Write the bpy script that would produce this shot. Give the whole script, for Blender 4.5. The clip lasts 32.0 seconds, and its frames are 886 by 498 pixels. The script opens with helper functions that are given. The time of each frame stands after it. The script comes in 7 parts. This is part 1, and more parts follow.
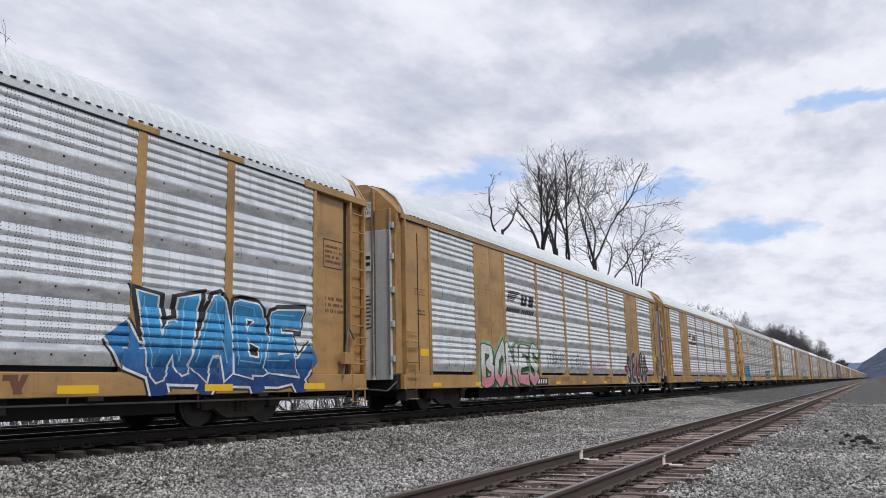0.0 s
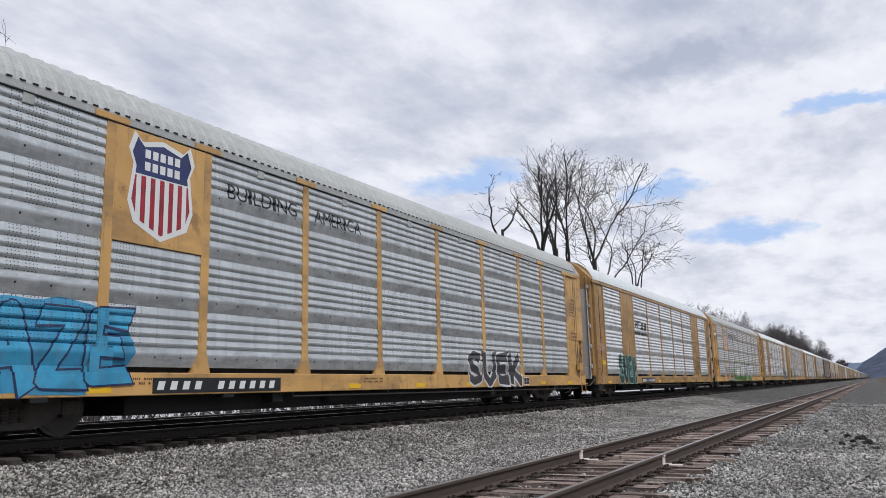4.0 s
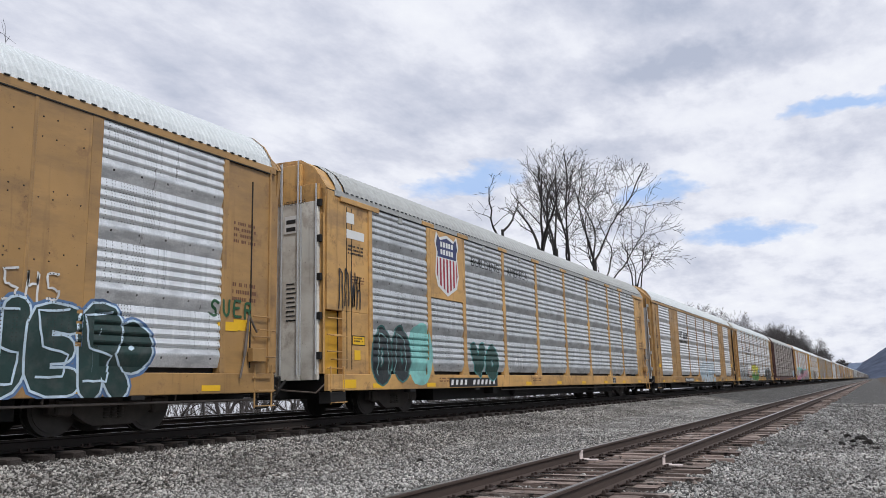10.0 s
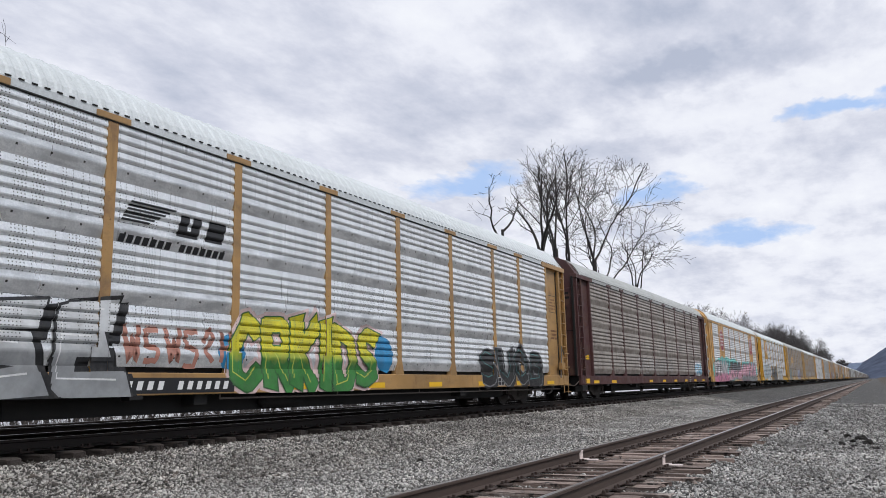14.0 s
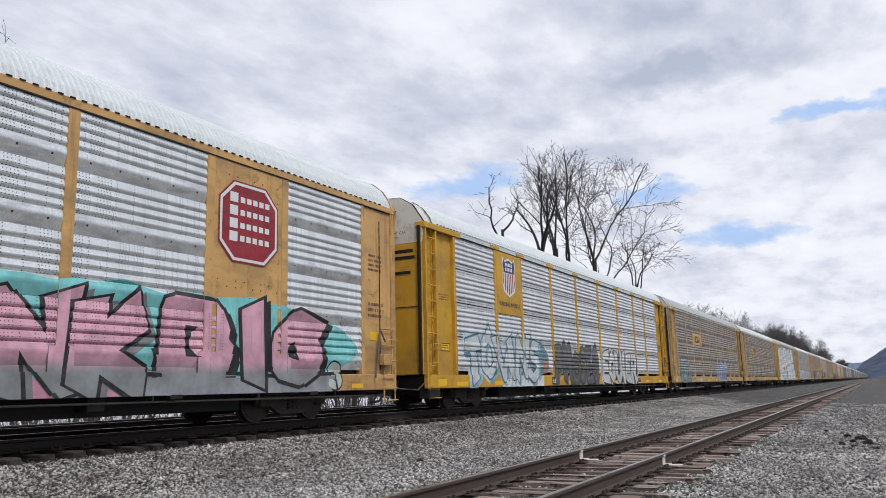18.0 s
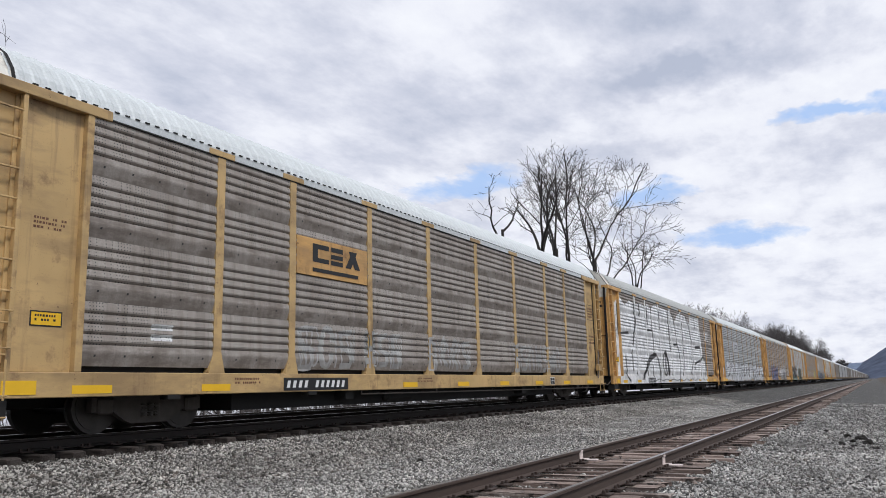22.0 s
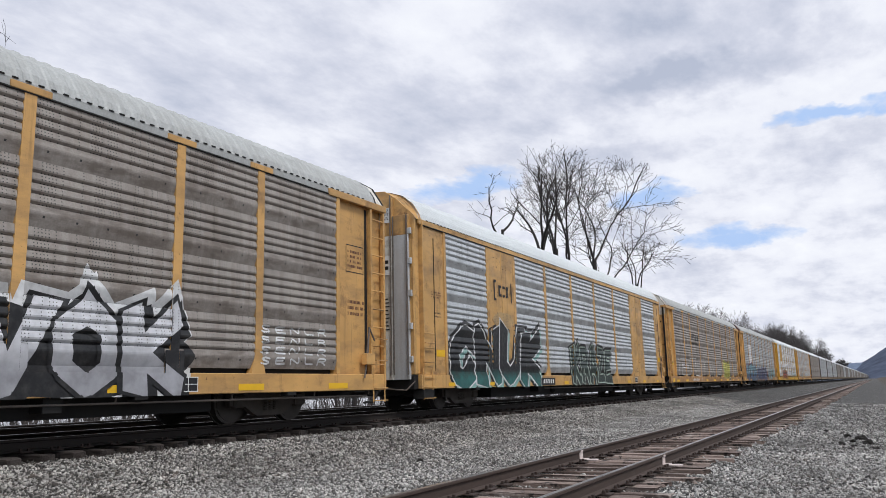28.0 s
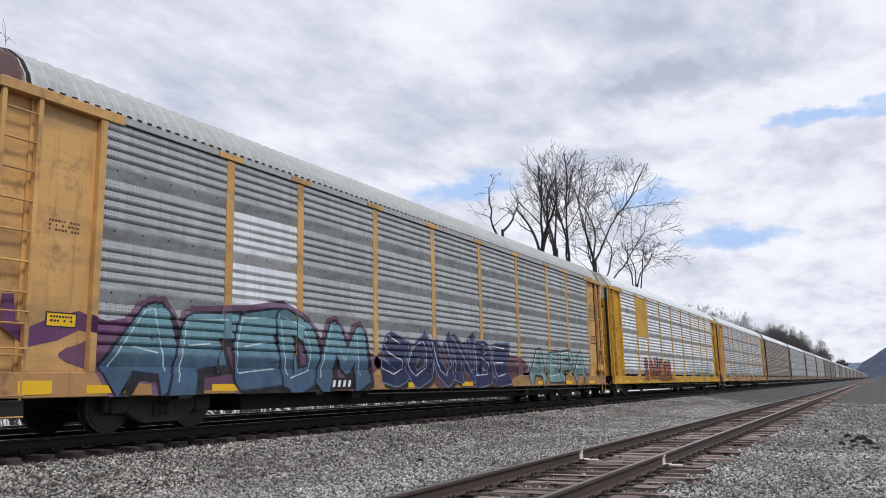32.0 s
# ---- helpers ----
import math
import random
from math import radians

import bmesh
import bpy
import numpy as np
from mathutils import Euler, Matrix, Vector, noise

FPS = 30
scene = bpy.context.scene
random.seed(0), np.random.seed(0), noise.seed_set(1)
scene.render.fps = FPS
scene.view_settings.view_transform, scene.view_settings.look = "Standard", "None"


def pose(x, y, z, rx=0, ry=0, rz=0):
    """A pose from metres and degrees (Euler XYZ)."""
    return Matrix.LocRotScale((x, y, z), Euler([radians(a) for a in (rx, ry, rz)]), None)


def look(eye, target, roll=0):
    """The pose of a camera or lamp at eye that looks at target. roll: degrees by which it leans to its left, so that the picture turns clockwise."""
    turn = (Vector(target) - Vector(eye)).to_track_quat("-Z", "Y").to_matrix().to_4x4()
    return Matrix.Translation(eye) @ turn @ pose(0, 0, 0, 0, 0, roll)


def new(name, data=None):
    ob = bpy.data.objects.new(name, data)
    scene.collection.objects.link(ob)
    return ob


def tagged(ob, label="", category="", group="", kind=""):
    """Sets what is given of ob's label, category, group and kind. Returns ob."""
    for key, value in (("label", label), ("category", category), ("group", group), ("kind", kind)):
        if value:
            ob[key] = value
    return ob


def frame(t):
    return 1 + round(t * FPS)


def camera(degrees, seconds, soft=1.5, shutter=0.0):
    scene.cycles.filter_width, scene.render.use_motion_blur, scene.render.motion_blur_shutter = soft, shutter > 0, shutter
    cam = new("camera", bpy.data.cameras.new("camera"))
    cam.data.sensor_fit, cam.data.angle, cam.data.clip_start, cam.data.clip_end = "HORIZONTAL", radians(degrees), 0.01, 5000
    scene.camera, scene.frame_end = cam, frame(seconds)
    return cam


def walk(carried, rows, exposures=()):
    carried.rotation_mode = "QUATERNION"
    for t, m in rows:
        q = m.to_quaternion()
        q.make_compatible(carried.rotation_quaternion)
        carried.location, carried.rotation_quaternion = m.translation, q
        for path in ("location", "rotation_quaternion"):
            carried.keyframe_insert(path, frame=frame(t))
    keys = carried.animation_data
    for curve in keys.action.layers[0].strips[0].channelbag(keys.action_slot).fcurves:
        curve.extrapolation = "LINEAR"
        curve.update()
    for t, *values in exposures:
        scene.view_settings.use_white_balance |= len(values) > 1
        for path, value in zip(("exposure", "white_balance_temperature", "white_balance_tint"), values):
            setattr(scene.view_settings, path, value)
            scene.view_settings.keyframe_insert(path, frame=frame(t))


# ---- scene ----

# ================= camera =================
EYE = Vector((0.0, 0.0, 1.38))
YAW, PITCH, ROLL, FOV = 28.44, 10.125, -1.412, 59.2
cam = camera(FOV, 32.0, soft=0.5)
AIM = EYE + 10 * Vector((-math.sin(radians(YAW)) * math.cos(radians(PITCH)),
                         math.cos(radians(YAW)) * math.cos(radians(PITCH)), math.sin(radians(PITCH))))
VIEW = look(EYE, AIM, ROLL)
walk(cam, [(0, VIEW), (32, VIEW)], exposures=[(0, 0.0, 6350, 10), (14, 0.02, 6350, 10), (18, 0.04, 6350, 10), (32, 0.05, 6350, 10)])

# ================= plan in numbers =================
NEAR_X, NEAR_TOP = -3.77, 0.30       # centre and rail top of the empty track
TRAIN_X, TRAIN_TOP = -11.756, 0.80   # centre and rail top of the train's track
GAUGE = 1.51                         # rail centre to rail centre
PITCH_CAR = 28.4                     # coupler to coupler
LEAD = 16.63                         # start of car one along the track at 0 s


# couplers stretched or bunched a little, car by car
BUNCH = {2: -0.1, 4: -0.06, 5: -0.1, 6: -0.08, 9: -0.1, 12: -0.1, 13: -0.1, 17: -0.04, 19: -0.1}


def run(t):
    """How far the train has rolled at t seconds."""
    slack = np.interp(t, (0, 3, 7, 9, 11, 14, 17, 20, 24.5, 27.5, 29, 32), (-0.2, 0.2, 0.3, 0.2, 0.0, -0.1, -0.1, 0.1, 0.15, -0.15, -0.35, -0.45))
    return 0.236 + 17.3186 * t - 0.002166 * t * t - 0.000058 * t ** 3 + float(slack)


# ================= world, sun =================
SUN_EL, SUN_AZ = 55.0, 116.0          # azimuth from +y towards +x
world = bpy.data.worlds.new("world")
scene.world = world
world.use_nodes = True
wn, wl = world.node_tree.nodes, world.node_tree.links
wn.clear()
w_out = wn.new("ShaderNodeOutputWorld")
w_sky = wn.new("ShaderNodeTexSky")
w_sky.sky_type, w_sky.sun_disc = "NISHITA", False
w_sky.sun_elevation, w_sky.sun_rotation = radians(SUN_EL), radians(SUN_AZ)
w_bg = wn.new("ShaderNodeBackground")
w_bg.inputs[1].default_value = 0.10
wl.new(w_sky.outputs[0], w_bg.inputs[0])
w_cl = wn.new("ShaderNodeBackground")
w_cl.inputs[0].default_value = (0.80, 0.84, 0.92, 1)
w_cl.inputs[1].default_value = 0.85
w_mix = wn.new("ShaderNodeMixShader")
w_mix.inputs[0].default_value = 0.8
wl.new(w_bg.outputs[0], w_mix.inputs[1])
wl.new(w_cl.outputs[0], w_mix.inputs[2])
wl.new(w_mix.outputs[0], w_out.inputs[0])
sun_data = bpy.data.lights.new("sun", "SUN")
sun_data.energy, sun_data.angle, sun_data.color = 2.1, radians(10), (1.0, 0.975, 0.94)
sun = new("sun", sun_data)
sun_dir = Vector((math.sin(radians(SUN_AZ)) * math.cos(radians(SUN_EL)), math.cos(radians(SUN_AZ)) * math.cos(radians(SUN_EL)), math.sin(radians(SUN_EL))))
sun.matrix_world = look(sun_dir * 100, (0, 0, 0))

# ================= materials =================


class Net:
    """A small helper to wire a node material."""

    def __init__(self, name):
        self.mat = bpy.data.materials.new(name)
        self.mat.use_nodes = True
        self.n, self.l = self.mat.node_tree.nodes, self.mat.node_tree.links
        self.p = self.n["Principled BSDF"]
        self.tc = self.n.new("ShaderNodeTexCoord")
        self.oi = self.n.new("ShaderNodeObjectInfo")

    def put(self, sock, v):
        if isinstance(v, bpy.types.NodeSocket):
            self.l.new(v, sock)
        elif isinstance(v, tuple) and len(v) == 3 and sock.type == "RGBA":
            sock.default_value = (*v, 1)
        else:
            sock.default_value = v

    def math(self, op, a, b=0.0, c=0.0):
        m = self.n.new("ShaderNodeMath")
        m.operation = op
        for s, v in zip(m.inputs, (a, b, c)):
            self.put(s, v)
        return m.outputs[0]

    def noise(self, vec, scale, detail=4.0, rough=0.55):
        m = self.n.new("ShaderNodeTexNoise")
        self.put(m.inputs["Vector"], vec)
        m.inputs["Scale"].default_value, m.inputs["Detail"].default_value, m.inputs["Roughness"].default_value = scale, detail, rough
        return m.outputs[0]

    def mapped(self, vec, scale=(1, 1, 1), loc=(0, 0, 0)):
        m = self.n.new("ShaderNodeMapping")
        self.put(m.inputs[0], vec)
        m.inputs["Location"].default_value, m.inputs["Scale"].default_value = loc, scale
        return m.outputs[0]

    def shifted(self, vec, amount=50.0):
        """Coordinates moved by the object's own random number."""
        m = self.n.new("ShaderNodeVectorMath")
        m.operation = "ADD"
        self.put(m.inputs[0], vec)
        k = self.math("MULTIPLY", self.oi.outputs["Random"], amount)
        c = self.n.new("ShaderNodeCombineXYZ")
        for s in c.inputs:
            self.l.new(k, s)
        self.l.new(c.outputs[0], m.inputs[1])
        return m.outputs[0]

    def ramp(self, fac, *stops):
        m = self.n.new("ShaderNodeValToRGB")
        self.put(m.inputs[0], fac)
        e = m.color_ramp.elements
        while len(e) < len(stops):
            e.new(0.5)
        for el, (pos, col) in zip(e, stops):
            el.position = pos
            el.color = (*col, 1) if isinstance(col, tuple) else (col, col, col, 1)
        return m.outputs[0]

    def mix(self, fac, a, b, mode="MIX"):
        m = self.n.new("ShaderNodeMix")
        m.data_type, m.blend_type = "RGBA", mode
        self.put(m.inputs["Factor"], fac)
        self.put(m.inputs["A"], a)
        self.put(m.inputs["B"], b)
        return m.outputs["Result"]

    def bump(self, height, strength=0.3, dist=0.01):
        m = self.n.new("ShaderNodeBump")
        m.inputs["Strength"].default_value, m.inputs["Distance"].default_value = strength, dist
        self.put(m.inputs["Height"], height)
        self.l.new(m.outputs[0], self.p.inputs["Normal"])

    def done(self, col, rough=0.6, metal=0.0, spec=0.5):
        self.put(self.p.inputs["Base Color"], col)
        self.put(self.p.inputs["Roughness"], rough)
        self.put(self.p.inputs["Metallic"], metal)
        self.put(self.p.inputs["Specular IOR Level"], spec)
        return self.mat


def tint(c, k):
    return tuple(min(1.0, v * k) for v in c)


def paint(name, col, dirt=0.35, rough=0.5):
    """Weathered paint on thin steel: cloudy fading, brown grime and rust stains, run-down streaks, chips, shallow dents."""
    k = Net(name)
    v = k.shifted(k.tc.outputs["Object"], 40)
    big = k.noise(v, 0.7, 3)
    streak = k.noise(k.mapped(v, (3.5, 3.5, 0.25)), 1.6, 5, 0.65)
    fine = k.noise(v, 55, 3)
    stain = k.noise(v, 1.7, 6, 0.7)
    film = k.noise(k.mapped(v, (1, 0.5, 1.6)), 0.9, 6, 0.68)
    chip = k.noise(v, 9.0, 5, 0.75)
    c = k.mix(k.ramp(big, (0.3, 0.0), (0.72, 1.0)), tint(col, 0.82), tint(col, 1.14))
    c = k.mix(k.math("MULTIPLY", k.ramp(film, (0.46, 0.0), (0.66, 1.0)), dirt), c, tint((0.16, 0.105, 0.065), 0.6 + 0.8 * max(col)))
    c = k.mix(k.math("MULTIPLY", k.ramp(streak, (0.57, 0.0), (0.76, 1.0)), dirt), c, (0.13, 0.075, 0.04))
    c = k.mix(k.math("MULTIPLY", k.ramp(fine, (0.64, 0.0), (0.74, 1.0)), dirt * 0.6), c, (0.10, 0.055, 0.03))
    c = k.mix(k.math("MULTIPLY", k.ramp(stain, (0.56, 0.0), (0.66, 1.0)), dirt), c, (0.17, 0.095, 0.055))
    c = k.mix(k.math("MULTIPLY", k.ramp(chip, (0.66, 0.0), (0.69, 1.0)), min(1.0, dirt * 1.6)), c, (0.09, 0.042, 0.025))
    k.bump(k.math("ADD", k.math("MULTIPLY", k.noise(v, 1.1, 2), 1.0), k.math("MULTIPLY", fine, 0.01)), 0.5, 0.06)
    return k.done(c, k.ramp(stain, (0.35, rough - 0.12), (0.7, rough + 0.2)), 0.0, 0.5)


def galvanised(name, col, dirt_shade_col, dirt, metal=0.55, rough=0.42, holes=0):
    """Zinc-coated sheet: spangle, water stains, and rows of punched holes (1 small dashes, 2 round holes in bands)."""
    k = Net(name)
    o = k.tc.outputs["Object"]
    v = k.shifted(o, 60)
    big = k.noise(v, 0.8, 3)
    streak = k.noise(k.mapped(v, (5, 5, 0.5)), 1.5, 4)
    spang = k.noise(v, 30, 2)
    c = k.mix(k.ramp(spang, (0.35, 0.0), (0.65, 1.0)), tint(col, 0.9), tint(col, 1.08))
    c = k.mix(k.ramp(k.oi.outputs["Random"], (0.0, 0.0), (1.0, 0.22)), c, tint(col, 0.72))
    d = k.math("MULTIPLY", k.ramp(k.math("ADD", k.math("MULTIPLY", big, 0.5), k.math("MULTIPLY", streak, 0.5)), (0.4, 0.0), (0.68, 1.0)), dirt)
    c = k.mix(d, c, dirt_shade_col)
    if holes:
        s = k.n.new("ShaderNodeSeparateXYZ")
        k.l.new(o, s.inputs[0])
        y, z = s.outputs[1], s.outputs[2]
        if holes == 1:
            # columns of short slots on the ribs, some columns left out
            col = k.math("FLOOR", k.math("DIVIDE", y, 0.056))
            wn_ = k.n.new("ShaderNodeTexWhiteNoise")
            wn_.noise_dimensions = "1D"
            k.put(wn_.inputs["W"], k.math("ADD", col, k.math("FLOOR", k.math("MULTIPLY", k.oi.outputs["Random"], 40.0))))
            gate = k.math("GREATER_THAN", wn_.outputs["Value"], 0.42)
            a = k.math("LESS_THAN", k.math("ABSOLUTE", k.math("SUBTRACT", k.math("MODULO", k.math("ADD", y, 56.0), 0.056), 0.028)), 0.0085)
            b = k.math("LESS_THAN", k.math("PINGPONG", k.math("ADD", z, 0.157), 0.0257), 0.0085)
            h = k.math("MULTIPLY", k.math("MULTIPLY", a, b), gate)
            lap = k.math("LESS_THAN", k.math("ABSOLUTE", k.math("ADD", z, 0.33)), 0.016)
            bolt = k.math("LESS_THAN", k.math("PINGPONG", y, 0.27), 0.017)
        else:
            py = k.math("SUBTRACT", k.math("PINGPONG", y, 0.035), 0.0)
            pz = k.math("PINGPONG", k.math("ADD", z, 0.0), 0.035)
            r = k.math("SQRT", k.math("ADD", k.math("POWER", py, 2.0), k.math("POWER", pz, 2.0)))
            a = k.math("LESS_THAN", r, 0.0185)
            band = k.math("GREATER_THAN", k.math("ABSOLUTE", k.math("SUBTRACT", z, 0.0)), 0.33)
            gate = k.math("GREATER_THAN", k.math("PINGPONG", y, 0.31), 0.05)
            h = k.math("MULTIPLY", k.math("MULTIPLY", a, band), gate)
        if holes == 1:
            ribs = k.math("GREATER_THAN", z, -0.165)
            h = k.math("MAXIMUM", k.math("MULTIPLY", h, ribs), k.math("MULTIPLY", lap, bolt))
            # mottled darkening below the ribs puts the lap's shade into the colour
            lap_shade = k.noise(k.mapped(v, (1, 1.2, 4.0)), 1.4, 4, 0.6)
            c = k.mix(k.math("MULTIPLY", k.ramp(lap_shade, (0.45, 0.0), (0.62, 0.6)), k.math("SUBTRACT", 1.0, ribs)), c, dirt_shade_col)
        c = k.mix(h, c, (0.03, 0.03, 0.03))
        mt = k.math("MULTIPLY", k.math("SUBTRACT", 1.0, h), k.math("MULTIPLY", metal, k.math("SUBTRACT", 1.0, k.math("MULTIPLY", d, 0.7))))
    else:
        mt = k.math("MULTIPLY", metal, k.math("SUBTRACT", 1.0, k.math("MULTIPLY", d, 0.7)))
    k.bump(k.noise(k.mapped(v, (1, 1, 2)), 2.2, 2), 0.25, 0.02)
    return k.done(c, k.ramp(streak, (0.2, rough - 0.08), (0.8, rough + 0.2)), mt, 0.5)


def plain(name, col, rough=0.6, metal=0.0, var=0.2, scale=8.0, bump=0.2, dist=0.005, stretch=(1, 1, 1)):
    k = Net(name)
    v = k.mapped(k.shifted(k.tc.outputs["Object"], 40), stretch)
    a, b = k.noise(v, scale, 4), k.noise(v, scale * 9, 3)
    c = k.mix(a, tint(col, 1 - var), tint(col, 1 + var))
    c = k.mix(k.math("MULTIPLY", b, 0.6), c, tint(col, 1 - var * 1.5 if var < 0.6 else 0.1))
    k.bump(k.math("ADD", a, b), bump, dist)
    return k.done(c, rough, metal)


TAN = paint("tan_paint", (0.42, 0.245, 0.092), 0.5, 0.40)
TAN_LIGHT = paint("light_tan_paint", (0.62, 0.358, 0.125), 0.6, 0.45)
YELLOW = paint("chrome_yellow_paint", (0.60, 0.33, 0.03), 0.35)
FADED = paint("faded_yellow_paint", (0.64, 0.365, 0.125), 0.52, 0.5)
MAROON = paint("maroon_paint", (0.075, 0.03, 0.03), 0.3)
CREAM = paint("cream_white_paint", (0.72, 0.70, 0.64), 0.4)
PALE_POST = paint("pale_worn_beige_paint", (0.46, 0.37, 0.25), 0.4, 0.5)
RUST_TAN = paint("rust_stained_tan_paint", (0.42, 0.225, 0.088), 0.75, 0.6)
BEIGE = paint("weathered_beige_paint", (0.55, 0.37, 0.165), 0.55, 0.5)
OLD_TAN = paint("grimy_old_tan_paint", (0.27, 0.20, 0.125), 0.5, 0.7)
DULL_BROWN = paint("grimy_brown_paint", (0.16, 0.115, 0.085), 0.45, 0.7)
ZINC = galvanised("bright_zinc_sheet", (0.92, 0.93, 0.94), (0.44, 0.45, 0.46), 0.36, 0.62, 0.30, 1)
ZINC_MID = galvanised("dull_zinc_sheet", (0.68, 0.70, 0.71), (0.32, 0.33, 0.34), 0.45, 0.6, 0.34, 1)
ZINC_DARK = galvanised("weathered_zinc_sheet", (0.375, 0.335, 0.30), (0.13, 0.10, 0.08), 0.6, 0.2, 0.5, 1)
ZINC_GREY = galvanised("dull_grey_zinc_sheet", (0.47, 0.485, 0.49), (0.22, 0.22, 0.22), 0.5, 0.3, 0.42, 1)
ZINC_BIG = galvanised("perforated_zinc_sheet", (0.80, 0.81, 0.83), (0.34, 0.34, 0.35), 0.4, 0.45, 0.32, 2)
ROOF_BRIGHT = galvanised("bright_roof_sheet", (0.66, 0.69, 0.70), (0.44, 0.46, 0.46), 0.4, 0.12, 0.6)
ROOF_GREY = galvanised("grey_roof_sheet", (0.46, 0.47, 0.46), (0.26, 0.25, 0.235), 0.45, 0.12, 0.6)
DOOR_ZINC = galvanised("door_zinc", (0.62, 0.64, 0.66), (0.30, 0.24, 0.18), 0.4, 0.3, 0.45)
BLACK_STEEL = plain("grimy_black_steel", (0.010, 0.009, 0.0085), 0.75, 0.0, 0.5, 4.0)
# near-black colour that carries the shade inside a car
INSIDE_SHADE = plain("interior_shade", (0.03, 0.03, 0.032), 0.9, 0.0, 0.3, 2.0)
BOGIE_STEEL = plain("dusty_bogie_steel", (0.085, 0.072, 0.062), 0.8, 0.0, 0.45, 6.0)
RODS = plain("rusty_grey_rod", (0.17, 0.14, 0.12), 0.6, 0.2, 0.4, 8.0)
WHEEL_STEEL = plain("wheel_steel", (0.075, 0.066, 0.06), 0.55, 0.3, 0.4, 6.0)
RAIL_SIDE = plain("rusty_rail_steel", (0.075, 0.05, 0.04), 0.75, 0.0, 0.4, 5.0, 0.3, 0.004, (1, 0.2, 1))
# rail steel darkened: the shade under the cars is put into the colour
RAIL_SHADED = plain("shaded_rail_steel", (0.021, 0.014, 0.011), 0.75, 0.0, 0.4, 5.0, 0.3, 0.004, (1, 0.2, 1))
RAIL_HEAD = plain("polished_rail_head", (0.42, 0.40, 0.39), 0.28, 0.9, 0.15, 3.0, 0.05, 0.001, (4, 0.1, 1))
PLATE_STEEL = plain("rusty_tie_plate", (0.06, 0.04, 0.033), 0.85, 0.0, 0.4, 12.0)
SAFETY = plain("yellow_reflector", (0.85, 0.50, 0.02), 0.45, 0.0, 0.1, 6.0)
BLACK_PAINT = plain("black_paint", (0.018, 0.018, 0.02), 0.5, 0.0, 0.3, 3.0)
WHITE_PAINT = plain("white_paint", (0.78, 0.78, 0.77), 0.5, 0.0, 0.08, 3.0)
PINK_WHITE = plain("worn_pinkish_white_paint", (0.70, 0.60, 0.57), 0.7, 0.0, 0.25, 14.0)
EARTH = plain("dark_earth", (0.02, 0.016, 0.013), 0.95, 0.0, 0.5, 20.0, 0.8, 0.02)
BROWN_STENCIL = plain("faded_brown_stencil", (0.16, 0.07, 0.04), 0.6, 0.0, 0.2, 4.0)
BARK = plain("grey_brown_bark", (0.036, 0.030, 0.028), 0.9, 0.0, 0.35, 3.0, 0.5, 0.03, (3, 3, 0.6))
TWIG = plain("dark_twigs", (0.045, 0.037, 0.034), 0.9, 0.0, 0.3, 1.0)


def wood_material(name, k_light):
    """Sun-bleached, split and stained sleeper wood."""
    k = Net(name)
    v = k.shifted(k.tc.outputs["Object"], 30)
    grain = k.noise(k.mapped(v, (0.6, 9, 9)), 2.5, 5, 0.65)
    c = k.ramp(grain, (0.3, tint((0.07, 0.048, 0.04), k_light)), (0.43, tint((0.27, 0.195, 0.165), k_light)), (0.64, tint((0.42, 0.33, 0.285), k_light)))
    c = k.mix(k.ramp(k.oi.outputs["Random"], (0.3, 0.0), (1.0, 0.7)), c, tint((0.10, 0.068, 0.057), k_light))
    c = k.mix(k.ramp(k.noise(v, 1.8, 5, 0.7), (0.54, 0.0), (0.62, 0.6)), c, tint((0.50, 0.43, 0.385), k_light))
    c = k.mix(k.ramp(k.noise(v, 4.0, 5, 0.7), (0.56, 0.0), (0.62, 0.9)), c, tint((0.03, 0.023, 0.02), k_light))
    k.bump(grain, 0.8, 0.03)
    return k.done(c, 0.9)


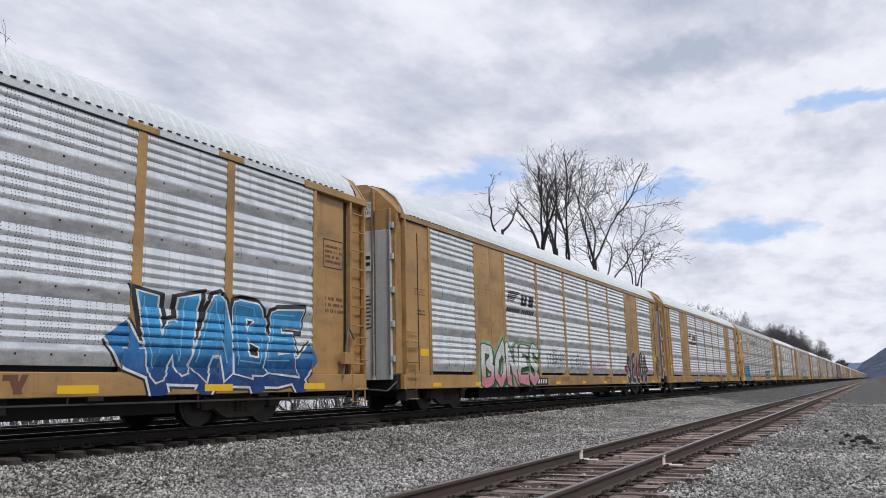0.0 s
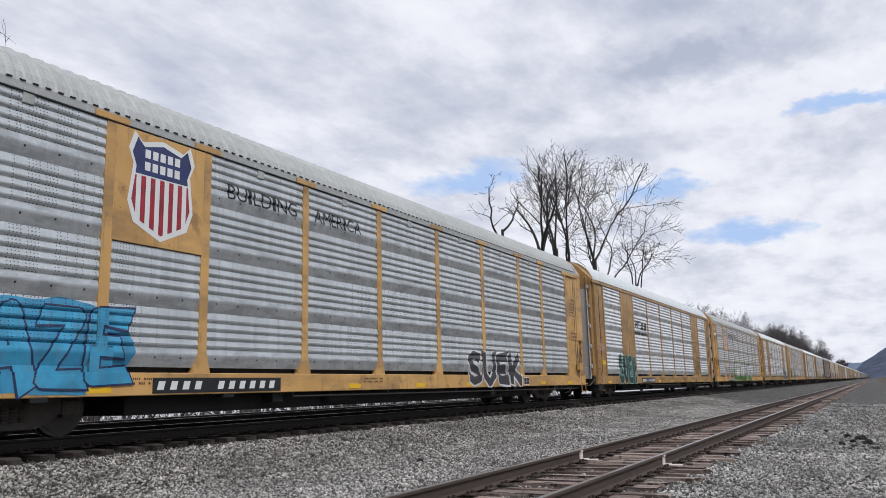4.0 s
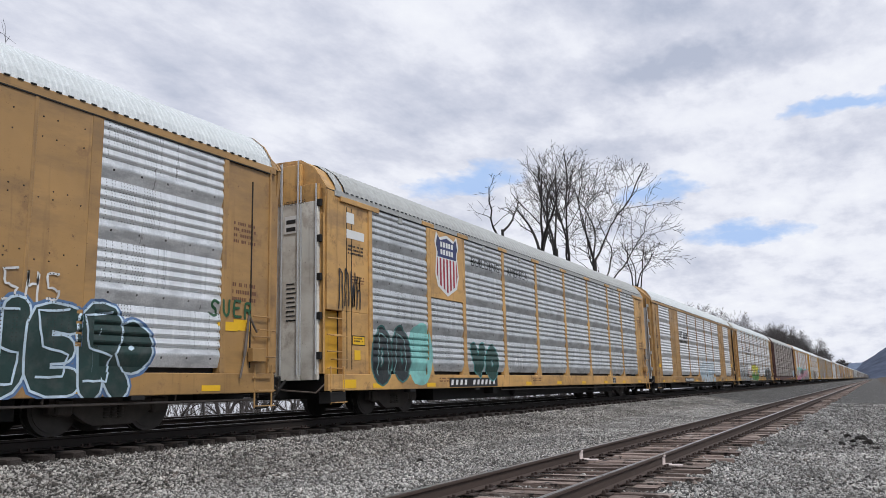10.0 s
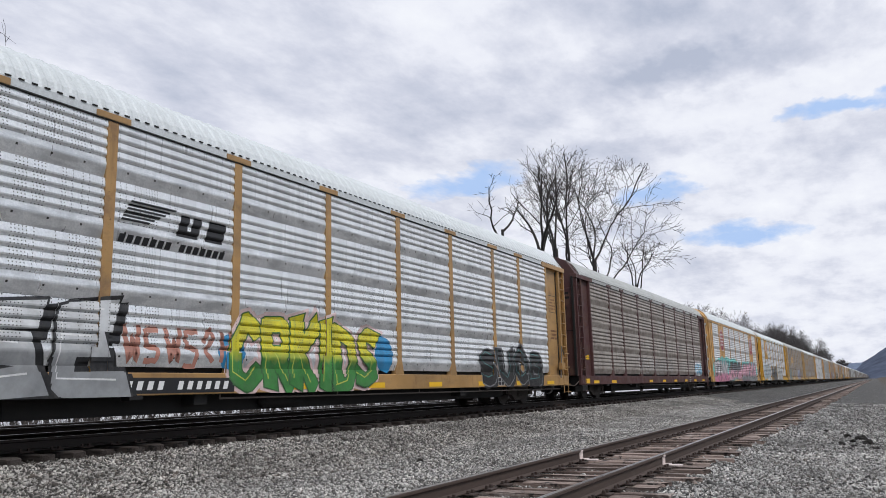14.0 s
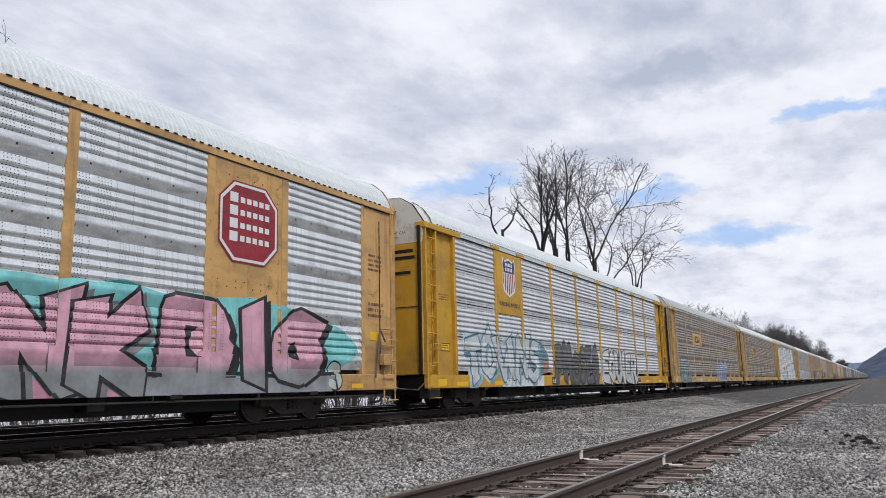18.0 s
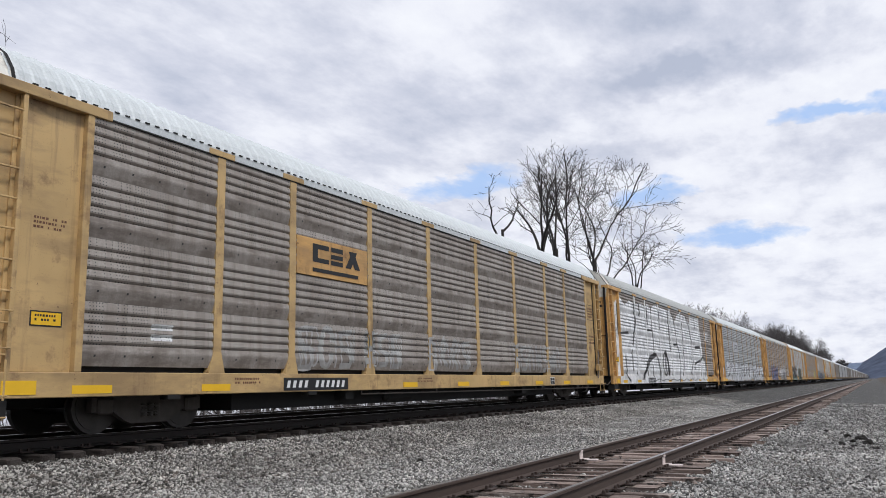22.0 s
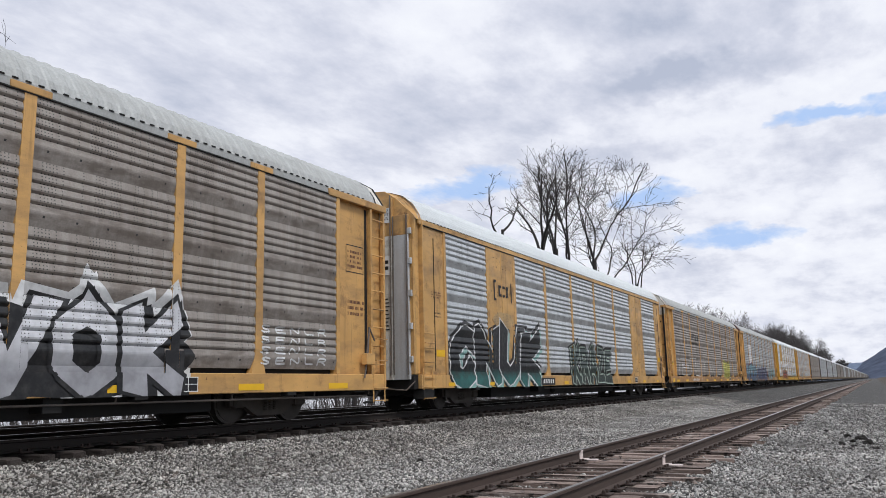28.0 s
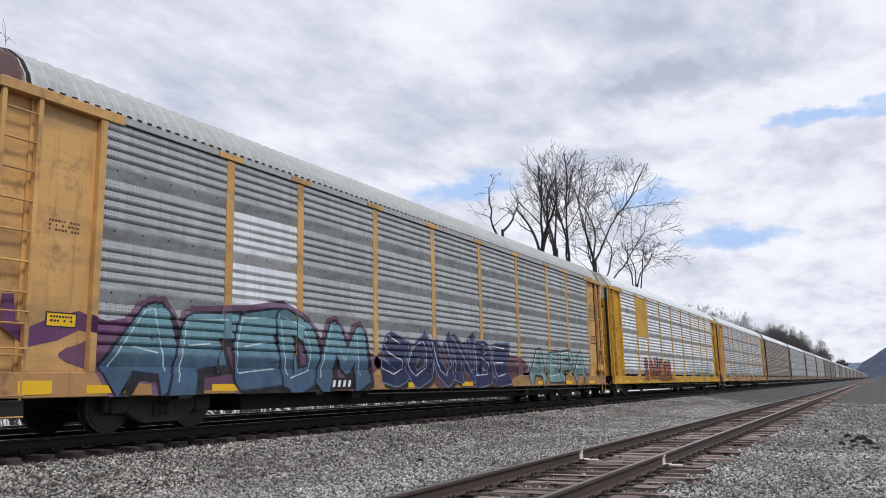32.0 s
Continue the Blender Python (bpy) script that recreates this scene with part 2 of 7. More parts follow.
def ballast_material(name, lo, hi, per_stone):
    """Broken grey stone: each stone its own tone, damp and dusty patches, gaps darkened by shade in the colour."""
    k = Net(name)
    o = k.tc.outputs["Object"]
    vor = k.n.new("ShaderNodeTexVoronoi")
    k.l.new(o, vor.inputs["Vector"])
    vor.inputs["Scale"].default_value = 15.0
    bw = k.n.new("ShaderNodeSeparateXYZ")
    k.l.new(vor.outputs["Color"], bw.inputs[0])
    if per_stone:
        g = k.n.new("ShaderNodeNewGeometry")
        rnd = g.outputs["Random Per Island"]
    else:
        rnd = bw.outputs[0]
    c = k.ramp(rnd, (0.0, tint(lo, 0.35)), (0.3, lo), (0.75, hi), (1.0, tint(hi, 1.45)))
    c = k.mix(k.ramp(bw.outputs[1], (0.75, 0.0), (1.0, 0.45)), c, (0.20, 0.15, 0.12))
    patch = k.math("ADD", k.math("MULTIPLY", k.noise(o, 0.35, 4), 0.6), k.math("MULTIPLY", k.noise(k.mapped(o, (1.6, 0.25, 1)), 1.0, 5, 0.65), 0.4))
    c = k.mix(k.ramp(patch, (0.44, 0.0), (0.62, 0.65)), c, tint(lo, 0.9))
    if not per_stone:
        grit = k.noise(o, 7.0, 5, 0.7)
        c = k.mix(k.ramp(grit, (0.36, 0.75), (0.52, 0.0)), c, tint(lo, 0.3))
        c = k.mix(k.ramp(grit, (0.52, 0.0), (0.68, 0.55)), c, tint(hi, 1.5))
        sp = k.n.new("ShaderNodeSeparateXYZ")
        k.l.new(o, sp.inputs[0])
        clump = k.math("ADD", k.math("MULTIPLY", k.noise(k.mapped(o, (2.4, 0.3, 1)), 1.0, 6, 0.72), 0.5), k.math("MULTIPLY", k.noise(k.mapped(o, (9.0, 2.2, 1)), 1.0, 5, 0.8), 0.5))
        packed = k.ramp(clump, (0.38, tint(hi, 0.22)), (0.5, tint(hi, 0.52)), (0.62, tint(hi, 0.90)))
        along = k.math("ADD", k.math("DIVIDE", sp.outputs[1], 100.0), k.math("MULTIPLY", k.math("SUBTRACT", k.noise(o, 0.25, 4), 0.5), 0.25))
        c = k.mix(k.ramp(along, (0.40, 0.0), (0.60, 0.5)), c, packed)
        soil = k.mix(k.noise(o, 1.4, 7, 0.75), (0.05, 0.036, 0.026), (0.25, 0.19, 0.135))
        edge = k.math("ADD", sp.outputs[0], k.math("MULTIPLY", k.math("SUBTRACT", k.noise(o, 0.4, 4), 0.5), 2.5))
        c = k.mix(k.ramp(k.math("SUBTRACT", edge, 1.0), (0.0, 0.0), (1.0, 1.0)), c, soil)
        # shade in the crevices between stones is put into the colour
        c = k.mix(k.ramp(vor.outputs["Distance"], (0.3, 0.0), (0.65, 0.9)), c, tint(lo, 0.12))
        k.bump(k.math("SUBTRACT", grit, vor.outputs["Distance"]), 1.0, 0.06)
    else:
        k.bump(k.noise(o, 120, 3), 0.5, 0.004)
    return k.done(c, 0.85)


TIE_WOOD = wood_material("weathered_tie_wood", 0.86)
# same wood scaled down to carry the shade under the train
TIE_SHADED = wood_material("shaded_tie_wood", 0.14)
BANK_STONES = ballast_material("dark_bank_stone", (0.062, 0.056, 0.050), (0.50, 0.475, 0.44), True)
STRIP_STONES = ballast_material("pale_strip_stone", (0.11, 0.104, 0.097), (0.57, 0.55, 0.52), True)
# near-black stone: the train's shade on its bed, put into the colour
SHADED_STONES = ballast_material("shaded_bed_stone", (0.02, 0.018, 0.016), (0.07, 0.062, 0.056), True)
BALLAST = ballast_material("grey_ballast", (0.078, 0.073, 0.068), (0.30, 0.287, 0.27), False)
STONES = ballast_material("grey_ballast_stone", (0.088, 0.084, 0.079), (0.48, 0.465, 0.44), True)

# ================= mesh helpers =================
MESHES = {}


def part(name, bm, material, parent, label=""):
    """Link a bmesh as one mesh object under a thing or a part."""
    me = bpy.data.meshes.new(name)
    bm.to_mesh(me)
    bm.free()
    return link(name, me, material, parent, label)


def link(name, me, material, parent, label="", loc=(0, 0, 0)):
    if material and not me.materials:
        me.materials.append(material)
    ob = new(name, me)
    ob.parent = parent
    ob.location = loc
    if label:
        tagged(ob, label)
    return ob


def empty(name, loc, label, category, group="", kind=""):
    ob = new(name)
    ob.empty_display_size = 0.3
    ob.location = loc
    return tagged(ob, label, category, group, kind)


def cube_into(bm, x0, x1, y0, y1, z0, z1, bev=0.0):
    m = Matrix.Translation(((x0 + x1) / 2, (y0 + y1) / 2, (z0 + z1) / 2)) @ Matrix.Diagonal((x1 - x0, y1 - y0, z1 - z0, 1))
    r = bmesh.ops.create_cube(bm, size=1, matrix=m)
    if bev:
        es = list({e for v in r["verts"] for e in v.link_edges})
        bmesh.ops.bevel(bm, geom=es, offset=bev, segments=1, affect="EDGES")


def slab(name, x0, x1, y0, y1, z0, z1, material, parent, label="", bev=0.008):
    """A bevelled block; alike blocks share their mesh."""
    size = (round(x1 - x0, 3), round(y1 - y0, 3), round(z1 - z0, 3))
    key = (size, material.name, bev)
    if key not in MESHES:
        bm = bmesh.new()
        cube_into(bm, -size[0] / 2, size[0] / 2, -size[1] / 2, size[1] / 2, -size[2] / 2, size[2] / 2, min(bev, min(size) * 0.3))
        me = bpy.data.meshes.new(name)
        bm.to_mesh(me)
        bm.free()
        me.materials.append(material)
        MESHES[key] = me
    return link(name, MESHES[key], None, parent, label, ((x0 + x1) / 2, (y0 + y1) / 2, (z0 + z1) / 2))


def prism_y(name, profile, y0, y1, closed=True):
    """A mesh swept along y from a profile of (x, z)."""
    n = len(profile)
    vs = [(x, y, z) for y in (y0, y1) for x, z in profile]
    fs = [(i, (i + 1) % n, n + (i + 1) % n, n + i) for i in range(n if closed else n - 1)]
    if closed:
        fs += [tuple(range(n))[::-1], tuple(range(n, 2 * n))]
    me = bpy.data.meshes.new(name)
    me.from_pydata(vs, [], fs)
    me.validate()
    return me


def plate_x(name, outline, x0, x1):
    """A plate with an outline of (y, z), from x0 to x1 thick."""
    n = len(outline)
    vs = [(x, y, z) for x in (x0, x1) for y, z in outline]
    fs = [tuple(range(n))[::-1], tuple(range(n, 2 * n))] + [(i, (i + 1) % n, n + (i + 1) % n, n + i) for i in range(n)]
    me = bpy.data.meshes.new(name)
    me.from_pydata(vs, [], fs)
    bm = bmesh.new()
    bm.from_mesh(me)
    bmesh.ops.recalc_face_normals(bm, faces=bm.faces)
    bm.to_mesh(me)
    bm.free()
    return me


def tubes(name, segs, sides=5):
    """Tapered tubes (p0, p1, r0, r1) joined into one mesh."""
    vs, fs = [], []
    for p0, p1, r0, r1 in segs:
        d = (p1 - p0).normalized()
        a = d.orthogonal().normalized()
        b = d.cross(a)
        k = len(vs)
        for p, r in ((p0, r0), (p1, r1)):
            for i in range(sides):
                q = 2 * math.pi * i / sides
                vs.append(p + (a * math.cos(q) + b * math.sin(q)) * r)
        fs += [(k + i, k + (i + 1) % sides, k + sides + (i + 1) % sides, k + sides + i) for i in range(sides)]
    me = bpy.data.meshes.new(name)
    me.from_pydata(vs, [], fs)
    return me


# ================= ground =================


def ground_height(x, y):
    """Cross-section of the right of way: camera side, near track, strip, train's bank, river bank."""
    pts = ((-60, -6.5), (-44, -5.5), (-34, -4.6), (-24, -1.8), (-19.5, 0.1), (-18.2, 0.5), (-10.55, 0.5), (-10.2, 0.46), (-9.4, 0.3), (-8.2, 0.08), (-6.8, 0.0), (-5.6, 0.0), (-5.1, 0.038), (-2.5, 0.038), (-1.7, -0.05), (1.2, -0.03), (3.5, 0.5), (7, 1.6), (30, 3.0), (60, 6))
    z = np.interp(x, [p[0] for p in pts], [p[1] for p in pts])
    return z


def build_ground():
    xs = np.concatenate([np.array([-4200, -2500, -1200, -700, -400, -200, -120, -80]), np.arange(-60, -20, 4), np.arange(-20, 8, 0.4), np.arange(8, 60, 5), np.array([80, 150, 400, 900, 1800, 3000, 4200])])
    ys = np.concatenate([np.array([-4000, -2000, -800, -300, -120, -60]), np.arange(-40, 0, 4), np.arange(0, 40, 0.5), np.arange(40, 120, 4), np.array([140, 180, 240, 320, 420, 600, 900, 1400, 2000, 3000, 4200])])
    X, Y = np.meshgrid(xs, ys)
    Z = ground_height(X, Y)
    Z = np.where(X < -60, -6.5, Z)
    bump = np.array([[noise.noise(Vector((x * 0.6, y * 0.6, 0))) for x in xs] for y in ys])
    Z = Z + bump * np.where((X > -10) & (X < -5.4), 0.04, np.where((X > -2.2) & (X < 20), 0.06, 0.0))
    Z = np.where((X > 1.2) & (Y < 12), Z * np.clip((Y - 2) / 10, 0, 1), Z)
    nx, ny = len(xs), len(ys)
    me = bpy.data.meshes.new("ground")
    vs = np.stack([X, Y, Z], -1).reshape(-1, 3)
    fs = [(j * nx + i, j * nx + i + 1, (j + 1) * nx + i + 1, (j + 1) * nx + i) for j in range(ny - 1) for i in range(nx - 1)]
    me.from_pydata(vs.tolist(), [], fs)
    me.shade_smooth()
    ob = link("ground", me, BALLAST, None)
    return tagged(ob, "grey crushed-stone ballast and gravel strip along the tracks", "ground", kind="structure")


build_ground()


def scatter_stones(name, count, xr, yr, size, label, seed, stone=None):
    """Loose broken stones as one joined mesh."""
    rng = np.random.default_rng(seed)
    x = rng.uniform(*xr, count)
    y = yr[0] + (yr[1] - yr[0]) * rng.uniform(0, 1, count) ** 1.7
    lump = np.where((x > -10) & (x < -5.4), 0.04, np.where((x > -2.2) & (x < 20), 0.06, 0.0))
    z = ground_height(x, y) + lump * np.array([noise.noise(Vector((a * 0.6, b * 0.6, 0))) for a, b in zip(x, y)])
    base = np.array([(1, 0, 0), (-0.5, 0.87, 0), (-0.5, -0.87, 0), (0.1, 0.1, 0.75), (-0.1, 0, -0.75)], float)
    tri = np.array([(0, 1, 3), (1, 2, 3), (2, 0, 3), (1, 0, 4), (2, 1, 4), (0, 2, 4)])
    s = size * rng.lognormal(0, 0.35, count)
    v = base[None] * rng.uniform(0.55, 1.35, (count, 5, 3)) * s[:, None, None]
    q = rng.normal(size=(count, 4))
    q /= np.linalg.norm(q, axis=1)[:, None]
    w, a, b, c = q.T
    R = np.stack([1 - 2 * (b * b + c * c), 2 * (a * b - c * w), 2 * (a * c + b * w), 2 * (a * b + c * w), 1 - 2 * (a * a + c * c), 2 * (b * c - a * w), 2 * (a * c - b * w), 2 * (b * c + a * w), 1 - 2 * (a * a + b * b)], -1).reshape(-1, 3, 3)
    v = np.einsum("nij,nkj->nki", R, v)
    v += np.stack([x, y, z + s * 0.25], -1)[:, None]
    f = (tri[None] + (np.arange(count) * 5)[:, None, None]).reshape(-1, 3)
    me = bpy.data.meshes.new(name)
    me.vertices.add(count * 5)
    me.vertices.foreach_set("co", v.reshape(-1))
    me.loops.add(len(f) * 3)
    me.loops.foreach_set("vertex_index", f.reshape(-1).astype(np.int32))
    me.polygons.add(len(f))
    me.polygons.foreach_set("loop_start", np.arange(0, len(f) * 3, 3, dtype=np.int32))
    me.update(calc_edges=True)
    ob = link(name, me, stone or STONES, None)
    return tagged(ob, label, "gravel", kind="stuff")


scatter_stones("ballast_stones", 85000, (-2.45, 1.6), (6.2, 17.0), 0.0175, "loose grey crushed stones beside the empty track", 1)
scatter_stones("ballast_stones", 55000, (-2.45, 2.0), (16.0, 50.0), 0.020, "loose grey crushed stones further along the empty track", 11)
scatter_stones("ballast_stones", 120000, (-10.45, -8.0), (4.0, 56.0), 0.0175, "loose dark-grey crushed stones on the bank of the train track", 2, BANK_STONES)
scatter_stones("ballast_stones", 95000, (-8.4, -5.2), (6.0, 52.0), 0.0165, "fine grey crushed stones between the two tracks", 8, STRIP_STONES)
scatter_stones("ballast_stones", 30000, (-5.25, -2.35), (6.5, 40.0), 0.0155, "loose grey stones packed between the wooden ties", 3, STRIP_STONES)
scatter_stones("ballast_stones", 9000, (-13.2, -10.4), (4.0, 30.0), 0.02, "loose stones between the ties, coloured dark with the train's shade", 4, SHADED_STONES)

# ================= tracks =================
RAIL = [(-0.075, 0), (0.075, 0), (0.075, 0.012), (0.012, 0.03), (0.012, 0.125), (0.037, 0.14), (0.037, 0.166), (0.03, 0.172), (-0.03, 0.172), (-0.037, 0.166), (-0.037, 0.14), (-0.012, 0.125), (-0.012, 0.03), (-0.075, 0.012)]


def build_track(name, xc, top, label, ties, seed, wood, rough=1.0, steel=None):
    tr = empty(name, (xc, 0, top), label, "railway track", kind="structure")
    for side in (-1, 1):
        me = prism_y("rail", RAIL, -200, 3000)
        link("rail", me, steel or RAIL_SIDE, tr, "rust-brown rail web", (side * GAUGE / 2, 0, -0.174))
        slab("rail_head", side * GAUGE / 2 - 0.028, side * GAUGE / 2 + 0.028, -200, 3000, -0.003, 0.001, RAIL_HEAD, tr, "polished running surface of the rail", 0)
    rng = random.Random(seed)
    y0, y1, step = ties
    meshes = []
    for k in range(7):
        bm = bmesh.new()
        cube_into(bm, -1.37, 1.37, -0.115, 0.115, -0.18, 0, 0.015)
        for v in bm.verts:
            v.co += Vector((rng.uniform(-.06, .06), rng.uniform(-.022, .022), rng.uniform(-.025, .008))) * rough
        me = bpy.data.meshes.new("tie")
        bm.to_mesh(me)
        bm.free()
        me.materials.append(wood)
        meshes.append(me)
    pm = bmesh.new()
    cube_into(pm, -0.18, 0.18, -0.095, 0.095, 0, 0.02, 0.004)
    for sx in (-0.1, 0.1):
        for sy in (-0.06, 0.06):
            cube_into(pm, sx - 0.018, sx + 0.018, sy - 0.018, sy + 0.018, 0.015, 0.06, 0.004)
    plate = bpy.data.meshes.new("tie_plate")
    pm.to_mesh(plate)
    pm.free()
    plate.materials.append(PLATE_STEEL)
    y, n = y0, 0
    while y < y1:
        t = link("tie", meshes[rng.randrange(7)], None, tr, "", (rng.uniform(-.17, .17) * rough, y, -0.193 - rng.uniform(0, 0.022)))
        t.rotation_euler = (0, 0, radians(rng.uniform(-2.4, 2.4) * rough))
        if n < 90:
            for side in (-1, 1):
                link("tie_plate", plate, None, tr, "", (side * GAUGE / 2, y, -0.193))
        y += step * rng.uniform(0.88, 1.12)
        n += 1
    # far ties as one piece
    vs, fs = [], []
    while y < 500:
        k = len(vs)
        vs += [(x, yy, z) for z in (-0.37, -0.193) for x, yy in ((-1.37, y - .11), (1.37, y - .11), (1.37, y + .11), (-1.37, y + .11))]
        fs += [(k + 4, k + 5, k + 6, k + 7), (k, k + 1, k + 5, k + 4), (k + 1, k + 2, k + 6, k + 5), (k + 3, k + 7, k + 6, k + 2), (k, k + 4, k + 7, k + 3)]
        y += step
    me = bpy.data.meshes.new("far_ties")
    me.from_pydata(vs, [], fs)
    tagged(link("far_ties", me, wood, tr), "row of weathered wooden ties", kind="stuff")
    return tr


build_track("empty_track", NEAR_X, NEAR_TOP, "empty railway track with rusty rails on weathered wooden ties", (4.0, 110.0, 0.53), 5, TIE_WOOD)
build_track("back_track", TRAIN_X - 4.3, TRAIN_TOP, "second main track behind the train with bright rail heads", (2.0, 30.0, 0.53), 7, TIE_SHADED, 0.5, RAIL_SHADED)
build_track("train_track", TRAIN_X, TRAIN_TOP, "railway track on raised ballast under the moving train", (2.0, 60.0, 0.53), 6, TIE_SHADED, 0.5, RAIL_SHADED)

# painted marks where a joint was set
for side, y in ((-1, 13.05), (1, 12.5)):
    mark = empty("rail_mark", (NEAR_X + side * GAUGE / 2, y, NEAR_TOP - 0.174), "white painted mark on the rail and its foot", "rail mark", "white rail marks")
    slab("web_mark", 0.014, 0.03, -0.09, 0.07, 0.012, 0.14, PINK_WHITE, mark)
    slab("head_mark", 0.036, 0.042, -0.07, 0.05, 0.132, 0.164, PINK_WHITE, mark)
    slab("foot_mark", 0.02, 0.13, -0.1, 0.08, 0.014, 0.03, PINK_WHITE, mark)
    slab("plate_mark", 0.12, 0.3, -0.05, 0.07, 0.0, 0.022, PINK_WHITE, mark)
# dark clods on the gravel
CLODS = ((-0.79, 19.6, 0.072), (-0.75, 22.2, 0.080), (-0.53, 18.6, 0.080), (-0.43, 21.2, 0.112), (-0.28, 19.7, 0.104), (-0.12, 18.3, 0.072), (-0.6, 20.6, 0.064), (-0.35, 20.4, 0.056), (-7.6, 12.9, 0.06), (-1.35, 24.3, 0.072))
for x, y, r in CLODS:
    bm = bmesh.new()
    bmesh.ops.create_icosphere(bm, subdivisions=2, radius=r)
    for v in bm.verts:
        v.co = v.co * (1 + 0.8 * noise.noise(v.co * 13 + Vector((x, y, 0))) + 0.3 * noise.noise(v.co * 40 + Vector((x, y, 0))))
        v.co.z *= 0.75
    clod = part("earth_clod", bm, EARTH, None)
    clod.location = (x, y, ground_height(x, y) + r * 0.15)
    tagged(clod, "dark clod of earth lying on the gravel", "clod", "dark clods on the gravel")

# ================= the train =================
HALF = 13.25            # half the length of the side between the corner posts
SIDE = 1.60             # face of sill and posts
SILL0, SILL1, WALL0, EAVE = 0.58, 0.94, 1.03, 5.01
BAYS_N = ((1.45, 4.05), (4.27, 6.10), (6.30, 8.90), (9.11, 11.70), (11.92, 14.58), (14.80, 17.39), (17.60, 20.20), (20.40, 22.23), (22.45, 25.05))
BAYS_T = BAYS_N[:-1] + ((22.45, 24.80),)
BAYS_OF = {"N": BAYS_N, "U": BAYS_T, "T": BAYS_T}
SHEET_H = (EAVE - 0.1 - WALL0) / 4
CREST, LAP, VALLEY = 1.590, 1.566, 1.549


def sheet_profile(seamed):
    """(z, x) of one corrugated sheet, bottom to top: an overhanging lap, a flat and ribs; seamed sheets have flat hole bands and even ribs."""
    if seamed:
        pts = [(0.0, LAP), (0.13, LAP)]
        step = (SHEET_H - 0.25) / 5
        for i in range(5):
            z = 0.13 + i * step
            pts += [(z + 0.01, VALLEY), (z + 0.045, CREST - 0.003), (z + 0.07, CREST), (z + step * 0.95, LAP + 0.006)]
        return pts + [(SHEET_H - 0.12, LAP), (SHEET_H, LAP)]
    pts = [(0.0, 1.540), (0.175, 1.586), (0.20, CREST), (0.225, CREST), (0.305, LAP + 0.008)]
    for i, (z, up) in enumerate(((0.315, 0.154), (0.469, 0.154), (0.623, 0.154), (0.777, SHEET_H - 0.777))):
        pts += [(z + 0.008, VALLEY), (z + 0.045, CREST - 0.004), (z + 0.07, CREST), (z + up - 0.008, LAP + 0.004)]
    return pts


PROFILES = {k: sheet_profile(k) for k in (False, True)}


def sheet_mesh(width, material, seamed=False):
    key = ("sheet", round(width, 3), material.name, seamed)
    if key not in MESHES:
        h = width / 2
        prof = PROFILES[seamed]
        vs = [(x - LAP, y, z - SHEET_H / 2) for z, x in prof for y in (-h, h)]
        fs = [(2 * i, 2 * i + 1, 2 * i + 3, 2 * i + 2) for i in range(len(prof) - 1)]
        me = bpy.data.meshes.new("sheet")
        me.from_pydata(vs, [], fs)
        me.materials.append(material)
        MESHES[key] = me
    return MESHES[key]


def roof_profile(lift=1.0):
    return [(x, EAVE + z * lift) for x, z in ((1.57, 0), (1.51, 0.22), (1.32, 0.56), (1.02, 0.84), (0.62, 1.0), (0.3, 1.07), (0, 1.10))]


def hood_profile(tall):
    """The folded end of the roof: two chamfers a side and a flat crown."""
    a, b = (0.62, 0.84) if tall else (0.50, 0.73)
    w, v = (0.95, 0.62) if tall else (1.22, 0.84)
    return [(x, EAVE + z) for x, z in ((1.55, 0), (1.49, 0.10), (w, a), (v, b), (v * 0.6, b + 0.02), (v * 0.3, b + 0.035), (0, b + 0.04))]


def mirrored(prof):
    return prof + [(-x, z) for x, z in prof[-2::-1]]


def roof_mesh(y0, y1, material, ribs, lift=1.0, grow=0.0):
    """Arched sheet roof with pressed ribs of that pitch, or none."""
    key = ("roof", y0, y1, material.name, ribs, lift, grow)
    if key not in MESHES:
        ys = []
        n = int((y1 - y0) / ribs) if ribs else 3
        step = (y1 - y0) / n
        tall = 0.022 if ribs > 0.22 else 0.012
        for i in range(n):
            y = y0 + i * step
            ys += [(y, 0.0), (y + step * 0.40, 0.0), (y + step * 0.55, tall), (y + step * 0.85, tall)] if ribs else [(y, 0.0)]
        ys.append((y1, 0.0))
        vs = []
        for y, o in ys:
            prof = mirrored(roof_profile(lift))
            vs += [(x * (1 + o * 0.45 + grow), y, z + (o + grow) * (0.2 + 0.7 * (z - EAVE))) for x, z in prof]
        m = len(prof)
        fs = [(j * m + i, (j + 1) * m + i, (j + 1) * m + i + 1, j * m + i + 1) for j in range(len(ys) - 1) for i in range(m - 1)]
        me = bpy.data.meshes.new("roof")
        me.from_pydata(vs, [], fs)
        me.materials.append(material)
        MESHES[key] = me
    return MESHES[key]


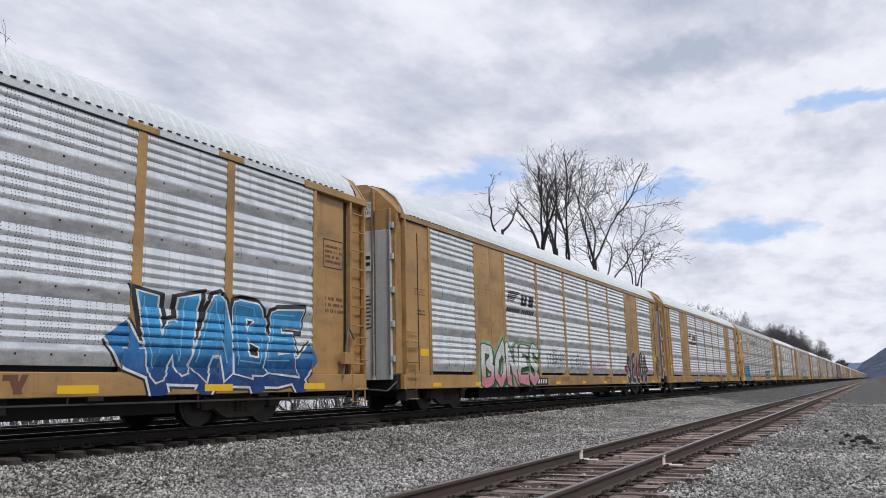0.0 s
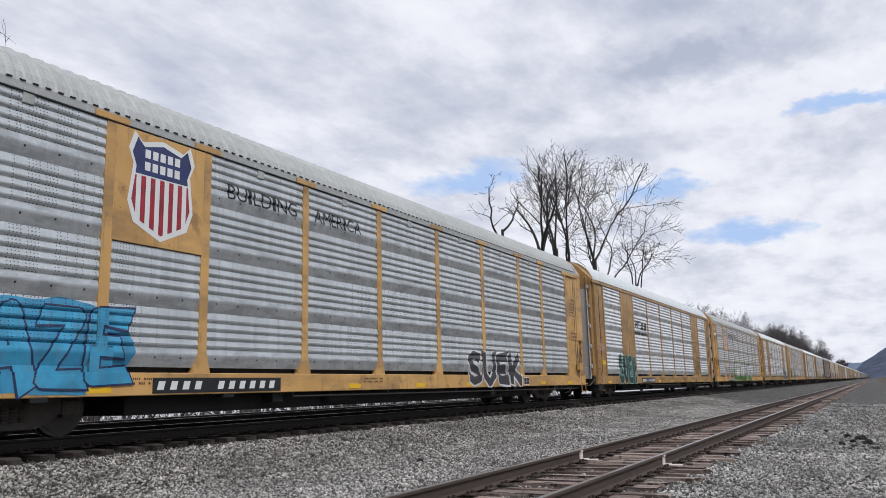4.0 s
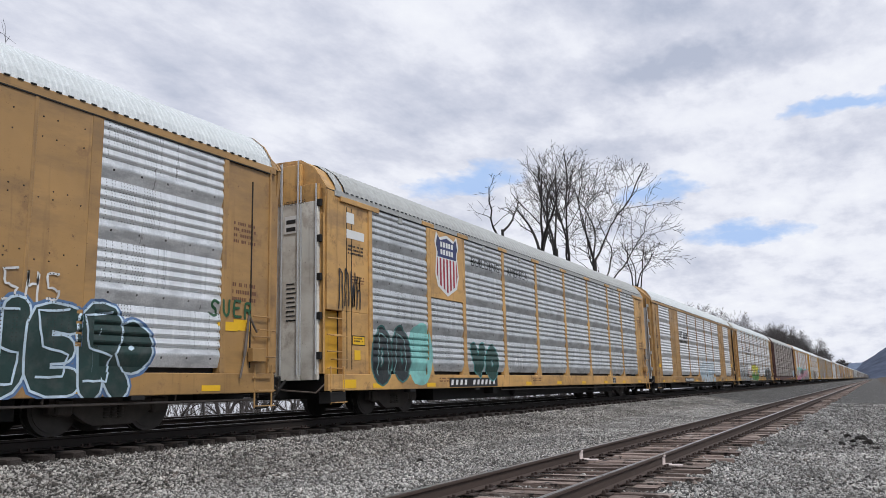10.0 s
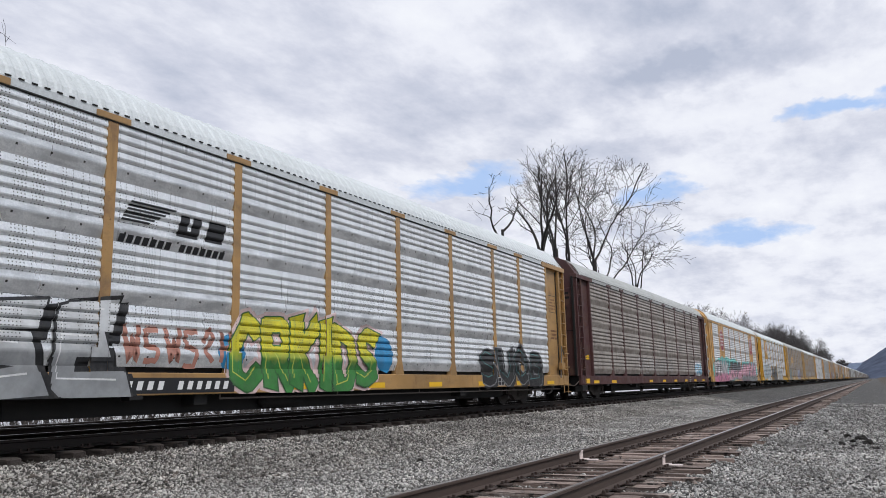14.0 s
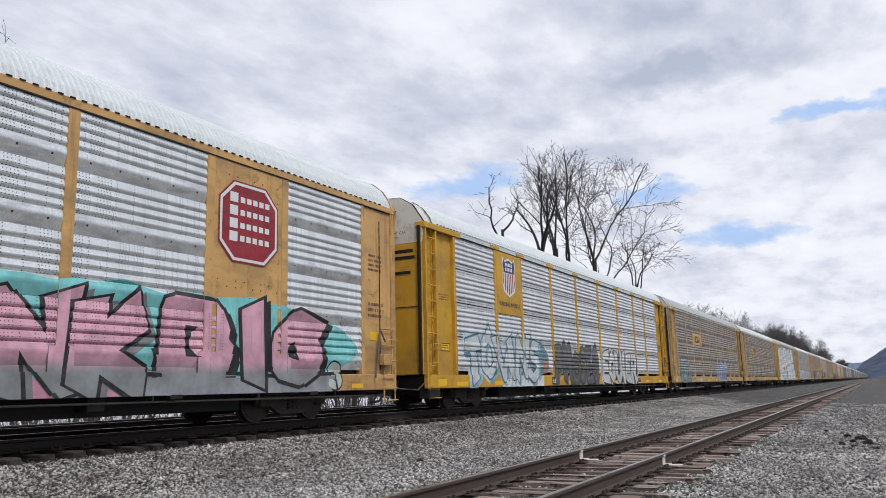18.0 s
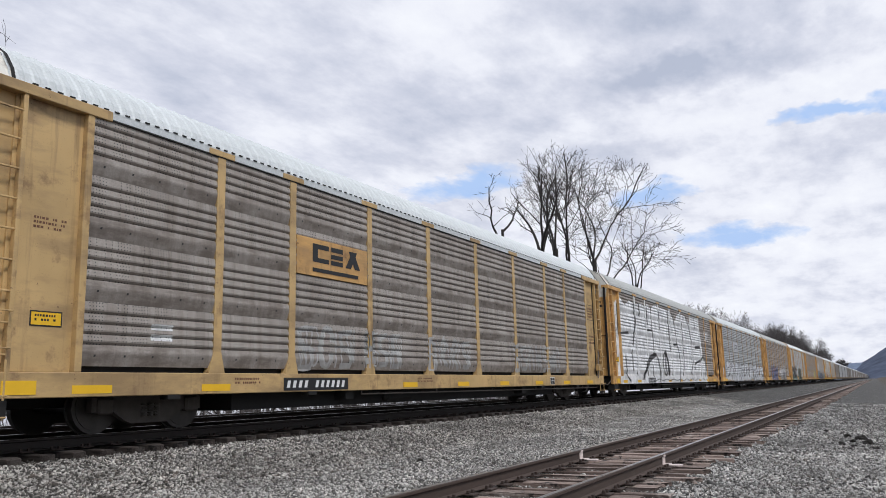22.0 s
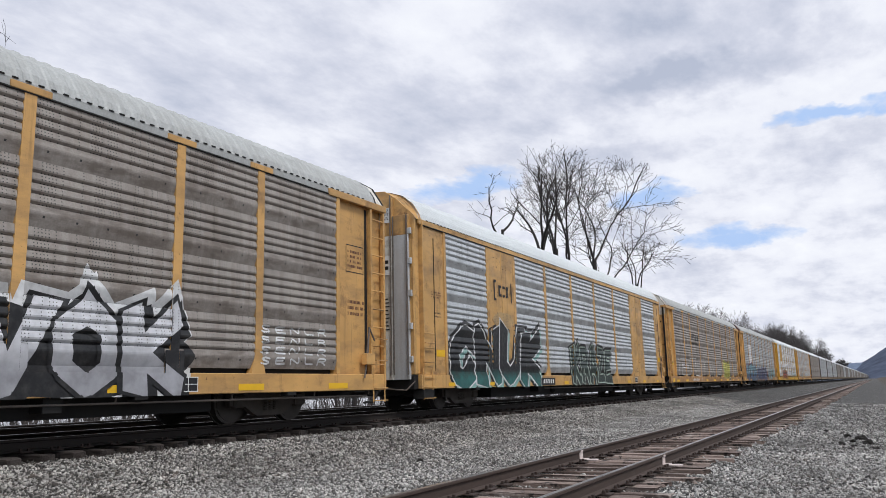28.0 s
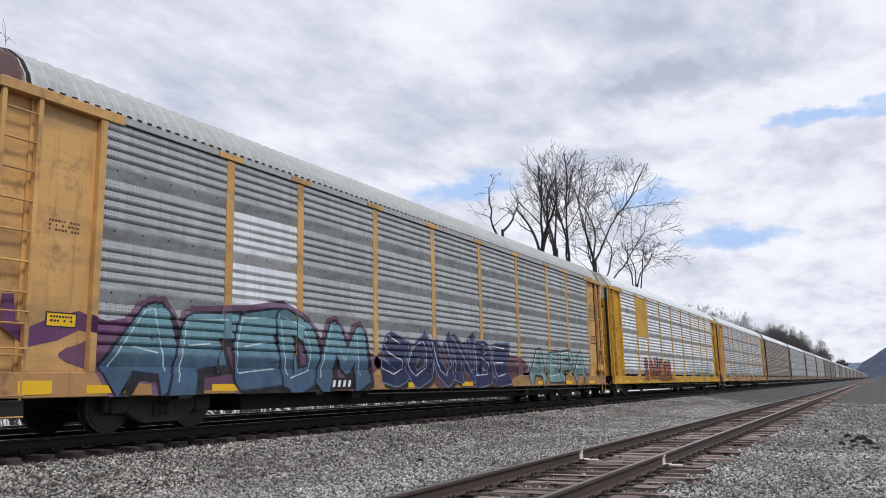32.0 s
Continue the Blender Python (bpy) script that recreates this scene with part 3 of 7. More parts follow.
def hood_mesh(y_end, y_roof, material, lift, tall, grow=0.0):
    """Folded sheet between the end frame's profile and the roof's arch."""
    key = ("hood", y_end, y_roof, material.name, lift, tall, grow)
    if key not in MESHES:
        a, b = mirrored(hood_profile(tall)), mirrored(roof_profile(lift))
        vs = [(x * (1 + grow), y_end, z + grow) for x, z in a] + [(x * 0.6 + u * 0.4 + x * grow, y_end + (y_roof - y_end) * 0.8, z * 0.6 + w * 0.4 + grow) for (x, z), (u, w) in zip(a, b)] + [(x * (1.004 + grow), y_roof, z + 0.01 + grow) for x, z in b]
        n = len(a)
        fs = [(j * n + i, (j + 1) * n + i, (j + 1) * n + i + 1, j * n + i + 1) for j in range(2) for i in range(n - 1)]
        me = bpy.data.meshes.new("roof_hood")
        me.from_pydata(vs, [], fs)
        me.materials.append(material)
        MESHES[key] = me
    return MESHES[key]


def end_mesh(name, y0, y1, z0, material, tall, grow=0.0, wide=1.5):
    key = (name, y0, y1, z0, material.name, tall, grow)
    if key not in MESHES:
        right = [(wide, z0)] + [(x * (1 + grow), z + grow) for x, z in hood_profile(tall)]
        me = prism_y(name, mirrored(right), y0, y1)
        bm = bmesh.new()
        bm.from_mesh(me)
        bmesh.ops.recalc_face_normals(bm, faces=bm.faces)
        bm.to_mesh(me)
        bm.free()
        me.materials.append(material)
        MESHES[key] = me
    return MESHES[key]


def wheelset_mesh():
    if "wheelset" not in MESHES:
        bm = bmesh.new()
        turn = Matrix.Rotation(math.pi / 2, 4, "Y")
        for side in (-1, 1):
            for r, w, off in ((0.42, 0.13, 0.0), (0.445, 0.03, -0.075 * side), (0.36, 0.135, 0.01 * side), (0.12, 0.24, 0.03 * side)):
                bmesh.ops.create_cone(bm, cap_ends=True, segments=28, radius1=r, radius2=r, depth=w, matrix=Matrix.Translation((side * GAUGE / 2 + off, 0, 0)) @ turn)
            for q in range(4):
                a = q * math.pi / 2
                bmesh.ops.create_cone(bm, cap_ends=True, segments=6, radius1=0.02, radius2=0.02, depth=0.03, matrix=Matrix.Translation((side * (GAUGE / 2 + 0.155), 0.07 * math.cos(a), 0.07 * math.sin(a))) @ turn)
        bmesh.ops.create_cone(bm, cap_ends=True, segments=12, radius1=0.08, radius2=0.08, depth=GAUGE + 0.5, matrix=turn)
        me = bpy.data.meshes.new("wheelset")
        bm.to_mesh(me)
        bm.free()
        me.materials.append(WHEEL_STEEL)
        MESHES["wheelset"] = me
    return MESHES["wheelset"]


def bogie_mesh():
    if "bogie" not in MESHES:
        out = [(-1.12, 0.34), (-1.12, 0.56), (-0.66, 0.60), (-0.42, 0.68), (0.42, 0.68), (0.66, 0.60), (1.12, 0.56), (1.12, 0.34), (0.72, 0.34), (0.5, 0.2), (0.36, 0.14), (-0.36, 0.14), (-0.5, 0.2), (-0.72, 0.34)]
        bm = bmesh.new()
        for side in (-1, 1):
            me = plate_x("frame", out, side * 0.98 - 0.06, side * 0.98 + 0.06)
            bm.from_mesh(me)
            bpy.data.meshes.remove(me)
        cube_into(bm, -1.0, 1.0, -0.2, 0.2, 0.3, 0.62, 0.03)
        for side in (-1, 1):
            for k in (-0.13, 0.0, 0.13):
                for i in range(5):
                    bmesh.ops.create_cone(bm, cap_ends=True, segments=10, radius1=0.055, radius2=0.055, depth=0.02, matrix=Matrix.Translation((side * 1.05, k, 0.26 + i * 0.045)))
            for k in (-0.89, 0.89):
                cube_into(bm, side * 1.02 - 0.08, side * 1.02 + 0.08, k - 0.14, k + 0.14, 0.3, 0.56, 0.03)
        me = bpy.data.meshes.new("bogie")
        bm.to_mesh(me)
        bm.free()
        me.materials.append(BOGIE_STEEL)
        MESHES["bogie"] = me
    return MESHES["bogie"]


WHEELSETS = {-1: [], 1: []}
CARS = []


def running_gear(car, near):
    """Underframe, couplers, bogies with turning wheelsets."""
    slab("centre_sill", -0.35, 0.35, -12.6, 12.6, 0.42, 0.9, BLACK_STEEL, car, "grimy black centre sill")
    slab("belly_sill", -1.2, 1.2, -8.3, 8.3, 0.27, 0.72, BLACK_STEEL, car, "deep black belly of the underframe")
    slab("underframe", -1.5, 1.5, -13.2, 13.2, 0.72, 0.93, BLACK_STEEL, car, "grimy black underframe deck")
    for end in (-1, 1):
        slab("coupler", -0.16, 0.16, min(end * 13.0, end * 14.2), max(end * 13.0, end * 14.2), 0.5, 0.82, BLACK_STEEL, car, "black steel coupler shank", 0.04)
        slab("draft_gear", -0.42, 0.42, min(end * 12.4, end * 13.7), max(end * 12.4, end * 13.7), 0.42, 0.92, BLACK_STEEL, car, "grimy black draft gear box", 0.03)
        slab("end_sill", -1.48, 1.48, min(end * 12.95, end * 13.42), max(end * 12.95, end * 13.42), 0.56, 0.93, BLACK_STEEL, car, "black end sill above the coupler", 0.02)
        if near:
            lever = [Vector((1.52, end * 13.45, 0.78)), Vector((1.35, end * 13.62, 0.55)), Vector((0.5, end * 13.7, 0.62)), Vector((0.12, end * 13.8, 0.86))]
            link("uncoupling_lever", tubes("uncoupling_lever", [(p, q, 0.018, 0.018) for p, q in zip(lever, lever[1:])], 5), RODS, car, "bent steel uncoupling lever")
            b = link("bogie", bogie_mesh(), None, car, "black cast-steel bogie frame with coil springs", (0, end * 10.05, 0))
            for k in (-1, 1):
                w = link("wheelset", wheelset_mesh(), None, b, "dark steel wheelset", (0, k * 0.89, 0.42))
                WHEELSETS[k].append(w)
    if near:
        slab("brake_reservoir", 0.75, 1.35, -3.2, -1.9, 0.3, 0.62, BLACK_STEEL, car, "black air reservoir", 0.08)
        slab("cross_bearer", -1.5, 1.5, -5.1, -4.8, 0.4, 0.72, BLACK_STEEL, car)
        slab("cross_bearer", -1.5, 1.5, 4.8, 5.1, 0.36, 0.72, BLACK_STEEL, car)


def flared_post(w, flare):
    return [(-w / 2 - flare, 0), (w / 2 + flare, 0), (w / 2, 0.42), (w / 2, EAVE - SILL1 - 0.06), (-w / 2, EAVE - SILL1 - 0.06), (-w / 2, 0.42)]


def posts(car, spec):
    edges = [(a[1] + b[0]) / 2 - HALF for a, b in zip(BAYS_N, BAYS_N[1:])]
    for i, y in enumerate(edges):
        w = 0.19
        pm = spec.get("posts", spec["paint"]) if i < 7 else spec["paint"]
        key = ("post", pm.name, spec["kind"])
        if key not in MESHES:
            MESHES[key] = plate_x("post", flared_post(w, 0.11), 1.46, 1.590)
            MESHES[key].materials.append(pm)
        p = link("post", MESHES[key], None, car, "", (0.004, y, SILL1 - 0.05))
        if spec["kind"] != "N":
            slab("post_cap", 1.5, SIDE + 0.012, y - 0.32, y + 0.32, EAVE - 0.13, EAVE - 0.02, spec["paint"], car)


def grab_iron(material):
    key = ("grab_iron", material.name)
    if key not in MESHES:
        a, b, c, d = Vector((0, -0.235, 0)), Vector((0.09, -0.235, 0)), Vector((0.09, 0.235, 0)), Vector((0, 0.235, 0))
        MESHES[key] = tubes("grab_iron", [(a, b, 0.012, 0.012), (b, c, 0.012, 0.012), (c, d, 0.012, 0.012)], 5)
        MESHES[key].materials.append(material)
    return MESHES[key]


def autorack(index, spec):
    """One enclosed car carrier: flat car, rack with corrugated screens, arched roof, end doors."""
    car = empty("autorack", (TRAIN_X, LEAD + HALF + PITCH_CAR * (index - 1), TRAIN_TOP), spec["label"], "freight car", "cars of the freight train")
    BAYS = BAYS_OF[spec["kind"]]
    P, S, R = spec["paint"], spec["sheet"], spec["roof"]
    lift = spec.get("lift", {"N": 0.86, "U": 0.80, "T": 0.78}[spec["kind"]])
    running_gear(car, True)
    over = 0.0 if spec["kind"] == "N" else 0.26
    lim = HALF + over
    for side in (-1, 1):
        slab("side_sill", side * SIDE - (0.12 if side > 0 else 0), side * SIDE + (0.12 if side < 0 else 0), -lim, lim, SILL0, SILL1, spec.get("sill", P), car, bev=0.012)
        slab("roof_rail", side * 1.585 - 0.06, side * 1.585 + 0.06 if side < 0 else 1.585, -HALF, HALF, EAVE - 0.12, EAVE + 0.02, P if spec["kind"] == "N" else R, car)
    # solid dark block in place of the car's shaded hollow
    slab("inner_wall", -1.50, 1.42, -HALF + 0.3, HALF - 0.3, SILL1, EAVE - 0.05, INSIDE_SHADE, car, "solid core coloured as the shaded inside behind the screens", 0)
    slab("far_wall", -1.56, -1.5, -HALF, HALF, SILL1, EAVE - 0.02, S, car, bev=0)
    posts(car, spec)
    solid = (1, 7) if spec["kind"] == "N" else ()
    for b, (y0, y1) in enumerate(BAYS):
        if b in solid:
            mid = (y0 + y1) / 2 - HALF
            slab("solid_panel", 1.46, 1.588, y0 - HALF - 0.03, mid - 0.012, SILL1, EAVE - 0.1, P, car)
            slab("solid_panel", 1.46, 1.588, mid + 0.012, y1 - HALF + 0.03, SILL1, EAVE - 0.1, P, car)
            key = ("rivets", round(y1 - y0, 2))
            if key not in MESHES:
                bm = bmesh.new()
                for ry in np.linspace(-(y1 - y0) / 2 + 0.12, (y1 - y0) / 2 - 0.12, 8):
                    for rz in (1.15, 1.3, 1.6, 1.75, 2.5, 2.62, 3.4, 3.52, 4.3, 4.6):
                        if (int(ry * 10) + int(rz * 10)) % 3:
                            bmesh.ops.create_cone(bm, cap_ends=True, segments=6, radius1=0.014, radius2=0.01, depth=0.012, matrix=Matrix.Translation((1.592, ry, rz)) @ Matrix.Rotation(math.pi / 2, 4, "Y"))
                MESHES[key] = bpy.data.meshes.new("rivet_rows")
                bm.to_mesh(MESHES[key])
                bm.free()
                MESHES[key].materials.append(PLATE_STEEL)
            tagged(link("rivet_rows", MESHES[key], None, car, "", (0, mid, 0)), kind="stuff")
            slab("panel_rib", 1.46, 1.598, mid - 0.03, mid + 0.03, SILL1, EAVE - 0.12, P, car)
            continue
        for r in range(4):
            m = spec["patch"] if spec.get("patch") and b == 1 and r in (1, 2) else S
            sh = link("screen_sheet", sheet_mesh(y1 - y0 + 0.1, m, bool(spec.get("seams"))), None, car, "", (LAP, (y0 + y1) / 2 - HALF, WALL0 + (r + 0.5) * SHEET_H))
            if spec.get("seams"):
                sh.scale = (1, 1, 0.972)
    # end bays
    for end in (-1, 1):
        a, c = (-lim, BAYS[0][0] - HALF) if end < 0 else (BAYS[-1][1] - HALF, lim)
        if spec["kind"] == "U":
            q0, q1 = (a + 0.04, a + 0.55) if end < 0 else (lim - 0.55, lim - 0.04)
            slab("end_panel", 1.44, 1.56, a, c, 2.32, EAVE - 0.02, P, car)
            slab("end_panel", 1.44, 1.56, *((q1, c) if end < 0 else (a, q0)), SILL1, 2.318, P, car)
            slab("step_recess", 1.36, 1.42, q0 - 0.04, q1, SILL1, 2.318, YELLOW, car, "yellow recess behind the steps")
            for k in range(4):
                slab("ladder_rung", 1.54, 1.565, q0 - 0.02, q1, 1.05 + k * 0.36, 1.075 + k * 0.36, P, car)
            for q in ((a + c) / 2 + 0.05, a + 0.72 if end < 0 else c - 0.72):
                slab("panel_seam", 1.5, 1.564, q - 0.012, q + 0.012, SILL1 + 0.1, EAVE - 0.3, BLACK_STEEL, car, bev=0)
            slab("corner_post", 1.42, SIDE, (c - 0.14 if end < 0 else a), (c if end < 0 else a + 0.14), SILL1, EAVE - 0.2, P, car)
            slab("header_beam", 1.5, SIDE + 0.012, (a + 0.45 if end < 0 else a - 0.3), (c + 0.3 if end < 0 else lim - 0.45), EAVE - 0.22, EAVE - 0.1, P, car)
        elif spec["kind"] == "N":
            slab("end_panel", 1.44, 1.565, a + 0.17 if end < 0 else a, c if end < 0 else c - 0.17, SILL1, EAVE - 0.02, P, car)
            slab("corner_flange", 1.42, 1.60, *((a + 0.14, a + 0.19) if end < 0 else (c - 0.19, c - 0.14)), SILL1, EAVE - 0.04, P, car)
            m = (a + c) / 2 + 0.06
            slab("panel_seam", 1.5, 1.575, m - 0.015, m + 0.015, SILL1 + 0.1, EAVE - 0.4, BLACK_STEEL, car, bev=0)
            q = c - 0.12 if end < 0 else a
            slab("corner_post", 1.42, SIDE, q, q + 0.12, SILL1, EAVE - 0.08, P, car)
            for k in range(4):
                yy = a + 0.12 if end < 0 else lim - 0.65
                slab("ladder_rung", 1.62, 1.645, yy, yy + 0.5, 0.85 + k * 0.38, 0.875 + k * 0.38, P, car)
        else:
            s = a if end < 0 else c
            slab("end_panel", 1.3, 1.49, a + 0.5 if end < 0 else a, c if end < 0 else lim - 0.5, SILL1, EAVE - 0.1, P, car)
            e0, e1 = (a, a + 0.62) if end < 0 else (lim - 0.62, lim)
            if end > 0:
                # black slab stands in for the shade of an open gap
                slab("inner_gap", 1.32, 1.496, *((e1 + 0.02, e1 + 0.12) if end < 0 else (e0 - 0.12, e0 - 0.02)), SILL1, EAVE - 0.2, BLACK_STEEL, car, "dark gap beside the ladder", 0)
            slab("ladder_post", 1.5, SIDE, e0, e0 + 0.07, SILL1 - 0.1, EAVE - 0.05, P, car)
            slab("ladder_post", 1.5, SIDE, e1 - 0.07, e1, SILL1 - 0.1, EAVE - 0.05, P, car)
            slab("ladder_panel", 1.42, 1.45, e0, e1, SILL1, EAVE - 0.05, P, car)
            for k in range(9):
                slab("ladder_rung", 1.56, 1.59, e0, e1, 1.15 + k * 0.43, 1.18 + k * 0.43, P, car)
            slab("corner_post", 1.42, SIDE, (c - 0.12 if end < 0 else a), (c if end < 0 else a + 0.12), SILL1, EAVE - 0.08, P, car)
            slab("header_beam", 1.3, SIDE + 0.02, (a - 0.05 if end < 0 else a - 0.3), (c + 0.3 if end < 0 else lim + 0.05), EAVE - 0.16, EAVE, P, car)
    # roof, its end hoods and end walls
    pitch = 0.11 if spec["kind"] == "N" else 0.25
    tall = spec["kind"] == "N"
    link("roof", roof_mesh(-HALF + 0.06, HALF - 0.06, R, pitch, lift), None, car, "ribbed sheet-metal roof")
    stick = 0.17 if tall else 0.30       # how far the end frames stand out past the corner
    for end in (-1, 1):
        ye, yr = end * (HALF + stick), end * (HALF - (0.1 if tall else 0.35 if spec["kind"] == "U" else 0.12))
        link("roof_hood", hood_mesh(ye, yr, spec["hood"], lift, tall), None, car, "folded smooth end hood of the roof")
        link("roof_trim", roof_mesh(yr - 0.03, yr + 0.03, BLACK_STEEL if not tall else P, 0, lift, 0.012), None, car, "sealing strip across the roof")
        y0, y1 = sorted((ye, ye - end * 0.07))
        split = EAVE - 0.55
        link("end_frame", end_mesh("end_frame", y0, y1, split, spec["hood"], tall), None, car, "end wall under the roof arch")
        slab("end_wall", -1.5, 1.5, y0, y1, SILL1, split, P, car, "flat lower end wall", 0.02)
        link("hood_rim", end_mesh("hood_rim", min(ye - end * 0.06, ye - end * 0.003), max(ye - end * 0.06, ye - end * 0.003), EAVE - 0.05, BLACK_STEEL if spec["hood"] is CREAM else spec["hood"], tall, 0.012), None, car, "folded rim of the hood")
        c0, c1 = sorted((ye, end * (HALF + over - 0.02)))
        if tall:
            c0, c1 = sorted((ye, end * (HALF - 0.12)))
        slab("corner_skin", 1.40, 1.50, c0, c1, SILL1, EAVE + 0.02, P, car, "tan corner of the end frame", 0.03)
    # small dark blocks in place of the dashed rivet shadows along the eave
    if "eave_seal" not in MESHES:
        bm = bmesh.new()
        for q in range(128):
            y = -HALF + 0.4 + q * 0.2
            cube_into(bm, 1.575, 1.600, y, y + 0.085, EAVE + 0.012, EAVE + 0.034)
        MESHES["eave_seal"] = bpy.data.meshes.new("eave_seal")
        bm.to_mesh(MESHES["eave_seal"])
        bm.free()
        MESHES["eave_seal"].materials.append(BLACK_STEEL)
    tagged(link("eave_seal", MESHES["eave_seal"], None, car), kind="stuff")
    front = -(HALF + stick)
    if spec["kind"] == "T":
        slab("door_seam", -1.42, 1.42, front - 0.012, front - 0.002, 2.72, 2.74, BLACK_STEEL, car, "dark seam across the end door", 0)
        slab("door_hinge_post", 1.38, 1.47, front - 0.05, front + 0.02, SILL1, EAVE - 0.1, BLACK_STEEL, car, "black hinge post")
        link("door_handle", tubes("door_handle", [(Vector((0.1, front - 0.05, 4.62)), Vector((0.75, front - 0.05, 4.64)), 0.014, 0.014), (Vector((0.1, front - 0.05, 4.62)), Vector((0.1, front, 4.62)), 0.014, 0.014), (Vector((0.75, front - 0.05, 4.64)), Vector((0.75, front, 4.64)), 0.014, 0.014)], 5), P, car, "grab bar on the end door")
        for x0 in (0.62, -0.9):
            tagged(slab("door_number", x0, x0 + 0.62, front - 0.006, front - 0.002, 4.2, 4.29, BLACK_STEEL, car, bev=0), "black stencilled bar")
            slab("door_number", x0 + 0.02, x0 + 0.66, front - 0.006, front - 0.002, 4.02, 4.11, BLACK_STEEL, car, bev=0)
    else:
        u = spec["kind"] == "U"
        widths = (0.45, 0.42, 0.52, 0.45, 0.52, 0.48)
        x0 = -1.42
        for i, w in enumerate(widths):
            d = 0.03 if i % 2 else 0.06
            zt = EAVE - (0.28 if u else 0.42)
            slab("door_leaf", x0, x0 + w - 0.03, front - d - 0.05, front - 0.002, SILL1 - 0.12, zt, CREAM if (i in (1, 4) or u) else spec["door"], car, "tall vertical leaf of the end door")
            slab("upper_leaf", x0, x0 + w - 0.03, front - d - 0.045, front - 0.002, zt + 0.002, EAVE + (0.12 if i in (0, 5) else 0.62), P, car, "painted upper part of the door leaf")
            for k in (0.0, w - 0.06):
                link("door_rod", tubes("door_rod", [(Vector((x0 + k, front - d - 0.075, SILL1)), Vector((x0 + k, front - d - 0.075, EAVE + (0.1 if i in (0, 5) else 0.68))), 0.018, 0.018)], 5), DOOR_ZINC if u else RODS, car, "vertical locking rod")
            x0 += w
        for z in (1.25, 2.1, 2.95, 3.8, 4.6):
            slab("hinge", 1.36, 1.47, front - 0.085, front - 0.01, z, z + 0.16, BLACK_STEEL if u else DOOR_ZINC, car, "steel hinge")
        slab("door_notice", 0.50, 0.86, front - 0.128, front - 0.122, 3.55 if not u else 4.05, 4.05 if not u else 4.45, WHITE_PAINT, car, "white number notice on the end door", 0)
        for k, z in enumerate((3.9, 3.74) if not u else (4.32, 4.15)):
            slab("notice_bar", 0.55, 0.81, front - 0.132, front - 0.128, z - 0.05, z + 0.04, BLACK_PAINT, car, bev=0)
        for k in range(9):
            slab("notice_bar", 0.56, 0.78 + 0.02 * (k % 3), front - 0.118, front - 0.112, 2.9 - k * 0.1, 2.93 - k * 0.1, BLACK_PAINT, car, bev=0)
    # sill details
    for y in (-11.6, -9.1, -2.5, 0.4, 3.2, 6.1, 8.9, 11.6):
        half = 0.34 if spec["kind"] == "T" else 0.22
        slab("reflector", SIDE, SIDE + 0.006, y - half, y + half, SILL0 + 0.05, SILL0 + (0.17 if spec["kind"] == "T" else 0.15), SAFETY, car, "yellow reflector plate", 0)
    for y in (-10.05, 10.05, -6.4, 6.4):
        slab("jacking_pad", 1.42, 1.615, y - 0.13, y + 0.13, SILL0 - 0.07, SILL0 + 0.004, BLACK_STEEL, car, "square jacking pad under the sill")
    link("brake_rod", tubes("brake_rod", [(Vector((1.5, -4.5, 0.50)), Vector((1.5, 7.6, 0.47)), 0.018, 0.018), (Vector((1.5, 7.6, 0.47)), Vector((1.45, 12.9, 0.46)), 0.022, 0.022)] + [(Vector((1.5, y, 0.49)), Vector((1.52, y, 0.62)), 0.015, 0.015) for y in (-4.5, -1.0, 2.5, 6.0, 8.5, 10.9, 12.9)], 5), RODS, car, "thin brake rod and hangers below the sill")
    # black strip drawn where only shade lies below the roof edge
    slab("eave_gap", 1.5, SIDE + 0.004, -HALF + 0.2, HALF - 0.2, EAVE - 0.145, EAVE - 0.122, BLACK_STEEL, car, "black strip in place of the shade under the roof edge", 0)
    hose = [Vector((0.55, -HALF - over - 0.1, 0.85)), Vector((0.6, -HALF - over - 0.45, 0.6)), Vector((0.55, -HALF - over - 0.7, 0.3)), Vector((0.45, -HALF - over - 0.95, 0.27))]
    link("brake_hose", tubes("brake_hose", [(a, b, 0.03, 0.03) for a, b in zip(hose, hose[1:])], 6), BLACK_STEEL, car, "black rubber brake hose")
    for end in (-1, 1):
        y0, y1 = (-lim + 0.08, -lim + 0.55) if end < 0 else (lim - 0.55, lim - 0.08)
        for z in (0.34, 0.62, 1.25, 1.75):
            link("grab_iron", grab_iron(P), None, car, "", (1.6, (y0 + y1) / 2, z))
        for yy in (y0, y1):
            slab("stirrup_bar", 1.585, 1.615, yy - 0.016, yy + 0.016, 0.3, 1.1, P, car)
    yb = lim - 0.9
    link("brake_lever", tubes("brake_lever", [(Vector((1.66, yb, 1.25)), Vector((1.66, yb + 0.1, 2.0)), 0.03, 0.022), (Vector((1.66, yb + 0.1, 2.0)), Vector((1.66, yb + 0.32, 1.7)), 0.02, 0.02), (Vector((1.66, yb, 1.25)), Vector((1.66, yb - 0.1, 0.85)), 0.02, 0.02)], 6), RODS, car, "rusty hand brake lever and chain")
    slab("step_box", 1.3, 1.62, -lim + 0.05, -lim + 0.6, 0.32, 0.56, BLACK_STEEL, car)
    slab("brake_box", SIDE, SIDE + 0.13, HALF - 0.75, HALF - 0.4, 1.15, 1.4, P, car, "hand brake gear box")
    CARS.append((car, index))
    return car


def spec(kind, paint_, sheet, roof, hood, door, label, **more):
    return dict(kind=kind, paint=paint_, sheet=sheet, roof=roof, hood=hood, door=door, label=label, **more)


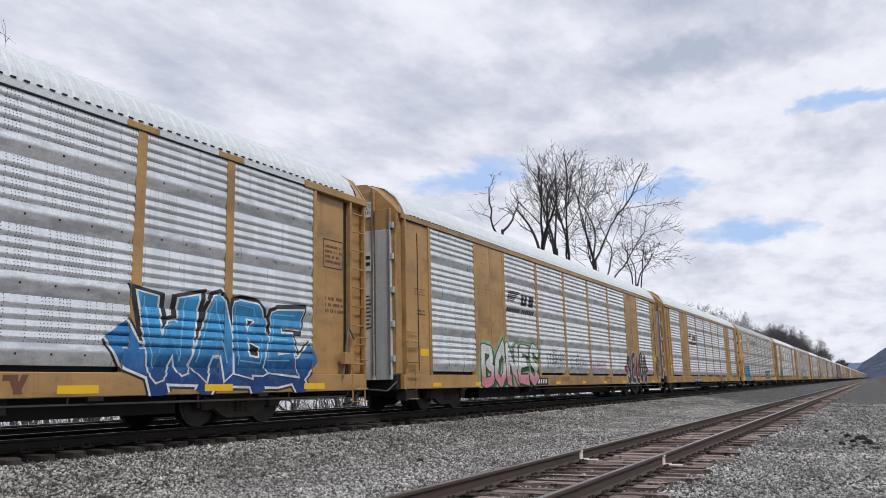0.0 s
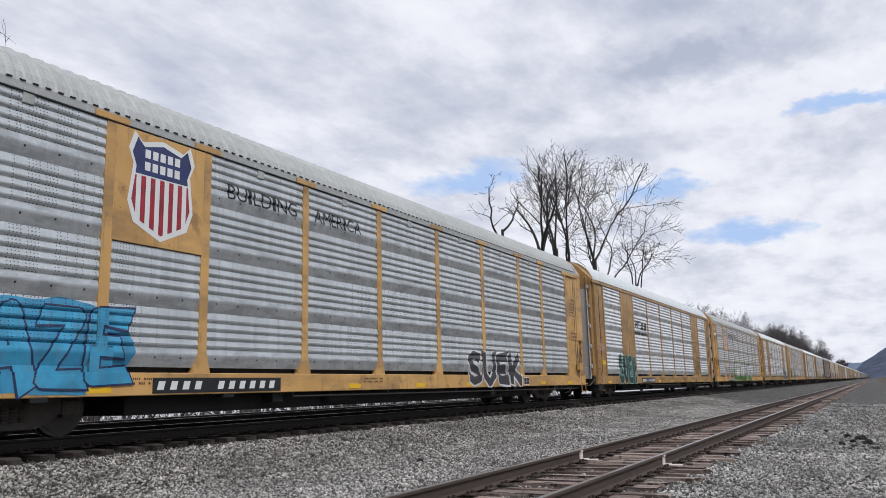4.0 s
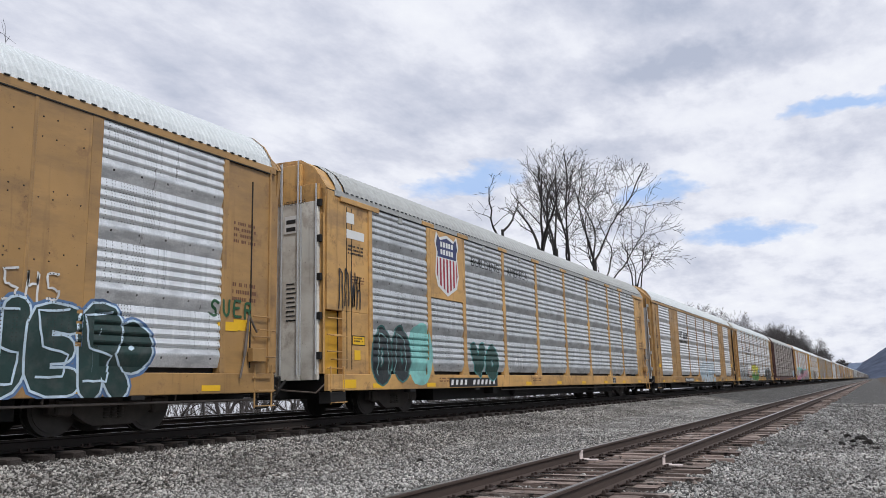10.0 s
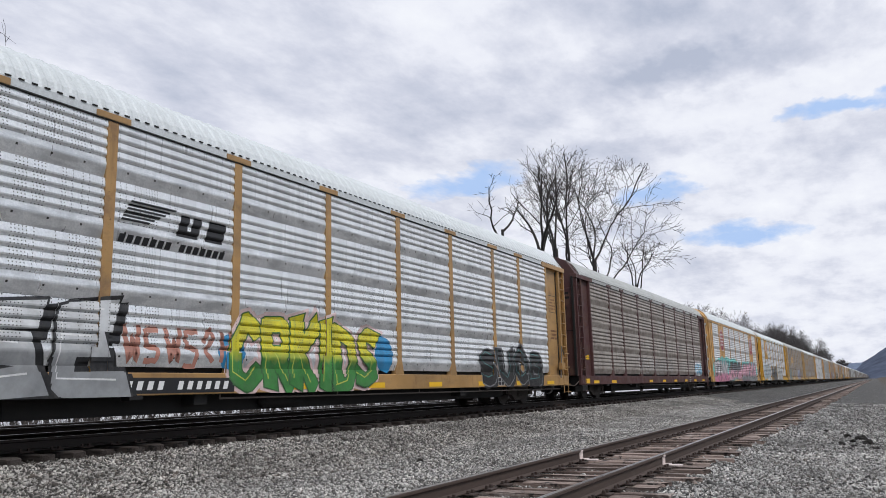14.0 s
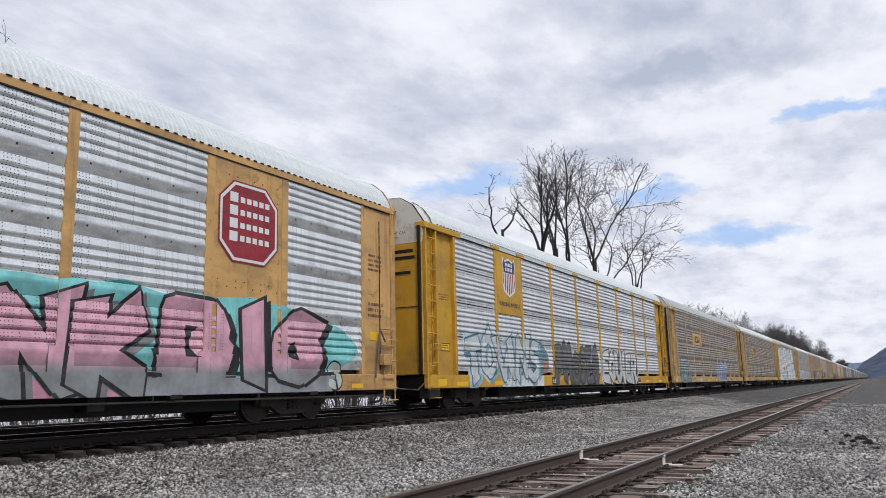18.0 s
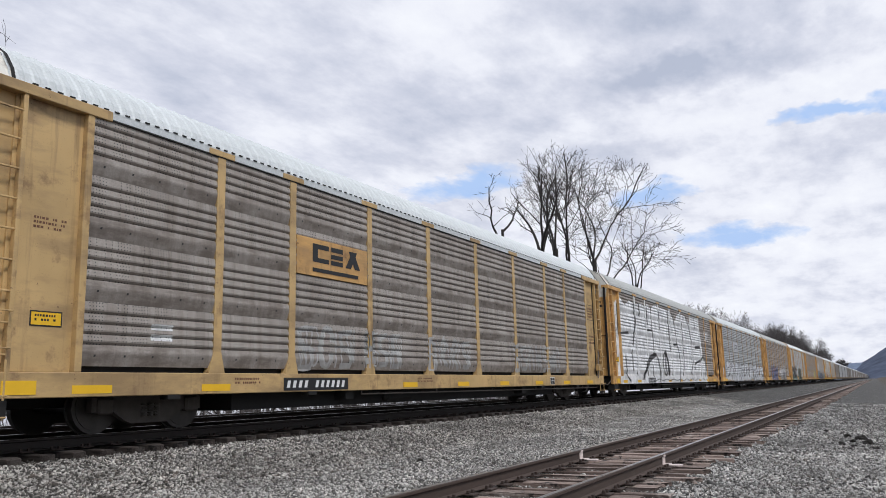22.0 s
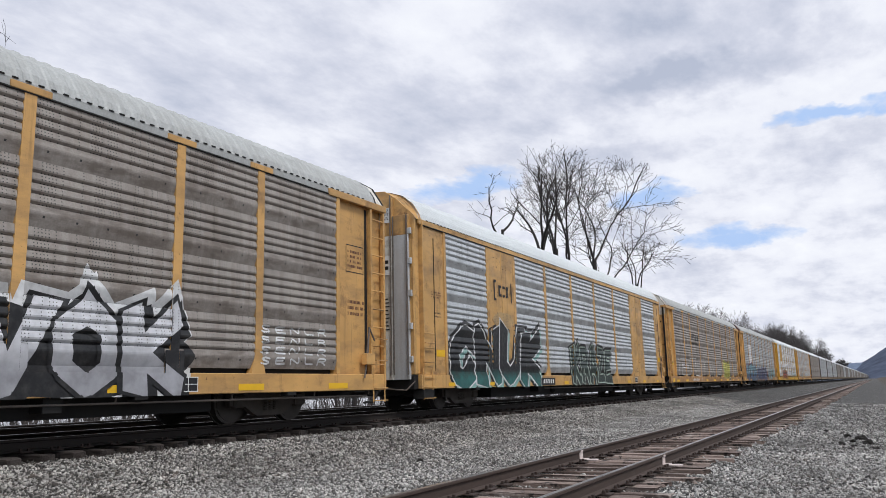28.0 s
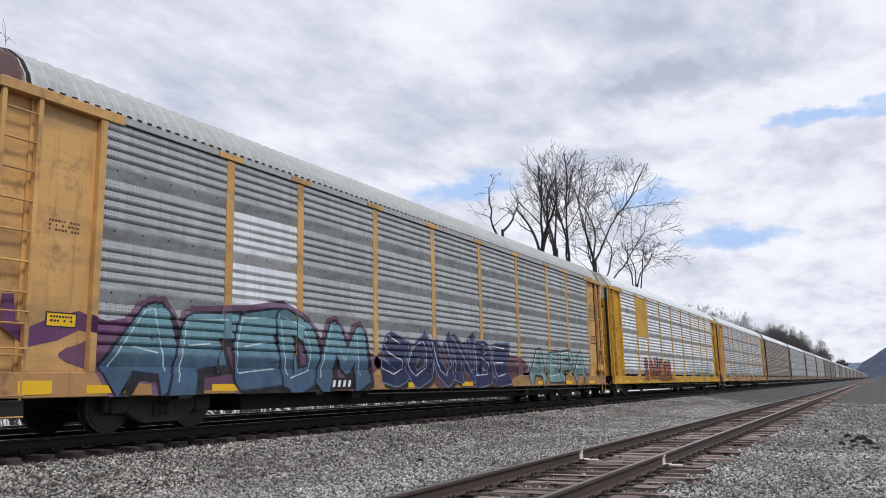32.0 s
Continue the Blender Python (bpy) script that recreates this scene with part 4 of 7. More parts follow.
NSL = "tan autorack with bright corrugated zinc screens on the train"
UPL = "tan autorack with dull zinc screens and a shield emblem"
OLD = "faded yellow autorack with weathered grey corrugated screens"
SPECS = {
    0: spec("T", TAN, ZINC, ROOF_BRIGHT, TAN, TAN, "tan autorack with bright screens and blue graffiti", lift=0.79),
    1: spec("N", TAN, ZINC, ROOF_BRIGHT, TAN, DOOR_ZINC, NSL),
    2: spec("N", TAN, ZINC, ROOF_BRIGHT, TAN, DOOR_ZINC, NSL),
    3: spec("U", TAN_LIGHT, ZINC_MID, ROOF_GREY, TAN_LIGHT, CREAM, UPL),
    4: spec("N", TAN, ZINC, ROOF_BRIGHT, TAN, DOOR_ZINC, NSL),
    5: spec("U", TAN_LIGHT, ZINC_MID, ROOF_GREY, TAN_LIGHT, CREAM, UPL),
    6: spec("N", TAN, ZINC, ROOF_BRIGHT, TAN, DOOR_ZINC, NSL),
    7: spec("U", TAN_LIGHT, ZINC_MID, ROOF_GREY, TAN_LIGHT, CREAM, UPL),
    8: spec("N", TAN, ZINC, ROOF_BRIGHT, TAN, DOOR_ZINC, NSL),
    9: spec("T", TAN, ZINC, ROOF_BRIGHT, CREAM, TAN, "tan autorack with bright screens and yellow graffiti", lift=0.8),
    10: spec("T", MAROON, ZINC_DARK, ROOF_GREY, MAROON, MAROON, "maroon autorack with dark weathered screens"),
    11: spec("N", TAN_LIGHT, ZINC, ROOF_BRIGHT, TAN_LIGHT, CREAM, "tan autorack with red octagon emblem and pink graffiti"),
    12: spec("T", YELLOW, ZINC_BIG, ROOF_BRIGHT, CREAM, YELLOW, "bright yellow autorack with perforated zinc screens", seams=True),
    13: spec("T", BEIGE, ZINC_DARK, ROOF_GREY, CREAM, FADED, OLD),
    14: spec("T", BEIGE, ZINC_DARK, ROOF_BRIGHT, CREAM, FADED, OLD),
    15: spec("T", FADED, ZINC_DARK, ROOF_GREY, CREAM, FADED, "yellow autorack with dark screens under white graffiti", posts=WHITE_PAINT),
    16: spec("T", FADED, ZINC_GREY, ROOF_BRIGHT, CREAM, FADED, "yellow autorack with grey screens and silver lettering graffiti", seams=True, posts=PALE_POST),
    17: spec("T", FADED, ZINC_DARK, ROOF_GREY, CREAM, FADED, OLD),
    18: spec("N", TAN_LIGHT, ZINC_MID, ROOF_BRIGHT, TAN_LIGHT, DOOR_ZINC, "light tan autorack with dull zinc screens and black graffiti"),
    19: spec("T", FADED, ZINC_DARK, ROOF_GREY, CREAM, FADED, OLD, sill=RUST_TAN),
    20: spec("T", FADED, ZINC_GREY, ROOF_GREY, MAROON, FADED, "faded yellow autorack with purple and teal graffiti", patch=ZINC, sill=RUST_TAN),
    21: spec("T", YELLOW, ZINC, ROOF_BRIGHT, CREAM, YELLOW, "yellow autorack with bright zinc screens"),
    22: spec("T", FADED, ZINC_MID, ROOF_BRIGHT, CREAM, FADED, "faded yellow autorack with dull zinc screens", sill=RUST_TAN),
}
BUILT = {i: autorack(i, s) for i, s in SPECS.items()}


def far_car(index, s):
    """A car that stays far off: the same form in fewer parts."""
    car = empty("autorack", (TRAIN_X, LEAD + HALF + PITCH_CAR * (index - 1), TRAIN_TOP), s["label"], "freight car", "cars of the freight train")
    slab("underframe", -1.3, 1.3, -13.0, 13.0, 0.3, 0.75, BLACK_STEEL, car)
    slab("coupler", -0.16, 0.16, -14.2, 14.2, 0.5, 0.82, BLACK_STEEL, car)
    slab("side_sill", -SIDE, SIDE, -HALF - 0.2, HALF + 0.2, SILL0, SILL1, s["paint"], car)
    # same dark block for the shade inside a far car
    slab("screen_wall", -1.5, 1.5, -HALF + 0.7, HALF - 0.7, SILL1, EAVE, INSIDE_SHADE, car)
    for r in range(4):
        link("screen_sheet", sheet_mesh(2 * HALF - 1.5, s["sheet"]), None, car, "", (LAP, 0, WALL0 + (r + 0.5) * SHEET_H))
    slab("end_bay", -1.4, 1.46, -HALF - 0.1, -HALF + 0.8, SILL1, EAVE, s["paint"], car)
    slab("end_bay", -1.4, 1.46, HALF - 0.8, HALF + 0.1, SILL1, EAVE, s["paint"], car)
    link("roof", roof_mesh(-HALF - 0.1, HALF + 0.1, s["roof"], 0, 0.8), None, car)
    if s["kind"] == "N":
        slab("solid_panel", 1.4, 1.58, -8.9, -7.2, SILL1, EAVE, s["paint"], car)
        slab("solid_panel", 1.4, 1.58, 7.2, 8.9, SILL1, EAVE, s["paint"], car)
    CARS.append((car, index))


pick = random.Random(11)
for i in range(23, 76):
    s_ = dict(SPECS[pick.choice((3, 9, 10, 10, 13, 13, 14, 16, 17, 18, 20))])
    s_["paint"] = pick.choice((OLD_TAN, DULL_BROWN, OLD_TAN))
    s_["sheet"] = pick.choice((ZINC_DARK, ZINC_DARK, ZINC_MID))
    far_car(i, s_)

# ================= paint and lettering on the car sides =================


def clip(poly, axis, lo, hi):
    """Cut a convex polygon of (y, z) to lo..hi along one axis."""
    for keep, lim in ((1, lo), (-1, hi)):
        out = []
        for i, p in enumerate(poly):
            q = poly[(i + 1) % len(poly)]
            a, b = keep * (p[axis] - lim), keep * (q[axis] - lim)
            if a >= 0:
                out.append(p)
            if (a > 0 > b) or (a < 0 < b):
                f = a / (a - b)
                out.append((p[0] + (q[0] - p[0]) * f, p[1] + (q[1] - p[1]) * f))
        poly = out
        if len(poly) < 3:
            return []
    return poly


def sheet_strips(z_from, seamed):
    out = []
    prof = PROFILES[seamed]
    for r in range(4):
        base = WALL0 + r * SHEET_H
        for (z0, x0), (z1, x1) in zip(prof, prof[1:]):
            if base + z0 >= z_from - 0.001:
                out.append((base + z0, x0, base + z1, x1))
    return out


SILL_STRIP = (SILL0 - 0.01, SIDE, SILL1, SIDE)


def side_strips(seamed):
    return {
        "panel": [SILL_STRIP, (SILL1, LAP, WALL0, LAP)] + sheet_strips(0, seamed),
        "flank": [SILL_STRIP, (SILL1, SIDE, 1.31, SIDE)] + [(1.31, LAP, 1.33, LAP)] + sheet_strips(1.31, seamed),
        "post": [SILL_STRIP, (SILL1, 1.596, EAVE - 0.1, 1.596)],
        "solid": [SILL_STRIP, (SILL1, 1.598, EAVE - 0.1, 1.598)],
        "end": [SILL_STRIP, (SILL1, 1.575, EAVE - 0.1, 1.575)],
        "recess": [SILL_STRIP, (SILL1, 1.49, EAVE - 0.1, 1.49)],
    }


STRIPS_OF = {k: side_strips(k) for k in (False, True)}


def side_zones(kind):
    BAYS = BAYS_OF[kind]
    zones = [(-HALF - 0.5, BAYS[0][0] - 0.12 - HALF, "recess" if kind == "T" else "end"), (BAYS[0][0] - 0.12 - HALF, BAYS[0][0] - HALF, "post")]
    for b, (y0, y1) in enumerate(BAYS):
        solid = kind == "N" and b in (1, 7)
        lo, hi = y0 - HALF, y1 - HALF
        if b:
            pc = (BAYS[b - 1][1] + y0) / 2 - HALF
            lo = pc + 0.205
            zones += [(pc - 0.205, pc - 0.095, "flank"), (pc - 0.095, pc + 0.095, "post"), (pc + 0.095, lo, "flank")]
        if b < len(BAYS) - 1:
            hi = (y1 + BAYS[b + 1][0]) / 2 - HALF - 0.205
        zones.append((lo, hi, "solid" if solid else "panel"))
    end = BAYS[-1][1] - HALF
    zones += [(end, end + 0.12, "post"), (end + 0.12, HALF + 0.5, "recess" if kind == "T" else "end")]
    return zones


ZONES = {k: side_zones(k) for k in "NUT"}


def coat(i, name, polys, material, off, label="", parent=None, flat=None):
    """Lay convex polygons of (y from the corner, z) as paint on the side of car i, following ribs and posts."""
    vs, fs = [], []
    strips = STRIPS_OF[bool(SPECS[i].get("seams"))]
    for poly, extra in polys:
        poly = [(y - HALF, z) for y, z in poly]
        if flat is not None:
            k = len(vs)
            vs += [(flat + extra, y, z) for y, z in poly]
            fs.append(tuple(range(k, k + len(poly))))
            continue
        lo, hi = min(p[0] for p in poly), max(p[0] for p in poly)
        for y0, y1, kind in ZONES[SPECS[i]["kind"]]:
            if y1 <= lo or y0 >= hi:
                continue
            part_y = clip(poly, 0, y0, y1)
            if not part_y:
                continue
            b, t = min(p[1] for p in part_y), max(p[1] for p in part_y)
            for z0, x0, z1, x1 in strips[kind]:
                if z1 <= b or z0 >= t:
                    continue
                cut = clip(part_y, 1, z0, z1)
                if cut:
                    k = len(vs)
                    vs += [(x0 + (x1 - x0) * (z - z0) / (z1 - z0) + off + extra, y, z) for y, z in cut]
                    fs.append(tuple(range(k, k + len(cut))))
    if not fs:
        return None
    me = bpy.data.meshes.new(name)
    me.from_pydata(vs, [], fs)
    bm = bmesh.new()
    bm.from_mesh(me)
    bm.normal_update()
    for f in bm.faces:
        if f.normal.x < 0:
            f.normal_flip()
    bm.to_mesh(me)
    bm.free()
    ob = link(name, me, material, parent or BUILT[i], label)
    return tagged(ob, kind="stuff") if name == "graffiti_tag" or (name == "graffiti_patch" and i == 14) else ob


GLYPHS = {}


def glyph(ch, fat):
    """Triangles of a letter in a unit box; fat swells it past the box."""
    if (ch, fat) not in GLYPHS:
        def tris(o):
            cu = bpy.data.curves.new("letter", "FONT")
            cu.body, cu.offset, cu.resolution_u, cu.dimensions, cu.fill_mode = ch, o, 3, "2D", "FRONT"
            ob = bpy.data.objects.new("letter", cu)
            me = bpy.data.meshes.new_from_object(ob)
            me.calc_loop_triangles()
            co = [v.co.copy() for v in me.vertices]
            out = [[(co[j].x, co[j].y) for j in t.vertices] for t in me.loop_triangles]
            bpy.data.objects.remove(ob)
            bpy.data.curves.remove(cu)
            bpy.data.meshes.remove(me)
            return out
        base = [p for t in tris(0.0) for p in t]
        x0, x1 = min(p[0] for p in base), max(p[0] for p in base)
        y0, y1 = min(p[1] for p in base), max(p[1] for p in base)
        w, h = max(x1 - x0, 0.12), max(y1 - y0, 0.1)
        GLYPHS[(ch, fat)] = ([[((x - x0) / w, (y - y0) / h) for x, y in t] for t in tris(fat)], w / h)
    return GLYPHS[(ch, fat)]


def letters(word, y0, y1, z0, z1, fat=0.0, seed=0, wild=0.0, fit=True, gap=0.12):
    """Polygons of a word set into a box."""
    rng = random.Random(seed)
    widths = [0.5 if c == " " else max(0.35, min(1.2, glyph(c, 0.0)[1])) for c in word]
    total = sum(widths) + gap * (len(word) - 1)
    out, y = [], y0
    for n, (c, w) in enumerate(zip(word, widths)):
        cw = (y1 - y0) * w / total
        if c != " ":
            sh, dz, sc = rng.uniform(-.25, .25) * wild, rng.uniform(-.12, .12) * wild * (z1 - z0), 1 + rng.uniform(-.15, .2) * wild
            for t in glyph(c, fat)[0]:
                p = []
                for u, v in t:
                    bend = 0.12 * wild * math.sin(3 * v + n)
                    p.append((y + (u + sh * (v - 0.5) + bend) * cw, z0 + dz + v * (z1 - z0) * sc))
                a = (p[1][0] - p[0][0]) * (p[2][1] - p[0][1]) - (p[2][0] - p[0][0]) * (p[1][1] - p[0][1])
                if abs(a) > 1e-7:
                    out.append((p if a > 0 else p[::-1], (n % 3) * 0.0007))
        y += cw + (y1 - y0) * gap / total
    return out


def stroke(points, width, extra=0.0, taper=0.0):
    """Quads along a polyline, mitred."""
    out, n = [], len(points)
    sides = []
    for i, (y, z) in enumerate(points):
        a, b = points[max(0, i - 1)], points[min(n - 1, i + 1)]
        d = Vector((b[0] - a[0], b[1] - a[1]))
        d = d.normalized() if d.length > 1e-6 else Vector((1, 0))
        w = width / 2 * (1 - taper * abs(2 * i / max(1, n - 1) - 1))
        sides.append(((y - d.y * w, z + d.x * w), (y + d.y * w, z - d.x * w)))
    for (a, b), (c, d) in zip(sides, sides[1:]):
        out += [([b, d, c], extra), ([b, c, a], extra)]
    return out


def blob(y0, y1, z0, z1, seed, rough=0.35, step=0.12):
    """A ragged sprayed patch as columns."""
    n = max(3, int((y1 - y0) / step))
    out, edge = [], []
    for i in range(n + 1):
        f = i / n
        r = min(1.0, 4 * f, 4 * (1 - f)) ** 0.5
        a = noise.noise(Vector((i * step * 1.7, seed * 3.1, 0))) * rough
        b = noise.noise(Vector((i * step * 1.7, seed * 3.1, 9))) * rough
        mid, h = (z0 + z1) / 2, (z1 - z0) / 2
        edge.append((y0 + (y1 - y0) * f, max(SILL0, mid - h * max(0.05, r * (1 + b))), mid + h * max(0.05, r * (1 + a))))
    for (ya, ba, ta), (yb, bb, tb) in zip(edge, edge[1:]):
        out += [([(ya, ba), (yb, bb), (yb, tb), (ya, ta)], 0.0)]
    return out


def scrawl(y0, y1, z0, z1, count, width, seed):
    """Loose sprayed lines that cannot be read."""
    rng = random.Random(seed)
    out = []
    for k in range(count):
        c = y0 + (k + 0.5) * (y1 - y0) / count
        w = (y1 - y0) / count * 0.65
        form = rng.choice((0, 1, 1, 2, 3, 3, 4, 5))
        a, b = rng.uniform(0, 0.15), rng.uniform(0.85, 1.0)
        H = z1 - z0
        if form == 0:
            p = [(c - w / 2, z0 + a * H), (c - w / 3, z0 + b * H), (c + w / 3, z0 + (b - .1) * H), (c + w / 2, z0 + a * H)]
        elif form == 1:
            p = [(c + w / 2, z0 + b * H), (c - w / 2, z0 + (b - .05) * H), (c - w / 3, z0 + .5 * H), (c + w / 2, z0 + .4 * H), (c + w / 3, z0 + a * H), (c - w / 2, z0 + a * H)]
        elif form == 4:
            p = [(c - w * .5, z0 + .6 * H), (c, z0 + b * H), (c + w * .35, z0 + .75 * H), (c - w * .3, z0 + .4 * H), (c + w * .4, z0 + a * H)]
        elif form == 5:
            p = [(c - w * .4, z0 + a * H), (c - w * .35, z0 + b * H), (c - w * .35, z0 + .5 * H), (c + w * .4, z0 + .55 * H), (c + w * .4, z0 + b * H), (c + w * .4, z0 + a * H)]
        elif form == 2:
            p = [(c + w / 2 * math.cos(q) * (1 + .2 * math.sin(2 * q)), z0 + H * (0.5 + 0.45 * math.sin(q))) for q in np.linspace(0.3, 6.0, 14)]
        else:
            p = [(c - w / 2, z0 + b * H), (c, z0 + a * H), (c + w / 6, z0 + .7 * H), (c + w / 2, z0 + a * H), (c + w * .6, z0 + b * H)]
        fine = []
        for (ya, za), (yb, zb) in zip(p, p[1:]):
            fine += [(ya + (yb - ya) * q / 4 + rng.uniform(-.015, .015), za + (zb - za) * q / 4 + rng.uniform(-.015, .015)) for q in range(4)]
        fine.append(p[-1])
        out += stroke(fine, width, k * 0.0004)
    return out


SPRAYS = {}


def spray(low, high=None, split=1.1, soft=0.3):
    """Spray paint, one colour or fading upwards into a second."""
    key = (low, high, split, soft)
    if key not in SPRAYS:
        kk = Net("spray_paint")
        o = kk.tc.outputs["Object"]
        n = kk.noise(o, 6, 4)
        if high:
            sp = kk.n.new("ShaderNodeSeparateXYZ")
            kk.l.new(o, sp.inputs[0])
            f = kk.math("ADD", kk.math("DIVIDE", kk.math("SUBTRACT", sp.outputs[2], split), soft), kk.math("MULTIPLY", kk.math("SUBTRACT", n, 0.5), 1.2))
            c = kk.mix(kk.ramp(f, (0.0, 0.0), (1.0, 1.0)), low, high)
        else:
            c = low
        c = kk.mix(kk.ramp(n, (0.45, 0.0), (0.75, 0.28)), c, (0.16, 0.15, 0.14))
        mist = kk.ramp(kk.noise(o, 2.2, 5, 0.6), (0.36, (0.62, 0.62, 0.62)), (0.62, (1.0, 1.0, 1.0)))
        c = kk.mix(0.8, c, mist, "MULTIPLY")
        # the screens' punched slots stay open under the paint
        so = kk.n.new("ShaderNodeSeparateXYZ")
        kk.l.new(o, so.inputs[0])
        yy = kk.math("ADD", so.outputs[1], 56.0)
        zz = kk.math("SUBTRACT", kk.math("MODULO", kk.math("SUBTRACT", so.outputs[2], WALL0), SHEET_H), SHEET_H / 2)
        wn_ = kk.n.new("ShaderNodeTexWhiteNoise")
        wn_.noise_dimensions = "1D"
        kk.put(wn_.inputs["W"], kk.math("FLOOR", kk.math("DIVIDE", yy, 0.056)))
        slot = kk.math("MULTIPLY", kk.math("LESS_THAN", kk.math("ABSOLUTE", kk.math("SUBTRACT", kk.math("MODULO", yy, 0.056), 0.028)), 0.008), kk.math("LESS_THAN", kk.math("PINGPONG", kk.math("ADD", zz, 0.157), 0.0257), 0.008))
        slot = kk.math("MULTIPLY", kk.math("MULTIPLY", slot, kk.math("GREATER_THAN", wn_.outputs["Value"], 0.42)), kk.math("MULTIPLY", kk.math("GREATER_THAN", zz, -0.165), kk.math("GREATER_THAN", so.outputs[2], WALL0)))
        c = kk.mix(slot, c, (0.03, 0.03, 0.03))
        SPRAYS[key] = kk.done(c, kk.ramp(kk.noise(o, 25, 2), (0.3, 0.35), (0.7, 0.6)), 0.0, 0.5)
    return SPRAYS[key]


K, W = spray((0.02, 0.02, 0.022)), spray((0.80, 0.80, 0.80))
CHROME = spray((0.62, 0.63, 0.66))
GREY = spray((0.26, 0.26, 0.27))


SKELETON = {
    "A": "0,0 .45,1 .6,1 1,0/.2,.36 .8,.36", "B": "0,0 0,1 .75,.95 .85,.7 .45,.53 .95,.4 .85,.05 0,0", "C": ".95,.8 .5,1 .05,.6 .1,.15 .55,0 .95,.2",
    "D": "0,0 .05,1 .8,.85 1,.4 .7,.05 0,0", "E": ".95,.95 .1,.95 .05,.5 .05,.05 1,.05/.1,.52 .75,.52", "F": ".95,.95 .1,.95 .05,0/.1,.52 .75,.52",
    "G": ".95,.82 .5,1 .05,.6 .1,.12 .6,0 .98,.2 .95,.45 .6,.45", "H": "0,0 .05,1/1,0 .95,1/.05,.5 .95,.5", "I": ".5,0 .5,1", "K": ".05,0 .05,1/.95,1 .1,.45 1,0",
    "J": ".2,.95 .95,.95/.7,.95 .65,.2 .35,0 .05,.2", "L": ".1,1 .05,.08 .95,.05", "M": "0,0 .1,1 .5,.4 .9,1 1,0", "N": "0,0 .05,1 .95,0 1,1", "O": ".5,1 .05,.75 .05,.25 .5,0 .95,.25 .95,.75 .5,1",
    "P": ".05,0 .05,.95 .8,.95 .95,.7 .75,.45 .1,.45", "R": ".05,0 .05,.95 .8,.95 .92,.7 .7,.5 .1,.48/.5,.48 1,0", "S": ".92,.85 .45,1 .08,.78 .3,.55 .85,.42 .9,.12 .45,0 .05,.15",
    "T": "0,.95 1,.95/.5,.95 .5,0", "U": "0,1 .05,.25 .5,0 .95,.25 1,1", "V": "0,1 .5,0 1,1", "W": "0,1 .2,0 .5,.65 .8,0 1,1", "X": "0,0 1,1/0,1 1,0", "Y": "0,1 .5,.5 1,1/.5,.5 .45,0", "Z": ".05,.95 .95,.95 .05,.05 1,.05",
}


def bubble_strokes(word, y0, y1, z0, z1, width, wild, seed, stack=0.0):
    """Sprayed letters as rounded strokes along their skeletons; stack lifts each letter over the one before."""
    rng = random.Random(seed)
    coats = 0
    widths = [0.55 if c in "I" else (1.3 if c in "MW" else 1.0) for c in word]
    total = sum(widths)
    out, y = [], y0
    for n, (c, w) in enumerate(zip(word, widths)):
        cw = (y1 - y0) * w / total
        sh, dz, sc = rng.uniform(-.2, .2) * wild, rng.uniform(-.07, .07) * wild * (z1 - z0), 1 + rng.uniform(-.08, .12) * wild
        pad = 0.19 * cw
        for m, line in enumerate(SKELETON[c].split("/")):
            pts = [tuple(float(q) for q in p.split(",")) for p in line.split()]
            pts = [(u + rng.uniform(-.07, .07) * wild, v + rng.uniform(-.05, .05) * wild) for u, v in pts]
            if len(pts) > 2:
                soft = []
                for i in range(len(pts) - 1):
                    p1, p2 = pts[i], pts[i + 1]
                    for f in (0.0, 0.34, 0.67):
                        soft.append(tuple(b + (d - b) * f for b, d in zip(p1, p2)))
                soft.append(pts[-1])
                pts = [soft[0]] + [tuple((a + 2 * b + d) / 4 for a, b, d in zip(p, q, r)) for p, q, r in zip(soft, soft[1:], soft[2:])] + [soft[-1]]
            path = [(y + pad + (cw - 2 * pad) * (u + sh * (v - 0.5)), z0 + dz + v * (z1 - z0) * sc) for u, v in pts]
            coats = 0 if stack and m == 0 else coats
            lift = n * stack + coats * 0.00006
            for k, quad in enumerate(stroke(path, width)):
                out.append((quad[0], lift + k * 0.00001))
            coats += 3
            for p in (path[0], path[-1]) + tuple(path[2:-2:3]):
                ring = [(p[0] + width / 2 * math.cos(a), p[1] + width / 2 * math.sin(a)) for a in np.linspace(0, 2 * math.pi, 13)[:-1]]
                out.append((ring, n * stack + coats * 0.00006))
                coats += 1
        y += cw
    return out


